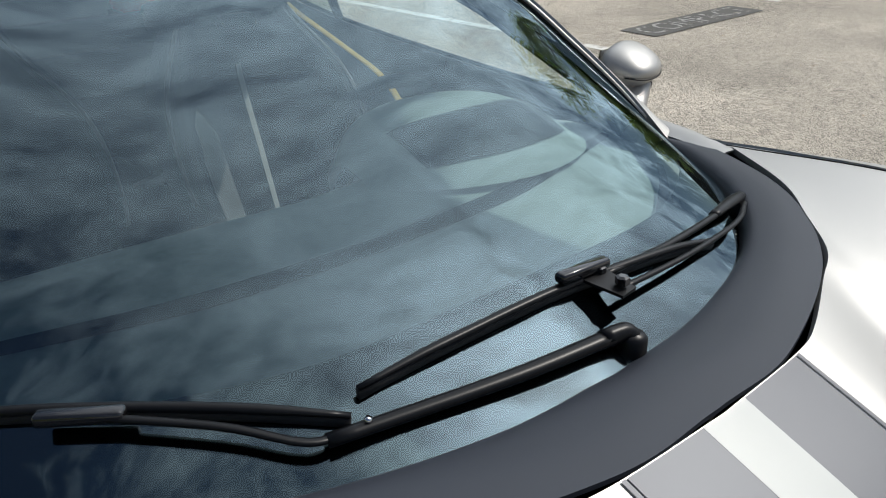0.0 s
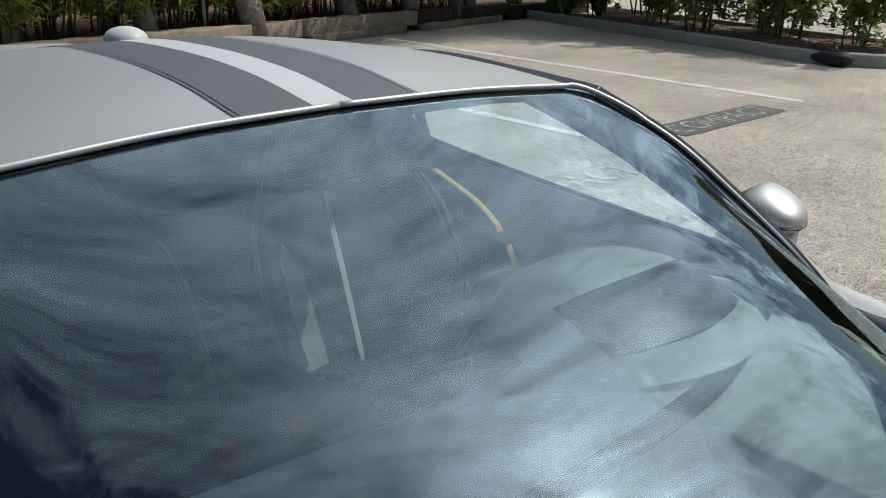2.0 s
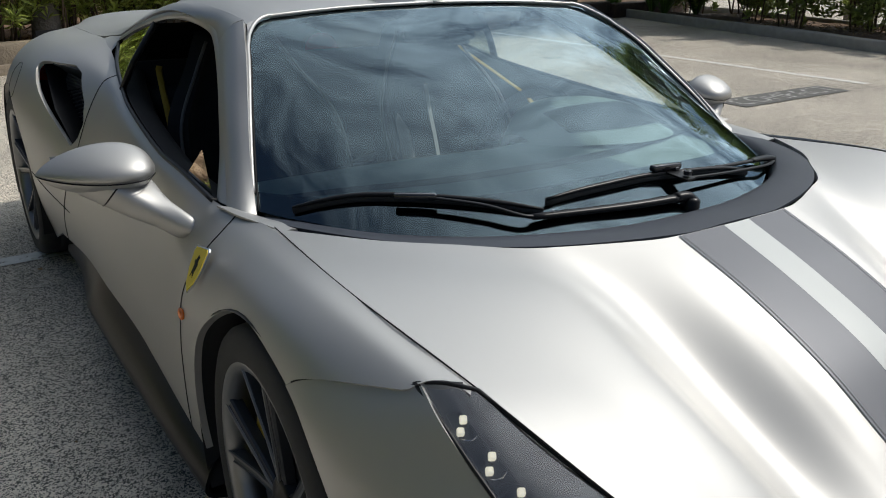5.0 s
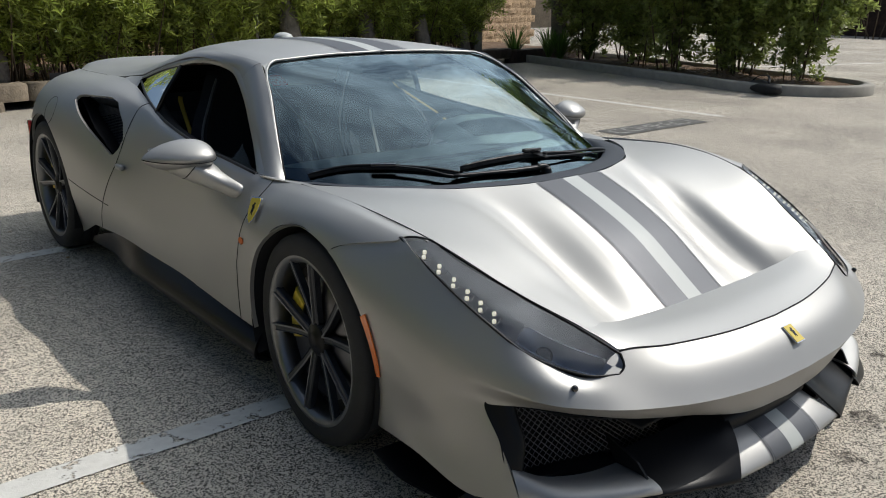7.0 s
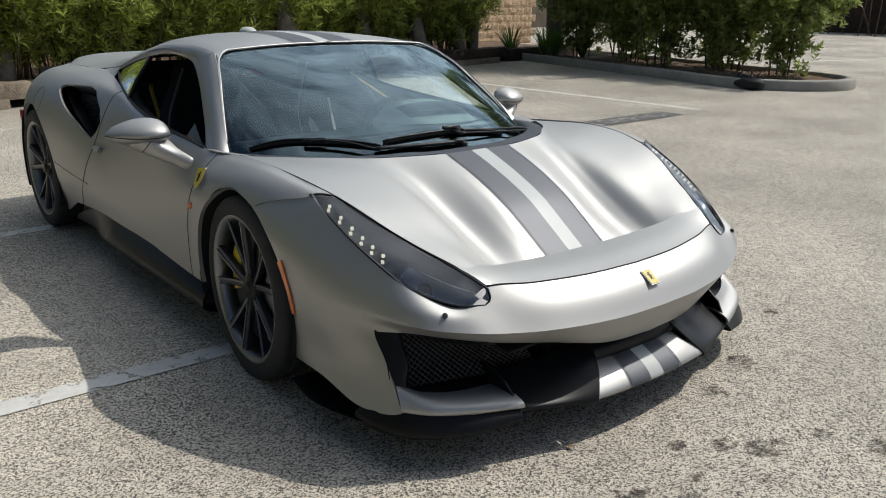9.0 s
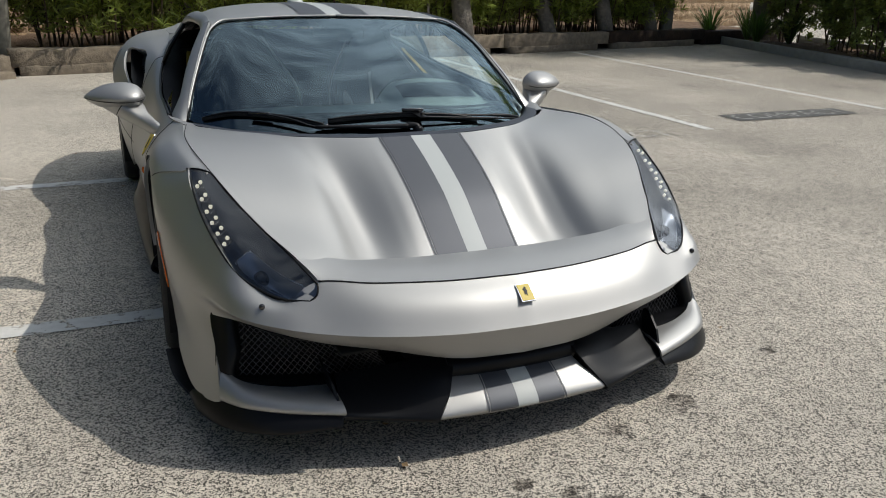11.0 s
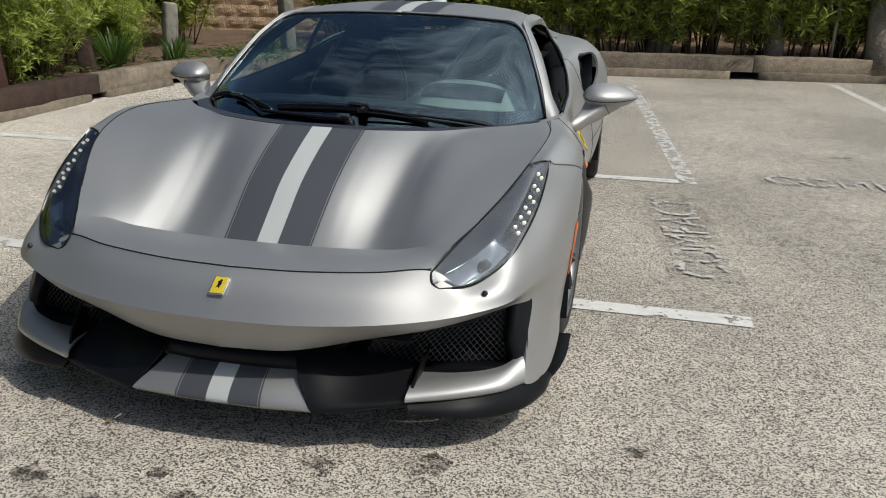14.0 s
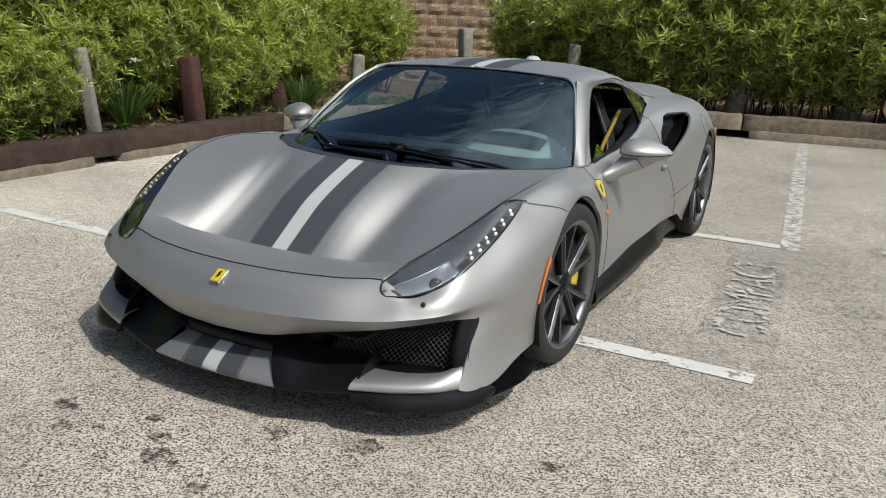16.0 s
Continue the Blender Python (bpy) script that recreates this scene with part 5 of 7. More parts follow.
STEM = mat("brown_stem", (0.13, 0.095, 0.06), rough=0.9, var=0.4, scale=30)
PETAL = mat("white_petal", (0.8, 0.8, 0.76), rough=0.7, var=0.1, scale=60)
BAG_BLACK = mat("black_nylon", (0.018, 0.018, 0.02), rough=0.75, var=0.4, scale=60, bump=0.4, bscale=60, depth=0.006)

gr = bmesh.new()
bmesh.ops.create_grid(gr, x_segments=40, y_segments=40, size=150)
tagged(part("ground", gr, ASPHALT, smooth=False), "worn pale grey asphalt car park", "ground", kind="structure")


def strip(name, x0, y0, x1, y1, w, material, z=0.004, label="worn white parking line"):
    d = Vector((x1 - x0, y1 - y0, 0))
    n = Vector((-d.y, d.x, 0)).normalized() * w / 2
    a, b = Vector((x0, y0, z)), Vector((x1, y1, z))
    bm = bmesh.new()
    k = max(2, int(d.length / 0.25))
    rows = [[bm.verts.new(a.lerp(b, i / k) + n * e * (1 + 0.04 * math.sin(i * 2.3 + e))) for e in (-1, 1)] for i in range(k + 1)]
    for r, q in zip(rows, rows[1:]):
        bm.faces.new((r[0], q[0], q[1], r[1]))
    bmesh.ops.recalc_face_normals(bm, faces=bm.faces[:])
    for f in bm.faces:
        if f.normal.z < 0:
            f.normal_flip()
    return tagged(part(name, bm, material, smooth=False), label, "road marking", kind="structure")


strip("road_line_1", -3.6, 0.36, 1.60, 0.31, 0.105, LINE_PAINT)
strip("road_line_2", -3.6, 2.50, 1.50, 2.62, 0.10, LINE_PAINT)
strip("road_line_3", 1.52, 2.58, 1.13, 8.45, 0.115, LINE_THIN)
strip("road_line_4", 3.945, 2.92, 3.76, 8.75, 0.10, LINE_PAINT)
strip("road_line_5", 6.60, 3.36, 6.45, 9.4, 0.10, LINE_PAINT)
strip("road_line_6", 12.0, 7.5, 19.0, 5.6, 0.11, LINE_PAINT)
strip("road_line_7", 12.5, 10.4, 20.5, 8.6, 0.11, LINE_PAINT)
strip("road_line_8", 13.0, 13.0, 22.0, 11.5, 0.11, LINE_PAINT)


def stencil(name, cx, cy, rz, length, height, patch_material, letters, z=0.006):
    """COMPACT in worn stencil letters on a dark painted patch."""
    root = tagged(empty(name, (cx, cy, 0), rz), "worn stencilled word COMPACT on a dark patch", "road marking", kind="structure")
    bm = bmesh.new()
    bmesh.ops.create_grid(bm, x_segments=8, y_segments=2, size=0.5)
    for v in bm.verts:
        v.co = (v.co.x * (length + 0.12), v.co.y * (height + 0.10), z)
    part("painted_patch", bm, patch_material, root, smooth=False)
    cu = bpy.data.curves.new("word", "FONT")
    cu.body, cu.align_x, cu.align_y, cu.size = "COMPACT", "CENTER", "CENTER", 1.0
    cu.offset = 0.0
    tmp = bpy.data.objects.new("word", cu)
    scene.collection.objects.link(tmp)
    me = bpy.data.meshes.new_from_object(tmp.evaluated_get(bpy.context.evaluated_depsgraph_get()))
    bpy.data.objects.remove(tmp)
    xs, ys = [v.co.x for v in me.vertices], [v.co.y for v in me.vertices]
    for v in me.vertices:
        v.co = ((v.co.x - (min(xs) + max(xs)) / 2) / (max(xs) - min(xs)) * length, (v.co.y - (min(ys) + max(ys)) / 2) / (max(ys) - min(ys)) * height, z + 0.004)
    me.materials.clear()
    part("stencilled_letters", me, letters, root, smooth=False)
    return root


stencil("stencil_1", 1.425, 1.45, 94, 1.36, 0.24, PATCH_FAINT, LETTER_FAINT)
stencil("stencil_2", 5.29, 3.36, 1, 1.42, 0.24, PATCH_PAINT, LETTER_PAINT)
stencil("stencil_3", 2.75, 2.88, 1, 1.42, 0.24, PATCH_FAINT, LETTER_FAINT)

rnd = random.Random(4)


def stain(x, y, r, material=OIL):
    bm = bmesh.new()
    vs = [bm.verts.new((x + r * (0.8 + 0.5 * noise.noise((x * 7 + 1.6 * math.cos(a), y * 7 + 1.6 * math.sin(a), 0.3)) + 0.16 * rnd.random()) * math.cos(a), y + r * (0.72 + 0.5 * noise.noise((x * 7 + 1.6 * math.cos(a), y * 7 + 1.6 * math.sin(a), 4.3)) + 0.16 * rnd.random()) * math.sin(a) * 0.85, 0.003)) for a in np.linspace(0, 2 * math.pi, 49)[:-1]]
    bm.faces.new(vs)
    return tagged(part("oil_stain", bm, material, smooth=False), "dark oil stain soaked into the asphalt", "stain", kind="structure")


for x, y, r in ((0.585, -0.95, 0.075), (-0.415, -1.25, 0.06), (0.10, -1.335, 0.085), (0.02, -1.25, 0.05), (0.315, -1.40, 0.035), (-0.30, -1.36, 0.05), (-0.2, -1.30, 0.03), (-0.05, -1.42, 0.03),
                (0.30, -1.02, 0.05), (0.4, -1.55, 0.07), (1.14, -0.745, 0.04), (-0.1, -1.16, 0.035)):
    stain(x, y, r)


rm = random.Random(31)
for _ in range(44):
    x, y = rm.uniform(1.7, 7.2), rm.uniform(0.6, 7.6)
    stain(x, y, rm.uniform(0.04, 0.15), OIL_FAINT)
for _ in range(14):
    stain(rm.uniform(-3.5, -1.3), rm.uniform(-1.5, 6.5), rm.uniform(0.03, 0.09), OIL_FAINT)


# ---- kerbs and beds ----
def timber(a, b, w, h, z0, material, seed, parent, name="sleeper"):
    """A worn squared log from a to b, with rounded, uneven edges."""
    r = random.Random(seed)
    a, b = Vector((*a, 0)), Vector((*b, 0))
    d = (b - a).normalized()
    n = Vector((-d.y, d.x, 0))
    prof = [(-0.5, 0.0), (-0.5, 0.9), (-0.42, 1.0), (0.42, 1.0), (0.5, 0.9), (0.5, 0.0)]
    bm = bmesh.new()
    k = max(3, int((b - a).length / 0.16))
    rings = []
    for i in range(k + 1):
        p = a.lerp(b, i / k)
        rings.append([bm.verts.new(p + n * (w * u + r.uniform(-0.008, 0.008)) + Vector((0, 0, z0 + h * v + (r.uniform(-0.010, 0.008) if v else 0)))) for u, v in prof])
    for r0, r1 in zip(rings, rings[1:]):
        for j in range(5):
            bm.faces.new((r0[j], r0[j + 1], r1[j + 1], r1[j]))
    bm.faces.new(rings[0])
    bm.faces.new(rings[-1][::-1])
    bmesh.ops.recalc_face_normals(bm, faces=bm.faces[:])
    return part(name, bm, material, parent)


def back_y(x):
    return 8.3 + 0.2 * x


kerb_back = tagged(empty("timber_kerb_back"), "low kerb of weathered grey timber sleepers along the planting bed", "kerb", kind="structure")
xs = [-1.95, 0.35, 2.75, 5.1, 7.4, 9.9]
for k, (x0, x1) in enumerate(zip(xs, xs[1:])):
    timber((x0 + 0.012, back_y(x0) + 0.12), (x1 - 0.012, back_y(x1) + 0.12), 0.22, 0.20, 0.10, TIMBER if k < 4 else TIMBER_DARK, k, kerb_back)
    timber((x0 + 0.1, back_y(x0 + 0.1) + 0.10), (x1 - 0.3, back_y(x1 - 0.3) + 0.10), 0.26, 0.11, 0.0, TIMBER, 20 + k, kerb_back)
timber((9.9, back_y(9.9) + 0.15), (12.5, back_y(12.5)), 0.24, 0.26, 0.0, TIMBER_DARK, 31, kerb_back)
kerb_left = tagged(empty("timber_kerb_left"), "low kerb of dark brown timber sleepers along the planting bed", "kerb", kind="structure")
left = [(-3.99, -4.0), (-3.97, -1.6), (-3.95, 0.75), (-3.98, 1.95), (-3.97, 4.3), (-3.85, 5.6), (-3.1, 6.95), (-1.95, 8.03)]
for k, (a, b) in enumerate(zip(left, left[1:])):
    timber(a, b, 0.20, 0.18, 0.06, TIMBER_DARK if k < 4 else TIMBER, 40 + k, kerb_left)
    timber((a[0] + 0.02, a[1] + 0.1), (b[0] + 0.02, b[1] - 0.2), 0.22, 0.075, 0.0, TIMBER, 60 + k, kerb_left)


def bed(name, outline, z, label):
    bm = bmesh.new()
    f = bm.faces.new([bm.verts.new((x, y, z)) for x, y in outline])
    bmesh.ops.triangulate(bm, faces=[f])
    bmesh.ops.subdivide_edges(bm, edges=bm.edges[:], cuts=7, use_grid_fill=True)
    for v in bm.verts:
        v.co.z += 0.05 * noise.noise(v.co * 1.7)
    for f in bm.faces:
        if f.normal.z < 0:
            f.normal_flip()
    return tagged(part(name, bm, SOIL), label, "soil", kind="structure")


bed("ground_bed_back", [(-1.95, 8.06), (9.9, 10.42), (12.5, 10.9), (12.5, 16), (-1.95, 16)], 0.20, "brown soil bed behind the timber kerb")
bed("ground_bed_left", [(-3.99, -4.0), (-3.97, 4.3), (-3.85, 5.6), (-3.1, 7.0), (-1.95, 8.06), (-1.95, 16), (-9, 16), (-9, -4)], 0.17, "brown soil bed behind the timber kerb")

# concrete kerb of the tree island
def ring_band(outer, inner, h):
    bm = bmesh.new()
    n = len(outer)
    o0 = [bm.verts.new((x, y, 0)) for x, y in outer]
    o1 = [bm.verts.new((x, y, h - 0.02)) for x, y in outer]
    o2 = [bm.verts.new((x + (i[0] - x) * 0.15, y + (i[1] - y) * 0.15, h)) for (x, y), i in zip(outer, inner)]
    i1 = [bm.verts.new((x, y, h)) for x, y in inner]
    i0 = [bm.verts.new((x, y, h - 0.08)) for x, y in inner]
    for r0, r1 in ((o0, o1), (o1, o2), (o2, i1), (i1, i0)):
        for k in range(n - 1):
            bm.faces.new((r0[k], r0[k + 1], r1[k + 1], r1[k]))
    bmesh.ops.recalc_face_normals(bm, faces=bm.faces[:])
    return bm


isl = [np.array(p) for p in [(10.45, 10.5), (9.95, 8.2), (9.45, 5.9), (9.15, 4.6), (9.45, 3.75), (10.15, 3.32), (10.85, 3.55), (11.2, 4.3), (11.7, 6.5), (12.5, 10.5)]]
isl = curve_pts(isl, 60)
cen = np.array([10.6, 6.0])
inn = [p + 0.16 * (cen - p) / np.linalg.norm(cen - p) for p in isl]
tagged(part("island_kerb", ring_band([tuple(p) for p in isl], [tuple(p) for p in inn], 0.15), CONCRETE), "raised concrete kerb round a tree island", "kerb", kind="structure")
bed("island_soil", [tuple(p) for p in inn[::3]], 0.09, "brown soil inside the tree island")


# ---- block wall ----
def wall_blocks(name, origin, direction, length, height, label, near):
    """A split-face block wall: each block its own piece near the gap in the hedge, joined elsewhere."""
    ox, oy = origin
    d = Vector((*direction, 0)).normalized()
    n = Vector((d.y, -d.x, 0))
    root = tagged(empty(name), label, "wall", kind="structure")
    bm = bmesh.new()
    p0 = Vector((ox, oy, 0))
    pts = [p0, p0 + d * length, p0 + d * length - n * 0.19, p0 - n * 0.19]
    part("wall_core", prism(pts, (0, 0, 1), height), MORTAR, root, smooth=False)
    r = random.Random(9)
    variants = []
    for k in range(4):
        b = bmesh.new()
        bw, bh = 0.395, 0.195
        g = [[b.verts.new((bw * i / 4, -0.022 * (0 < i < 4 and 0 < j < 3) * (0.5 + r.random()) - 0.004, bh * j / 3)) for j in range(4)] for i in range(5)]
        for i in range(4):
            for j in range(3):
                b.faces.new((g[i][j], g[i + 1][j], g[i + 1][j + 1], g[i][j + 1]))
        rim = [g[i][0] for i in range(5)] + [g[4][j] for j in (1, 2, 3)] + [g[i][3] for i in (3, 2, 1, 0)] + [g[0][j] for j in (2, 1)]
        back = [b.verts.new((v.co.x, 0.02, v.co.z)) for v in rim]
        for i in range(len(rim)):
            b.faces.new((rim[i], rim[i - 1], back[i - 1], back[i]))
        bmesh.ops.recalc_face_normals(b, faces=b.faces[:])
        me = bpy.data.meshes.new("block")
        b.to_mesh(me)
        b.free()
        me.materials.append(BLOCK)
        variants.append(me)
    ang = math.degrees(math.atan2(d.y, d.x))
    rest = bmesh.new()
    for row in range(int(height / 0.2)):
        for col in range(int(length / 0.4)):
            along = 0.4 * col + (0.2 if row % 2 else 0.0)
            p = p0 + d * along + n * 0.016
            m = pose(p.x, p.y, row * 0.2 + 0.003, 0, 0, ang)
            if near[0] < along < near[1]:
                ob = part("wall_block", variants[r.randrange(4)], None, root, smooth=False)
                ob.matrix_basis = m
            else:
                tmp = variants[r.randrange(4)].copy()
                tmp.transform(m)
                rest.from_mesh(tmp)
                bpy.data.meshes.remove(tmp)
    ob = part("wall_blocks", rest, BLOCK, root, smooth=False)
    ob["kind"] = "stuff"
    return root


wall_blocks("wall_back", (-8.0, 10.6), (1.0, 0.2), 24.0, 2.6, "tan split-face block wall behind the hedge", (0.8, 7.5))
wall_blocks("wall_left", (-8.0, -6.0), (0.0, 1.0), 16.4, 2.6, "tan split-face block wall behind the hedge", (12, 16.4))


# ---- planting ----
def leaf_quad(bm_v, bm_f, p, d, up, length, width):
    """A folded leaf blade of two quads."""
    side = d.cross(up)
    if side.length < 1e-4:
        side = Vector((1, 0, 0))
    side.normalize()
    nrm = side.cross(d).normalized()
    i = len(bm_v)
    bm_v += [p, p + d * length * 0.5 + side * width * 0.5 + nrm * 0.003, p + d * length - nrm * length * 0.12, p + d * length * 0.5 - side * width * 0.5 + nrm * 0.003]
    bm_f.append((i, i + 1, i + 2, i + 3))


def shrub(name, seed, rad, height, stems, per, leaf_len, leaf_w, leaf_mat, bare=0.25, spread=0.05):
    """A bush: stems from the ground that fork, with leaves round their upper parts."""
    r = random.Random(seed)
    root = empty(name)
    sv, lv, lf = bmesh.new(), [], []
    for k in range(stems):
        a, lean = r.uniform(0, 6.28), r.uniform(spread, 1.0)
        base = Vector((math.cos(a), math.sin(a), 0)) * rad * 0.35 * r.random()
        tip = Vector((math.cos(a) * rad * lean, math.sin(a) * rad * lean, height * r.uniform(0.45, 1.0)))
        mid = base.lerp(tip, 0.5) + Vector((r.uniform(-0.1, 0.1), r.uniform(-0.1, 0.1), 0.12 * height))
        pts = [base, base.lerp(mid, 0.5), mid, mid.lerp(tip, 0.5) + Vector((0, 0, 0.03)), tip]
        if k % 10 == 0:
            tube(pts, [0.014, 0.012, 0.010, 0.007, 0.004], 5, sv)
        for j in range(per // 9):
            t = bare + (1 - bare) * r.random() ** 0.6
            q = t * 4
            i = min(3, int(q))
            p = pts[i].lerp(pts[i + 1], q - i) + Vector((r.gauss(0, 0.09), r.gauss(0, 0.09), r.gauss(0, 0.07)))
            out = Vector((math.cos(a), math.sin(a), 0)) * r.uniform(-0.2, 0.9) + Vector((r.uniform(-0.6, 0.6), r.uniform(-0.6, 0.6), r.uniform(0.25, 1.1)))
            out.normalize()
            u = out.cross(Vector((0.3, 0.8, 0.1))).normalized()
            w = out.cross(u)
            for n in range(9):
                b = n * 2.4 + r.uniform(-0.3, 0.3)
                d = (out * r.uniform(0.25, 1.0) + (u * math.cos(b) + w * math.sin(b)) * r.uniform(0.6, 1.0)).normalized()
                leaf_quad(lv, lf, p + out * (0.012 * n - 0.05), d, out, leaf_len * r.uniform(0.65, 1.2), leaf_w * r.uniform(0.75, 1.25))
    part("stem", sv, STEM, root)
    me = bpy.data.meshes.new("foliage")
    me.from_pydata([tuple(v) for v in lv], [], lf)
    ob = part("foliage", me, leaf_mat, root, smooth=False)
    return root


bushes = [shrub("oleander_bush", 11 + k, 0.85, 2.0 + 0.15 * k, 110, 75, 0.165, 0.034, LEAF, 0.14) for k in range(3)]
for b in bushes:
    tagged(b, "dense green oleander bush with long narrow leaves", "bush", "oleander hedge")


hedge = [shrub("oleander_bush", 41 + k, 0.95, 2.1 + 0.15 * k, 120, 90, 0.165, 0.034, LEAF, 0.13, 0.2) for k in range(3)]
for b in hedge:
    tagged(b, "tall overhanging oleander bush with bare lower stems", "bush", "oleander hedge")


def place(variants, i, x, y, z, s, rz):
    """The first use moves the original, later ones are copies."""
    m = pose(x, y, z, 0, 0, rz) @ Matrix.Diagonal((s, s, s, 1))
    src = variants[i % len(variants)]
    if not src.get("used"):
        src["used"] = 1
        src.matrix_basis = m
        return src
    ob = copy_thing(src, m)
    ob.scale = (s, s, s)
    return ob


rb = random.Random(21)
count = 0
for row, (off, step) in enumerate(((0.50, 0.62), (1.3, 0.9))):
    x = -0.9 + 0.4 * row
    while x < 9.6:
        place(hedge, count, x, back_y(x) + 0.25 + off + rb.uniform(-0.15, 0.15), 0.18, rb.uniform(0.82, 1.08), rb.uniform(0, 360))
        count += 1
        x += step * rb.uniform(0.85, 1.15)
for x, y, s in ((-4.75, 0.2, 0.8), (-4.95, 1.5, 0.9), (-4.75, 3.75, 0.85), (-5.3, 2.6, 1.05), (-5.0, 4.25, 0.95), (-5.6, 4.4, 1.05), (-5.0, 5.1, 0.85), (-5.2, 6.0, 0.85), (-4.8, -1.0, 0.85), (-5.9, 1.9, 1.1), (-6.1, 3.5, 1.1),
                (-6.2, 5.4, 1.05), (-5.7, 0.6, 1.1), (-5.3, 6.9, 0.75), (-6.2, 7.3, 0.95), (-5.8, -1.3, 1.1), (-4.7, -2.4, 0.9), (-4.95, 2.35, 0.8), (-5.1, 3.2, 0.95), (-5.1, 8.0, 0.8), (-5.6, 8.9, 0.8), (-3.1, 9.35, 0.8), (-2.3, 9.3, 0.85), (-1.5, 9.1, 0.9), (-2.7, 10.0, 0.9), (-3.4, 10.0, 0.8)):
    place(bushes, count, x, y, 0.15, s, rb.uniform(0, 360))
    count += 1
for x, y, s in ((-4.42, -0.35, 0.42), (-4.36, 0.45, 0.38), (-4.45, 1.25, 0.46), (-4.40, 1.75, 0.44), (-4.62, 3.05, 0.55), (-4.36, 3.62, 0.48), (-4.40, 4.15, 0.52), (-4.62, 4.62, 0.58), (-4.42, 5.55, 0.40), (-4.6, 2.2, 0.5), (-4.5, -1.1, 0.45)):
    place(bushes, count, x, y, 0.15, s, rb.uniform(0, 360))
    count += 1
for b in bushes + hedge:
    if "used" in b:
        del b["used"]


# ---- glass surround, windows, cabin ----
def glass_at(x, y, lift=0.0):
    """The point of the windscreen over a place."""
    sx, x = (1 if x >= 0 else -1), abs(x)
    lo_b, hi_b = 0.0, 4.0
    for _ in range(26):
        b = (lo_b + hi_b) / 2
        lo, hi = 0.0, 4.0
        for _ in range(22):
            a = (lo + hi) / 2
            lo, hi = (a, hi) if GLASS(a, b)[0] < x else (lo, a)
        lo_b, hi_b = (b, hi_b) if GLASS(lo, b)[1] < y else (lo_b, b)
    p = GLASS(lo, b) + lift * GLASS.normal(lo, b)
    return (sx * p[0], p[1], p[2])


frit_lift = -0.003
part("windshield_frit", sheet(GLASS.grid(44, 8, b0=0.0, b1=lambda s: 0.62 - 0.25 * s, lift=frit_lift), both=True), FRIT, windshield, "black printed border of the windscreen")
part("windshield_frit", sheet(GLASS.grid(44, 4, b0=3.82, b1=4.0, lift=frit_lift), both=True), FRIT, windshield)
for s in (1, -1):
    part("windshield_frit", sheet(GLASS.grid(8, 40, a0=lambda t: 3.42 - 0.35 * t, a1=4.0, b0=0.35, b1=3.83, lift=frit_lift), mirror=s < 0), FRIT, windshield)
    gap([GLASS(3.93, b) + np.array((0.0, -0.001, 0.002)) for b in np.linspace(0, 3.4, 24)], 0.002, name="windshield_seal")
    break
part("windshield_frit", sheet(GLASS.grid(12, 10, a0=0.0, a1=lambda t: 0.28 + 0.14 * t, b0=3.1, b1=3.84, lift=frit_lift - 0.001), both=True), FRIT, windshield)
part("rain_sensor", block(-0.03, 0.03, 0.80, 0.85, 0.985, 1.015, bevel=0.01), BLACK_GLOSS, car)

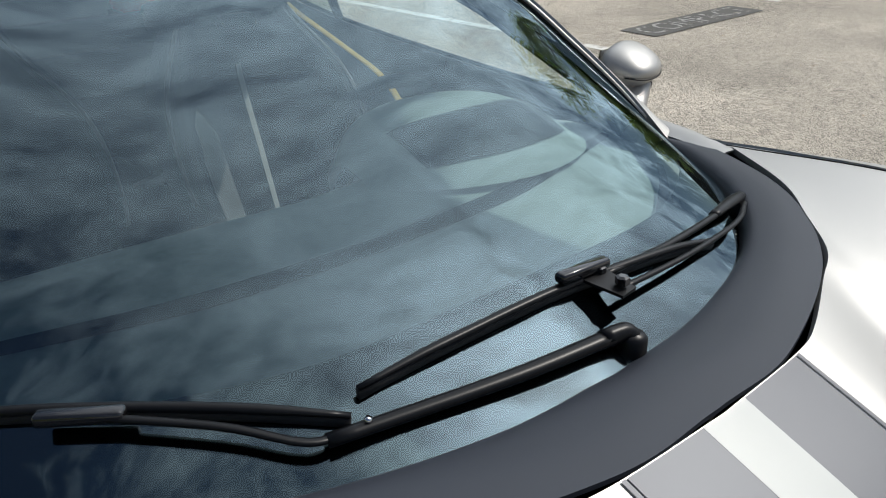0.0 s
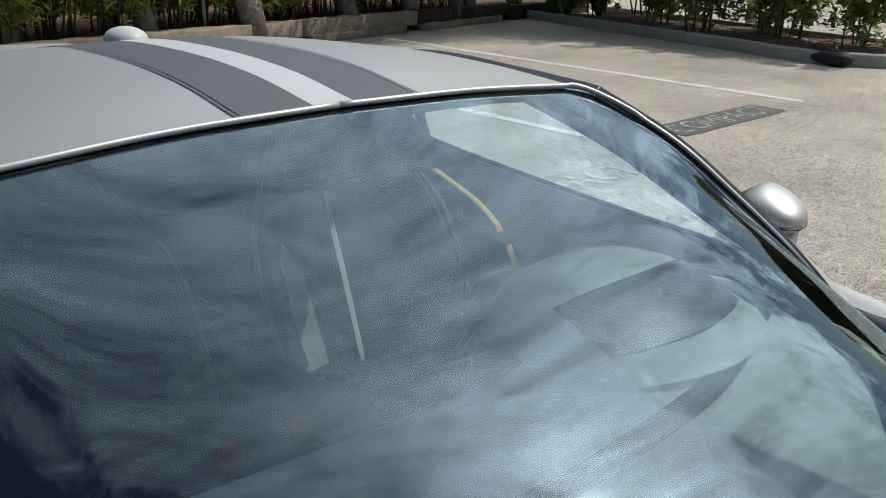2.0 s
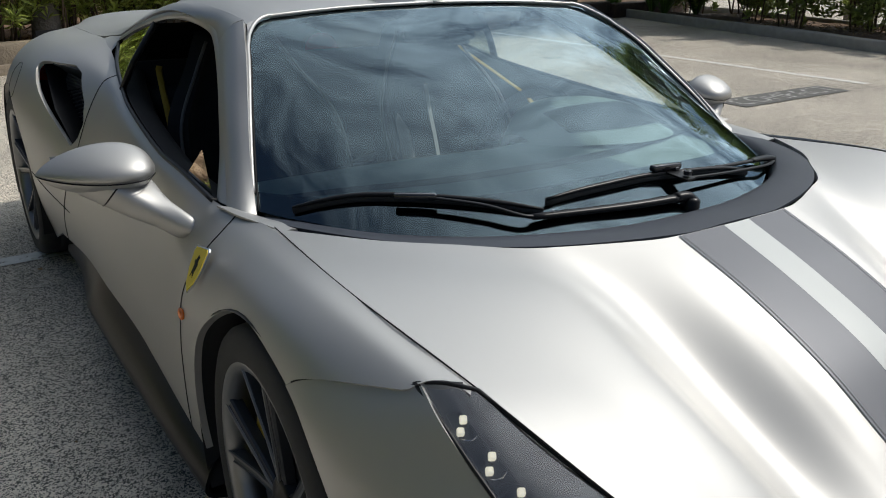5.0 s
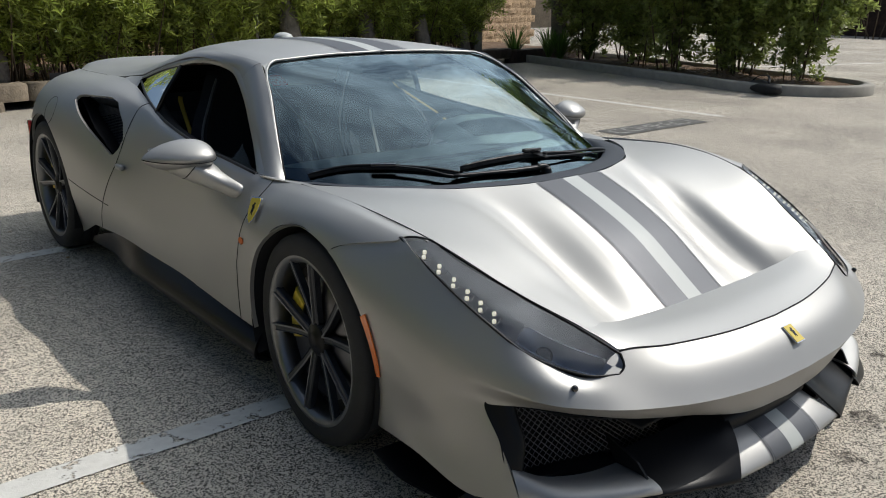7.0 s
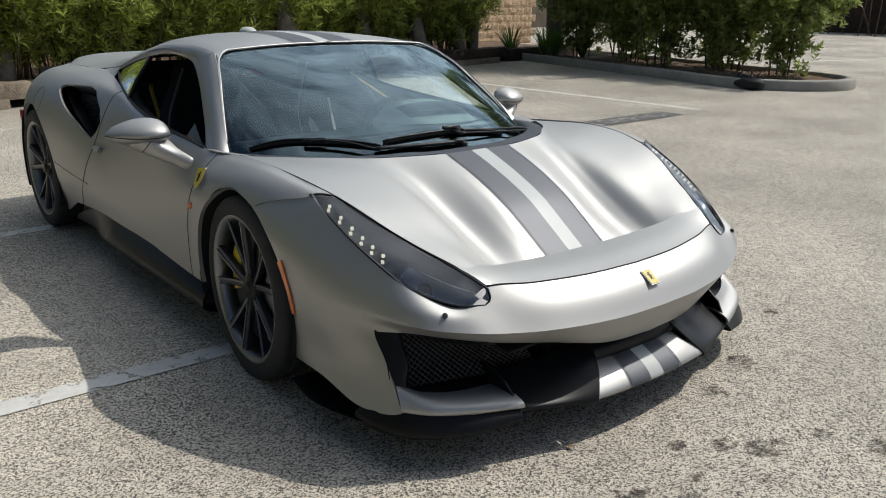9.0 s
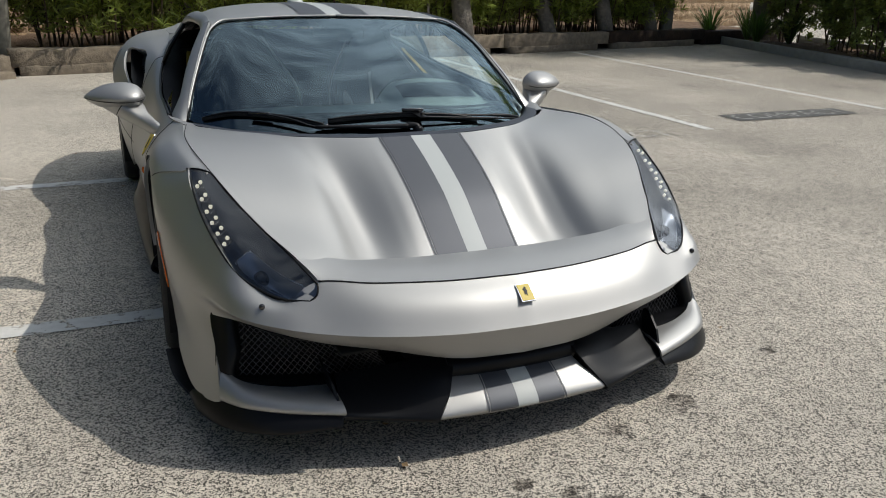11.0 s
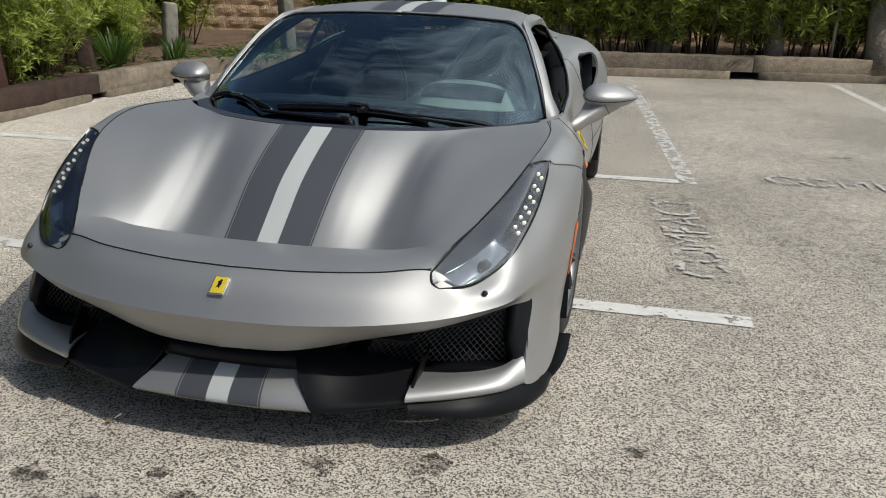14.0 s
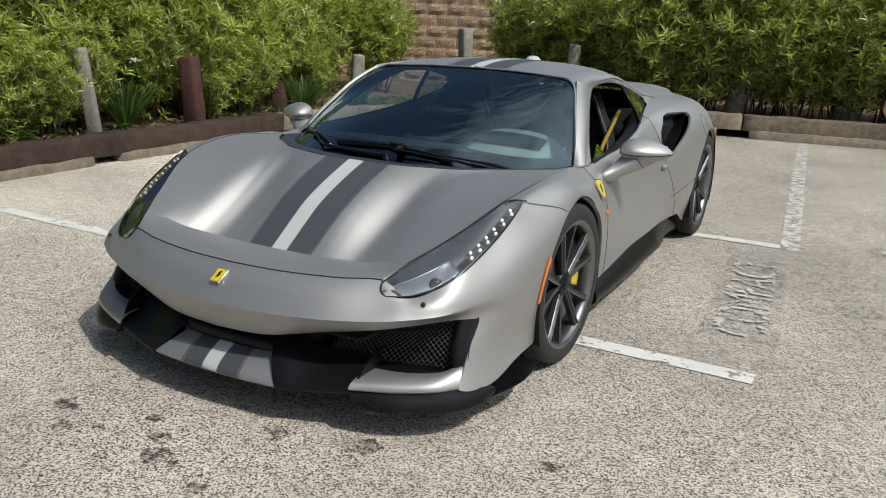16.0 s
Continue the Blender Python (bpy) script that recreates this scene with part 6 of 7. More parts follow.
# side windows: seals, the quarter pane and the lowered door glass
SEAL_TOP = FRAME_IN
SEAL_LOW = [(0.787, 0.57, 0.736), (0.784, 0.8, 0.75), (0.78, 1.0, 0.758), (0.745, 1.4, 0.793), (0.712, 1.62, 0.825), (0.675, 1.82, 0.868), (0.618, 2.02, 0.910)]
for s in (1, -1):
    side = doors[s]
    ring = curve_pts(SEAL_TOP, 50) + curve_pts(SEAL_LOW, 40)[::-1]
    part("window_seal", tube([(s * p[0], p[1], p[2]) for p in ring], 0.006, 8, closed=True), BLACK_SATIN, car, "black window seal")
    low = curve_pts(SEAL_LOW, 40)
    part("inner_sill", sheet([[(p[0] - 0.01, p[1], p[2] - 0.003), (p[0] - 0.05, p[1], p[2] - 0.015), (p[0] - 0.085, p[1], p[2] - 0.05), (p[0] - 0.09, p[1], p[2] - 0.30)] for p in low], mirror=s < 0, flip=True), SEAT, side, "dark door lining")
    top, bot = curve_pts(SEAL_TOP, 60), curve_pts(SEAL_LOW, 60)
    t0 = [p for p in top if p[1] > 1.55 and p[2] < 1.02]
    rows = []
    for k, q in enumerate(np.linspace(0, 1, 12)):
        y = 1.60 + 0.36 * q
        hi = min(top, key=lambda p: abs(p[1] - y) + (9 if p[1] < 1.2 else 0))
        lo = min(bot, key=lambda p: abs(p[1] - y))
        rows.append([tuple(np.array(lo) * (1 - v) + np.array(hi) * v) for v in np.linspace(0, 1, 6)])
    part("quarter_window", sheet(rows, mirror=s < 0, flip=True), SIDE_GLASS, car, "small fixed quarter window")
    part("window_divider", tube([(s * 0.716, 1.60, 0.815), (s * 0.675, 1.585, 0.90), (s * 0.601, 1.565, 1.012)], 0.016, 8, flat=0.6), BLACK_SATIN, car)
    # sliver of door glass standing in the front corner
    part("door_glass", sheet([[(0.777, 0.60, 0.735), (0.750, 0.72, 0.806)], [(0.778, 0.77, 0.747), (0.752, 0.726, 0.808)]], mirror=s < 0, flip=True), SIDE_GLASS, side, smooth=False)
    sail = Patch(
        [(0.596, 2.0, 0.934), (0.618, 2.02, 0.911), (0.652, 1.99, 0.886)],
        [(0.592, 2.08, 0.927), (0.616, 2.09, 0.912), (0.644, 2.09, 0.898)],
        [(0.600, 2.22, 0.915), (0.616, 2.22, 0.910), (0.635, 2.22, 0.904)],
    )
    part("sail_panel", sheet(sail.grid(16, 8), mirror=s < 0, flip=True), PAINT, car)

# cabin
cabin = empty("cabin")
cabin.parent = car
DASHTOP = Patch(
    [(0, 0.03, 0.690), (0, 0.30, 0.715), (0, 0.50, 0.735), (0, 0.625, 0.735), (0, 0.69, 0.70), (0, 0.72, 0.52)],
    [(0.28, 0.08, 0.690), (0.28, 0.32, 0.715), (0.28, 0.52, 0.735), (0.28, 0.65, 0.732), (0.28, 0.715, 0.70), (0.28, 0.74, 0.52)],
    [(0.52, 0.24, 0.690), (0.52, 0.42, 0.712), (0.52, 0.57, 0.730), (0.52, 0.68, 0.725), (0.52, 0.75, 0.69), (0.52, 0.79, 0.52)],
    [(0.70, 0.42, 0.695), (0.70, 0.52, 0.705), (0.70, 0.62, 0.715), (0.70, 0.72, 0.71), (0.70, 0.78, 0.68), (0.70, 0.80, 0.52)],
)
part("dashboard", sheet(DASHTOP.grid(50, 40), both=True), DASH, cabin, "fabric dashboard top, coloured pale grey-green for the sun on it")
part("defroster_slot", sheet(DASHTOP.grid(40, 3, a1=2.7, b0=0.35, b1=0.48, lift=0.002), both=True), BLACK_SATIN, cabin)
part("dash_groove", sheet(DASHTOP.grid(40, 3, a1=2.9, b0=1.55, b1=1.75, lift=0.002), both=True), BLACK_SATIN, cabin)
hump = Patch(
    [(0.10, 0.60, 0.735), (0.12, 0.70, 0.745), (0.13, 0.78, 0.72), (0.14, 0.80, 0.66)],
    [(0.20, 0.50, 0.745), (0.20, 0.66, 0.80), (0.21, 0.80, 0.795), (0.21, 0.83, 0.70)],
    [(0.36, 0.46, 0.742), (0.36, 0.64, 0.812), (0.36, 0.81, 0.81), (0.36, 0.84, 0.70)],
    [(0.52, 0.50, 0.735), (0.52, 0.66, 0.795), (0.52, 0.80, 0.785), (0.52, 0.83, 0.70)],
    [(0.63, 0.60, 0.725), (0.62, 0.70, 0.735), (0.61, 0.78, 0.71), (0.61, 0.80, 0.66)],
)
part("instrument_binnacle", sheet(hump.grid(40, 24)), DASH, cabin, "domed instrument binnacle")
part("binnacle_pad", sheet(hump.grid(24, 8, a0=0.9, a1=3.1, b0=0.35, b1=1.1, lift=0.003)), BLACK_SATIN, cabin)
# steering wheel
sw = empty("steering_wheel")
sw.parent = cabin
sw.matrix_basis = pose(0.385, 0.99, 0.660, 112, 0, 0)
ring = [(0.175 * math.cos(a), 0.165 * math.sin(a), 0.0) for a in np.linspace(0, 2 * math.pi, 49)[:-1]]
part("wheel_rim", tube(ring, 0.0155, 10, closed=True), SEAT, sw, "dark leather steering wheel rim")
part("wheel_boss", block(-0.06, 0.06, -0.055, 0.05, -0.03, 0.012, bevel=0.02), BLACK_SATIN, sw)
for x0, y0, x1, y1 in ((-0.05, 0, -0.165, 0.01), (0.05, 0, 0.165, 0.01), (-0.02, -0.04, -0.05, -0.155), (0.02, -0.04, 0.05, -0.155)):
    part("wheel_spoke", tube([(x0, y0, 0), (x1, y1, 0)], 0.013, 8, flat=0.5), CARBON, sw)
# seats
for s in (1, -1):
    seat = empty("bucket_seat")
    seat.parent = cabin
    seat.matrix_basis = pose(s * 0.345, 0, 0)
    tagged(seat, "dark leather bucket seat with pale piping")
    back = Patch(
        [(-0.25, 1.33, 0.42), (-0.27, 1.37, 0.56), (-0.255, 1.45, 0.72), (-0.17, 1.54, 0.86), (-0.11, 1.58, 0.96)],
        [(-0.17, 1.40, 0.40), (-0.19, 1.45, 0.56), (-0.18, 1.52, 0.72), (-0.12, 1.57, 0.87), (-0.08, 1.60, 0.985)],
        [(0.0, 1.43, 0.39), (0.0, 1.49, 0.56), (0.0, 1.55, 0.72), (0.0, 1.58, 0.87), (0.0, 1.60, 0.995)],
        [(0.17, 1.40, 0.40), (0.19, 1.45, 0.56), (0.18, 1.52, 0.72), (0.12, 1.57, 0.87), (0.08, 1.60, 0.985)],
        [(0.25, 1.33, 0.42), (0.27, 1.37, 0.56), (0.255, 1.45, 0.72), (0.17, 1.54, 0.86), (0.11, 1.58, 0.96)],
    )
    thick(part("backrest", sheet(back.grid(28, 30)), SEAT, seat), 0.07, 0.0)
    for a in (0.0, 4.0):
        part("piping", tube([back(a, b) + np.array((0, -0.036, 0)) for b in np.linspace(0.3, 3.9, 24)], 0.005, 6), PIPING, seat)
    cush = Patch(
        [(-0.25, 0.98, 0.40), (-0.25, 1.15, 0.40), (-0.25, 1.38, 0.41)],
        [(-0.16, 0.95, 0.36), (-0.16, 1.15, 0.34), (-0.16, 1.42, 0.33)],
        [(0.0, 0.94, 0.36), (0.0, 1.15, 0.335), (0.0, 1.44, 0.32)],
        [(0.16, 0.95, 0.36), (0.16, 1.15, 0.34), (0.16, 1.42, 0.33)],
        [(0.25, 0.98, 0.40), (0.25, 1.15, 0.40), (0.25, 1.38, 0.41)],
    )
    thick(part("seat_cushion", sheet(cush.grid(20, 16)), SEAT, seat), 0.12)
    drop = 0.0 if s > 0 else 0.05
    belt = [(0.235 * s, 1.66, 0.87), (0.24 * s, 1.60 + drop, 0.845), (0.26 * s, 1.42 + 2 * drop, 0.78 - drop), (0.275 * s, 1.26 + 3 * drop, 0.715 - 2 * drop), (0.275 * s, 1.16 + 3 * drop, 0.61 - drop), (0.27 * s, 1.13 + 2 * drop, 0.45)]
    part("seat_belt", tube(curve_pts(belt, 24), 0.011, 6, flat=0.18), BELT, seat, "yellow seat belt webbing")
    x = -0.40 if s > 0 else 0.151
    part("belt_buckle", block(x - 0.016, x + 0.016, 1.00, 1.025, 0.495, 0.55, bevel=0.004), RED_LENS, seat, "red belt buckle")
    part("buckle_stalk", tube([(x, 1.02, 0.40), (x, 1.015, 0.50)], 0.012, 8), SEAT, seat)
    if s > 0:
        part("seat_stripe", sheet([[back(a, b) + np.array((0, -0.040, 0)) for b in np.linspace(-0.15, 2.25, 14)] for a in (1.965 - 0.04, 1.965, 1.965 + 0.04)]), PIPING_PALE, seat, "pale centre stripe")
        part("bolster_panel", sheet([[back(a, b) + np.array((0, -0.041, 0)) for b in np.linspace(0.0, 1.75 - 2.0 * abs(a - 1.2), 10)] for a in np.linspace(0.95, 1.42, 7)]), GREY_FABRIC, seat, "grey side bolster")
part("centre_tunnel", block(-0.10, 0.10, 0.76, 1.80, 0.30, 0.50, bevel=0.03), SEAT, cabin)
part("tunnel_trim", block(-0.035, 0.085, 0.86, 1.16, 0.498, 0.512, bevel=0.006), GREY_FABRIC, cabin, "grey leather tunnel trim")
part("bulkhead_trim", prism([(0.0, 1.51, 0.485), (0.11, 1.51, 0.50), (0.115, 1.51, 0.53), (0.02, 1.51, 0.505)], (0, 1, 0), 0.02), PIPING, cabin, smooth=False)
part("rear_shelf", block(-0.60, 0.60, 1.66, 1.88, 0.70, 0.78, bevel=0.03), SEAT, cabin)
part("headliner", sheet(ROOF.grid(24, 24, a1=3.9, b0=0.05, lift=-0.03), both=True), HEADLINER, cabin)
for s in (1, -1):
    part("sun_visor", block(*sorted((s * 0.12, s * 0.48)), 0.965, 1.10, 1.052, 1.062, bevel=0.004), HEADLINER, cabin)
    part("visor_label", block(*sorted((s * 0.24, s * 0.40)), 0.962, 0.964, 1.052, 1.066), PIPING, cabin, "pale label on the visor")
part("interior_mirror", block(-0.12, 0.12, 0.90, 0.925, 0.985, 1.035, bevel=0.012), BLACK_GLOSS, cabin)

# antenna
bm = bmesh.new()
bmesh.ops.create_uvsphere(bm, u_segments=20, v_segments=10, radius=0.05)
bmesh.ops.scale(bm, verts=bm.verts, vec=(0.9, 1.1, 0.55))
bmesh.ops.translate(bm, verts=bm.verts, vec=(0, 1.76, 1.105))
part("roof_antenna", bm, STRIPE_WHITE, car, "small white roof antenna dome")
part("engine_cover", sheet(TAIL.grid(10, 8, a0=0.35, a1=1.15, b0=0.12, b1=0.62, lift=0.010), both=True), RED_LENS, car, "red engine cover behind the roof")
# spoiler, tail lamps
for s in (1, -1):
    part("tail_lamp", lathe([(0, 0.0), (0.012, 0.05), (0.0, 0.085), (-0.03, 0.09)], 24, at=(0, 0, 0)), RED_LENS, car).matrix_basis = pose(s * 0.70, 3.17, 0.70, 0, 0, 65 if s > 0 else 115)
    part("rear_reflector", block(*sorted((s * 0.885, s * 0.908)), 2.985, 3.03, 0.46, 0.63, bevel=0.005), RED_LENS, car, "red rear side marker")
    part("fuel_flap" if s < 0 else "quarter_disc", tube([SIDE(side_a(2.50 + 0.075 * math.cos(t)), 2.55 + 0.55 * math.sin(t)) for t in np.linspace(0, 6.283, 33)[:-1]] if s > 0 else [(-p[0], p[1], p[2]) for p in [SIDE(side_a(2.50 + 0.075 * math.cos(t)), 2.55 + 0.55 * math.sin(t)) for t in np.linspace(0, 6.283, 33)[:-1]]], 0.0013, 5, closed=True), BLACKOUT, car)

# ---- wipers ----
def bar(pts, half_w, half_h, name, parent, material=BLACK_SATIN, label=""):
    """A flat bar along points with rounded edges, lying on the glass."""
    pts = curve_pts(pts, 24)
    return part(name, tube(pts, [half_w * (0.55 + 0.45 * min(1, 6 * min(k, 23 - k) / 23)) for k in range(24)], 10, flat=half_h / half_w), material, parent, label)


def wiper(pivot, arm, blade0, blade1, clip):
    root = empty("windscreen_wiper")
    root.parent = car
    tagged(root, "black windscreen wiper resting on the glass")
    part("pivot_cap", lathe([(-0.03, 0.018), (0.008, 0.018), (0.014, 0.013), (0.016, 0)], 20, axis="z", at=pivot), BLACK_SATIN, root)
    n = 9
    line = [glass_at(blade0[0] + (blade1[0] - blade0[0]) * k / (n - 1), blade0[1] + (blade1[1] - blade0[1]) * k / (n - 1), 0.013) for k in range(n)]
    bl = bar(line, 0.0068, 0.0050, "wiper_blade", root)
    part("blade_rubber", tube([tuple(np.array(p) - (0, 0, 0.007)) for p in curve_pts(line, 20)], 0.004, 5, flat=2.0), RUBBER, bl)
    c = Vector(glass_at(*clip, 0.024))
    d = (Vector(line[-1]) - Vector(line[0])).normalized()
    bm = block(-0.042, 0.042, -0.0085, 0.0085, -0.007, 0.007, bevel=0.004)
    bmesh.ops.transform(bm, verts=bm.verts, matrix=Matrix.Translation(c) @ d.to_track_quat("X", "Z").to_matrix().to_4x4())
    part("blade_clip", bm, BLACK_GLOSS, root)
    return root


w1 = wiper((0.050, 0.026, 0.733), None, (-0.672, 0.412), (-0.287, 0.108), (-0.487, 0.252))
part("wiper_arm", tube(curve_pts([(0.022, 0.036, 0.748), (-0.12, 0.055, 0.748), (-0.322, 0.094, 0.750)], 16), [0.0120 - 0.003 * k / 15 for k in range(16)], 10, flat=0.7), BLACK_SATIN, w1)
part("wiper_arm_tip", tube(curve_pts([(-0.31, 0.092, 0.750), (-0.345, 0.102, 0.756), (-0.40, 0.155, 0.772), glass_at(-0.488, 0.252, 0.026)], 14), 0.0058, 8, flat=0.6), BLACK_SATIN, w1)
part("pivot_elbow", tube(curve_pts([(0.050, 0.026, 0.740), (0.043, 0.032, 0.748), (0.012, 0.038, 0.748)], 8), 0.0118, 10), BLACK_SATIN, w1)
part("arm_screw", lathe([(0, 0.004), (0.003, 0.004), (0.004, 0)], 10, axis="z", at=(-0.28, 0.086, 0.757)), CHROME, w1)
w2 = wiper((0.535, 0.182, 0.712), None, (-0.266, 0.126), (0.326, 0.108), (0.058, 0.122))
for dy, dz, r in ((0.0, 0.0, 0.0062), (-0.030, -0.006, 0.0048)):
    part("wiper_arm", tube(curve_pts([(0.530, 0.182 + dy * 0.4, 0.735 + dz), (0.42, 0.150 + dy, 0.750 + dz), (0.25, 0.118 + dy, 0.765 + dz), (0.085, 0.104 + dy, 0.778 + dz)], 20), r, 8, flat=0.7), BLACK_SATIN, w2)
part("arm_cover", tube(curve_pts([(0.552, 0.190, 0.731), (0.48, 0.168, 0.744), (0.40, 0.147, 0.752)], 12), [0.008, 0.0095, 0.0105, 0.011, 0.011, 0.011, 0.0105, 0.010, 0.0095, 0.009, 0.0085, 0.008], 10, flat=0.7), BLACK_SATIN, w2)
link = prism([(0.045, 0.128, 0.784), (0.095, 0.123, 0.782), (0.100, 0.062, 0.770), (0.070, 0.058, 0.770)], (0, 0, 1), 0.004)
part("link_plate", link, BLACK_SATIN, w2, smooth=False)
for x, y in ((0.085, 0.108), (0.085, 0.072)):
    part("link_nut", lathe([(0, 0.009), (0.009, 0.009), (0.011, 0.005), (0.011, 0)], 6, axis="z", at=(x, y, 0.780)), BLACK_GLOSS, w2, smooth=False)


# ---- posts, trunks, trees, plants, bag ----
def trunk(name, x, y, z, h, r, lean=(0, 0), material=BARK, label="", category="tree trunk", seed=0):
    q = random.Random(seed)
    pts = [(x + lean[0] * t + 0.03 * math.sin(5 * t + seed), y + lean[1] * t + 0.02 * math.cos(4 * t + seed), z - 0.05 + h * t) for t in np.linspace(0, 1, 9)]
    bm = tube(pts, [r * (1.15 - 0.3 * k / 8) * q.uniform(0.94, 1.06) for k in range(9)], 12)
    for v in bm.verts:
        v.co += 0.012 * noise.noise_vector(v.co * 9)
    return bm


def crown(name, seed, rad, n, leaf_len, leaf_w, material, parent, at, flat=0.7, clumps=26):
    """Leaves in clumps round an uneven crown."""
    r = random.Random(seed)
    v, f = [], []
    centres = []
    for _ in range(clumps):
        d = Vector((r.gauss(0, 1), r.gauss(0, 1), r.gauss(0, 0.8))).normalized() * rad * r.uniform(0.35, 1.0)
        centres.append(Vector(at) + Vector((d.x, d.y, d.z * flat)))
    for k in range(n):
        c = centres[k % clumps]
        p = c + Vector((r.gauss(0, 0.17), r.gauss(0, 0.17), r.gauss(0, 0.14))) * rad * 0.8
        b = r.uniform(0, 6.28)
        leaf_quad(v, f, p, Vector((math.cos(b), math.sin(b), r.uniform(-0.7, 0.6))).normalized(), Vector((r.uniform(-0.6, 0.6), r.uniform(-0.6, 0.6), 1)), leaf_len * r.uniform(0.7, 1.3), leaf_w * r.uniform(0.8, 1.3))
    me = bpy.data.meshes.new("crown")
    me.from_pydata([tuple(p) for p in v], [], f)
    return part("crown", me, material, parent, smooth=False), centres


# tall leaning trunks rising through the back hedge
for k, (x, y, r, lx) in enumerate(((0.15, 8.95, 0.13, 0.12), (1.5, 9.3, 0.15, 0.3), (3.07, 9.45, 0.11, -0.1), (4.4, 9.35, 0.14, 0.05), (6.3, 9.95, 0.13, -0.35), (7.6, 10.15, 0.12, -0.25), (8.75, 10.4, 0.11, -0.3))):
    tree = tagged(empty("leaning_tree"), "tree with a leaning pale grey trunk rising through the hedge", "tree", "trees in the hedge")
    part("trunk", trunk("t", x, y - 0.05, 0.2, 2.7, r, (lx, 0.75), seed=k), BARK, tree)
    crown("crown", 70 + k, 0.9, 420, 0.15, 0.035, LEAF_DARK, tree, (x + lx, y + 0.8, 3.3), 0.6)
tagged(part("pole", tube([(3.85, 9.5, 0.15), (3.86, 9.5, 1.6)], 0.022, 8), CONCRETE), "thin pale metal pole standing in the hedge", "pole")


def post(x, y, z, h, w, material, lean, label, seed):
    bm = block(-w / 2, w / 2, -w / 2, w / 2, 0, h, bevel=w * 0.18, seg=2)
    bmesh.ops.subdivide_edges(bm, edges=bm.edges[:], cuts=2)
    for v in bm.verts:
        v.co += 0.010 * noise.noise_vector(v.co * 11 + Vector((seed * 3, 0, 0)))
    ob = tagged(part("wooden_post", bm, material), label, "post")
    ob.matrix_basis = pose(x, y, z - 0.05, lean[0], lean[1], 12 * seed)
    return ob


post(-4.10, 3.20, 0.17, 0.74, 0.175, POST_RED, (2, -4), "square red-brown timber post behind the kerb", 1)
post(-4.32, 4.80, 0.17, 0.42, 0.16, TIMBER_DARK, (-8, -8), "short dark stump leaning behind the kerb", 2)
post(-4.22, 2.10, 0.15, 0.85, 0.11, POST_GREY, (6, -5), "weathered grey post leaning in the bushes", 3)
post(-4.12, 6.05, 0.17, 0.72, 0.15, POST_GREY, (2, 3), "weathered grey-green post in the corner bed", 4)
post(-3.25, 7.55, 0.17, 1.1, 0.16, POST_GREY, (0, -3), "weathered grey post in the corner bed", 5)
post(-2.0, 8.25, 0.17, 0.95, 0.14, POST_GREY, (3, 2), "weathered grey post behind the timber kerb", 7)
post(9.35, 10.75, 0.15, 0.95, 0.2, POST_GREY, (1, 2), "weathered post behind the far timber kerb", 6)

palm = tagged(empty("palm_stump"), "dead palm trunk with ragged pale leaf bases", "palm", )
part("trunk", trunk("p", -4.45, 1.05, 0.15, 1.3, 0.16, (0.0, 0.0), seed=3), BARK, palm)
rp = random.Random(8)
for k in range(22):
    a, z = rp.uniform(0, 6.28), rp.uniform(0.3, 1.4)
    d = Vector((math.cos(a), math.sin(a), 0))
    c = Vector((-4.45, 1.05, z)) + d * 0.15
    side = Vector((-d.y, d.x, 0)) * 0.06
    part("leaf_base", prism([c - side, c + side, c + side * 0.6 + d * 0.10 + Vector((0, 0, 0.2)), c - side * 0.6 + d * 0.10 + Vector((0, 0, 0.2))], d, 0.015), TIMBER, palm, smooth=False)


def strap_plant(x, y, z, n, length, seed, flowers=0):
    """A tuft of arching strap leaves, some with white flower heads on stalks."""
    r = random.Random(seed)
    root = tagged(empty("strap_plant", (x, y, z)), "tuft of arching green strap leaves" + (" with white flowers" if flowers else ""), "plant")
    v, f = [], []
    for k in range(n):
        a, reach, up = r.uniform(0, 6.28), length * r.uniform(0.25, 0.75), length * r.uniform(0.55, 1.0)
        d = Vector((math.cos(a), math.sin(a), 0))
        s = Vector((-d.y, d.x, 0)) * 0.013
        prev = None
        for j in range(6):
            t = j / 5
            p = d * (0.03 + reach * t) + Vector((0, 0, up * (1.7 * t - 0.85 * t * t)))
            w = s * (1 - 0.8 * t)
            i = len(v)
            v += [p - w, p + w]
            if prev is not None:
                f.append((prev, prev + 1, i + 1, i))
            prev = i
    me = bpy.data.meshes.new("leaves")
    me.from_pydata([tuple(p) for p in v], [], f)
    part("leaf_tuft", me, LEAF_GRASS, root, smooth=False)
    for k in range(flowers):
        a = r.uniform(0, 6.28)
        top = Vector((0.22 * math.cos(a), 0.30 * math.sin(a), length * r.uniform(0.9, 1.25)))
        fl = part("flower_stalk", tube([(0, 0, 0), tuple(top * 0.5 + Vector((0, 0, 0.1))), tuple(top)], 0.004, 5), LEAF_GRASS, root)
        pv, pf = [], []
        for j in range(14):
            b = r.uniform(0, 6.28)
            leaf_quad(pv, pf, top, Vector((math.cos(b), math.sin(b), r.uniform(-0.4, 0.7))).normalized(), Vector((0, 0, 1)), 0.055, 0.022)
        pm = bpy.data.meshes.new("flower")
        pm.from_pydata([tuple(p) for p in pv], [], pf)
        part("flower_head", pm, PETAL, fl, "white starry flower head", smooth=False)
    return root


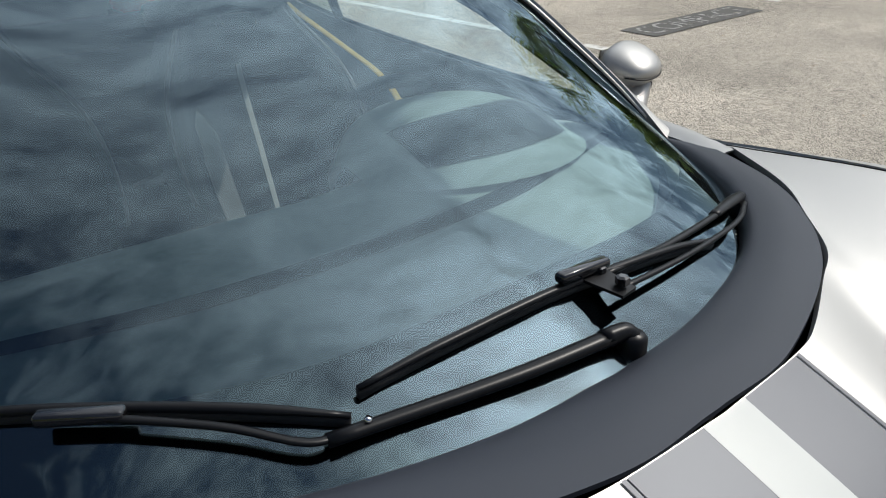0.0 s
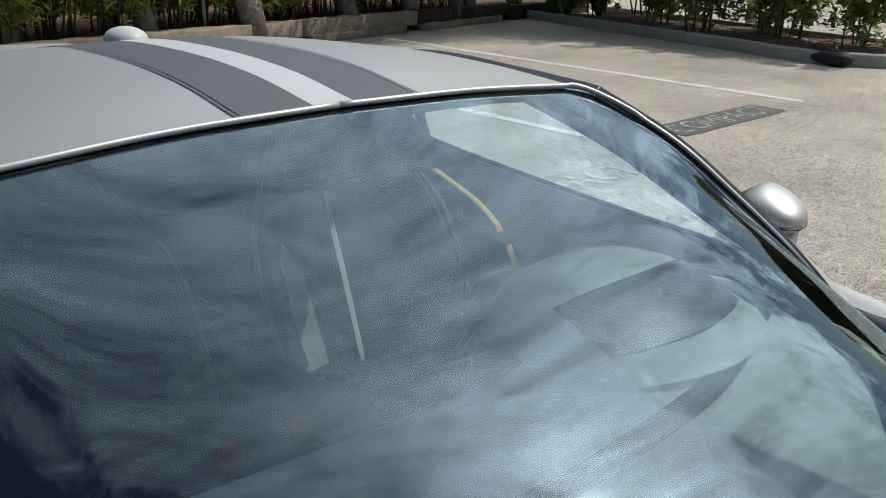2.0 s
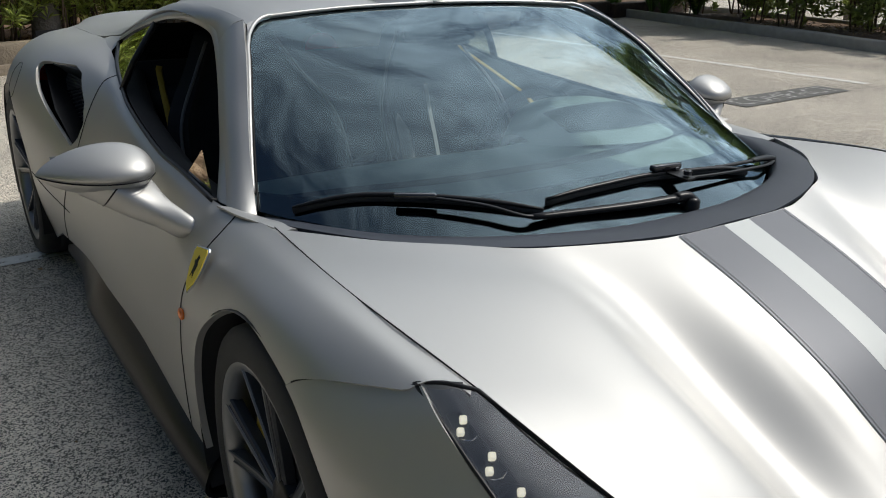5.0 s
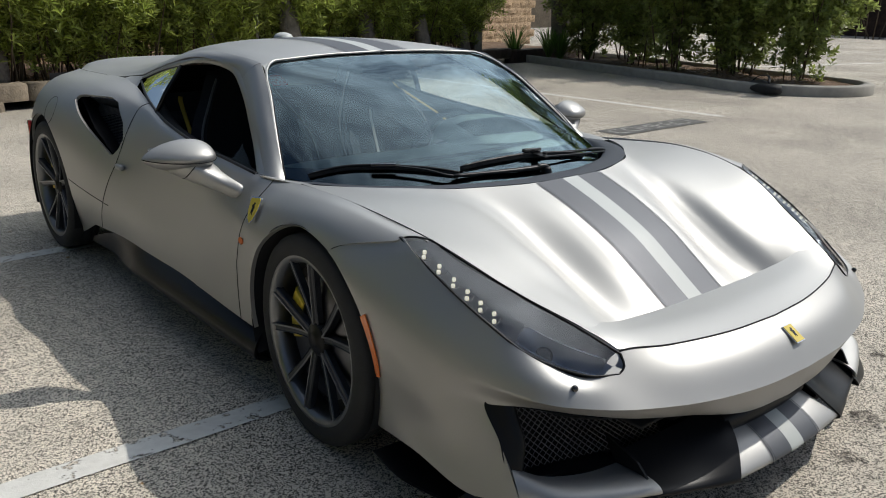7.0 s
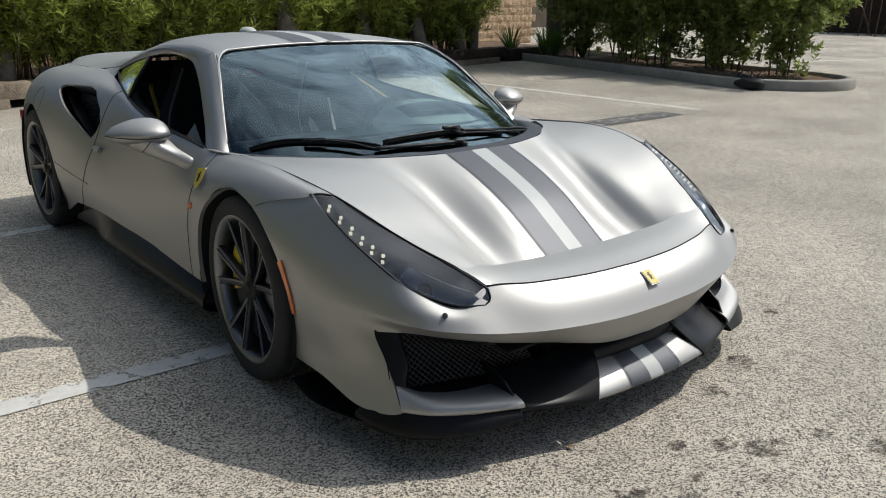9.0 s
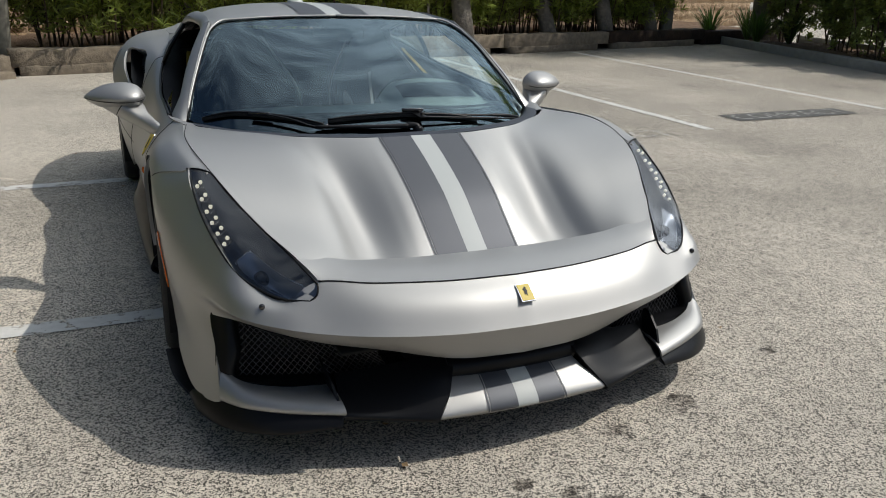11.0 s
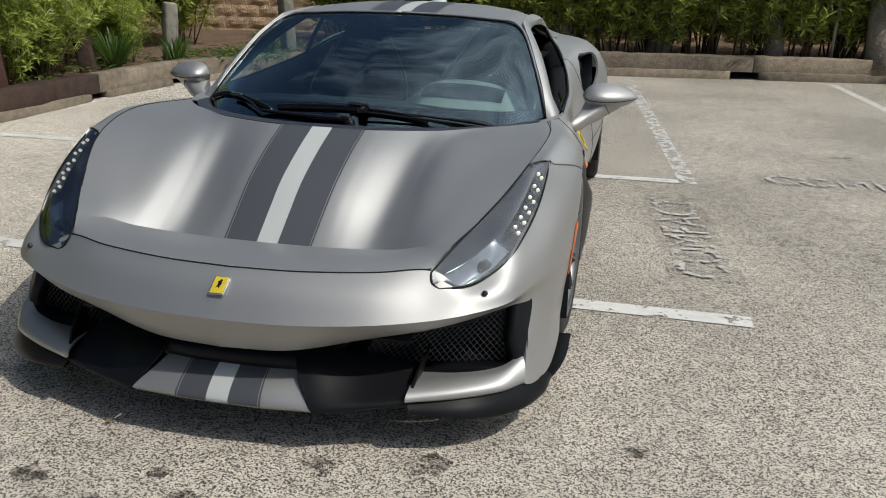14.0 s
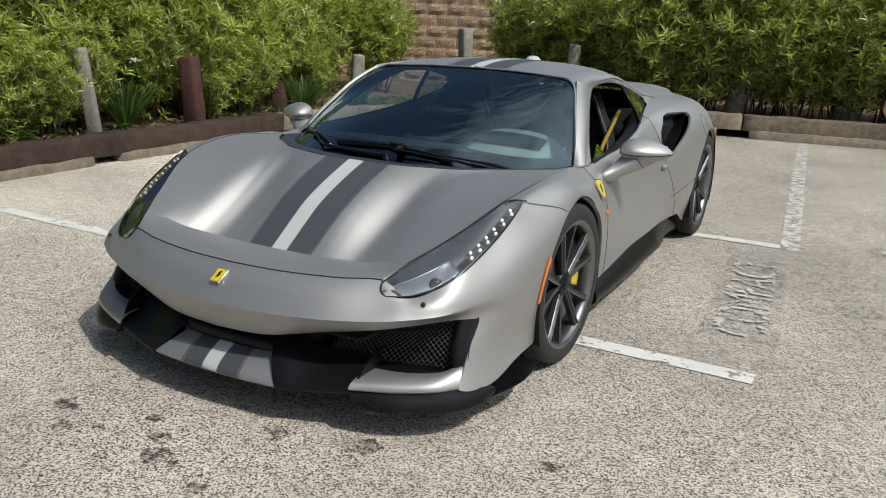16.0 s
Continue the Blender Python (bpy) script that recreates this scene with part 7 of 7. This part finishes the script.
strap_plant(-4.38, 2.58, 0.15, 120, 0.62, 1, 6)
strap_plant(-4.25, 5.15, 0.15, 100, 0.55, 2)
strap_plant(-3.95, 5.9, 0.15, 60, 0.4, 3)
strap_plant(-3.35, 7.05, 0.17, 70, 0.42, 4)
strap_plant(-4.45, 0.1, 0.15, 60, 0.4, 5)
strap_plant(-4.5, 4.3, 0.15, 40, 0.32, 6)
for k, (x, y) in enumerate(((10.9, 10.2), (10.6, 9.6), (11.1, 9.3), (10.3, 10.6))):
    strap_plant(x, y, 0.1, 90, 0.75, 10 + k)

# low weeds and dry litter in the beds
def litter(name, boxes, n, seed, size, material, label):
    r = random.Random(seed)
    v, f = [], []
    for _ in range(n):
        x0, x1, y0, y1, z = boxes[r.randrange(len(boxes))]
        x, y = r.uniform(x0, x1), r.uniform(y0, y1)
        if y > 7.5 and y < back_y(x) + 0.3:
            y = back_y(x) + 0.3 + r.random() * 1.2
        b = r.uniform(0, 6.28)
        leaf_quad(v, f, Vector((x, y, z + r.uniform(0.0, 0.05))), Vector((math.cos(b), math.sin(b), r.uniform(-0.1, 0.5))).normalized(), Vector((0, 0, 1)), size * r.uniform(0.6, 1.4), size * 0.22)
    me = bpy.data.meshes.new(name)
    me.from_pydata([tuple(p) for p in v], [], f)
    return tagged(part(name, me, material, smooth=False), label, "litter", kind="stuff")


DRY = mat("dry_leaf", (0.33, 0.22, 0.11), rough=0.9, var=0.4, scale=5, island=0.4)
litter("dry_leaves", [(-5.2, -4.1, -1.0, 6.0, 0.19), (-4.2, -2.2, 6.8, 9.5, 0.2), (-1.8, 9.0, 8.2, 10.8, 0.22), (9.7, 10.9, 4.0, 9.5, 0.11)], 5200, 5, 0.07, DRY, "scattered dry leaves on the planting beds")
litter("low_weeds", [(-5.0, -4.1, -0.5, 6.2, 0.2), (-4.2, -3.0, 6.0, 8.0, 0.2), (-5.6, -4.15, 0.2, 1.6, 0.25)], 1500, 6, 0.12, LEAF_GRASS, "low green weeds along the kerb")

# trees of the island
island_trees = [shrub("island_tree", 31 + k, 1.0, 2.3, 60, 150, 0.11, 0.055, LEAF_DARK, 0.04, 0.15) for k in range(2)]
for b in island_trees:
    tagged(b, "dark-leaved small tree with many thin trunks", "tree", "trees on the island")
for k, (x, y, s) in enumerate(((10.6, 4.55, 0.95), (10.75, 5.7, 1.05), (10.6, 6.9, 1.1), (11.0, 8.0, 1.0), (11.3, 6.2, 1.15), (11.2, 9.4, 1.0), (12.0, 8.8, 1.2))):
    place(island_trees, k, x, y, 0.08, s, 70 * k)
for b in island_trees:
    if "used" in b:
        del b["used"]
# one larger tree whose canopy shades the far corner
big = tagged(empty("shade_tree"), "large tree with a dark trunk and wide dark canopy", "tree")
part("trunk", trunk("b", 11.3, 10.3, 0.05, 4.2, 0.17, (-0.5, -0.4), seed=9), BARK, big)
cr, cs = crown("crown", 99, 2.4, 9000, 0.14, 0.05, LEAF_DARK, big, (10.4, 9.6, 4.9), 0.55, 60)
for c in cs[::8]:
    part("limb", tube([(10.9, 10.0, 3.6), tuple(Vector((10.7, 9.8, 4.2)).lerp(c, 0.5)), tuple(c)], [0.07, 0.045, 0.015], 6), BARK, big)
for k, (x, y) in enumerate(((13.4, 8.9), (12.8, 7.4))):
    tall = tagged(empty("canopy_tree"), "tall dark-leaved tree standing beyond the island", "tree")
    part("trunk", trunk("c", x, y, 0.0, 3.9, 0.08, (0.2, 0.1), seed=20 + k), BARK, tall)
    cr, cs = crown("crown", 120 + k, 1.9, 6500, 0.15, 0.05, LEAF_DARK, tall, (x + 0.2, y + 0.1, 4.9), 0.75, 46)
    for c in cs[::8]:
        part("limb", tube([(x + 0.15, y + 0.08, 3.4), tuple(Vector((x + 0.2, y + 0.1, 4.1)).lerp(c, 0.5)), tuple(c)], [0.05, 0.03, 0.01], 6), BARK, tall)
# far side: road edge hedge and wall
far = tagged(part("backdrop_hedge", shrub("far_bush", 55, 1.2, 2.2, 60, 60, 0.2, 0.09, LEAF_DARK, 0.1).children[1].data.copy(), LEAF_DARK, smooth=False), "dark bush beside the far road", "bush")
far.matrix_basis = pose(27, 17, 0, 0, 0, 20) @ Matrix.Diagonal((1.6, 1.6, 1.3, 1))
for ob in [o for o in scene.objects if o.name.startswith("far_bush") or (o.parent and o.parent.name.startswith("far_bush"))]:
    bpy.data.objects.remove(ob)
wall_far = tagged(part("wall_far", block(24, 60, 24, 24.3, 0, 2.2), TIMBER, smooth=False), "brown wall beyond the far road", "wall", kind="structure")

tagged(part("wall_far_side", block(31, 31.3, 3.0, 15.0, 0, 3.2), TIMBER_DARK, smooth=False), "dark wall beyond the far road", "wall", kind="structure")
for k, (x, y) in enumerate(((28.4, 9.3), (28.8, 11.4), (29.2, 13.4), (28.6, 7.2))):
    copy_thing(far, pose(x, y, 0, 0, 0, 40 * k) @ Matrix.Diagonal((1.1, 1.1, 1.25, 1)))

# bag on the asphalt by the island kerb
bag = tagged(empty("duffel_bag", (9.28, 4.42, 0), 62), "black nylon bag lying slumped beside the kerb", "bag")
bm = bmesh.new()
bmesh.ops.create_uvsphere(bm, u_segments=24, v_segments=14, radius=1)
for v in bm.verts:
    v.co = Vector((0.42 * math.copysign(abs(v.co.x) ** 0.7, v.co.x), 0.16 * v.co.y, 0.085 + 0.085 * math.copysign(abs(v.co.z) ** 0.6, v.co.z)))
    v.co += 0.03 * noise.noise_vector(v.co * 6)
    v.co.z = max(v.co.z, 0.0)
part("bag_body", bm, BAG_BLACK, bag)
part("bag_strap", tube(curve_pts([(-0.25, 0.05, 0.17), (-0.1, -0.02, 0.26), (0.1, 0.0, 0.24), (0.28, -0.02, 0.16), (0.45, 0.02, 0.02)], 18), 0.018, 6, flat=0.35), BAG_BLACK, bag)
part("bag_pocket", block(-0.2, 0.15, -0.19, -0.12, 0.03, 0.13, bevel=0.02), BAG_BLACK, bag)

# litter specks on the asphalt
rs = random.Random(12)
bm = bmesh.new()
for _ in range(260):
    x, y = rs.uniform(-3.6, 7.0), rs.uniform(-2.4, 8.0)
    a, s = rs.uniform(0, 6.28), rs.uniform(0.004, 0.014)
    vs = [bm.verts.new((x + s * math.cos(a + k), y + s * math.sin(a + k) * 0.7, 0.006 + 0.004 * (k % 2))) for k in (0, 1.6, 3.1, 4.7)]
    bm.faces.new(vs)
tagged(part("asphalt_debris", bm, DRY, smooth=False), "tiny dry leaf scraps on the asphalt", "litter", kind="stuff")
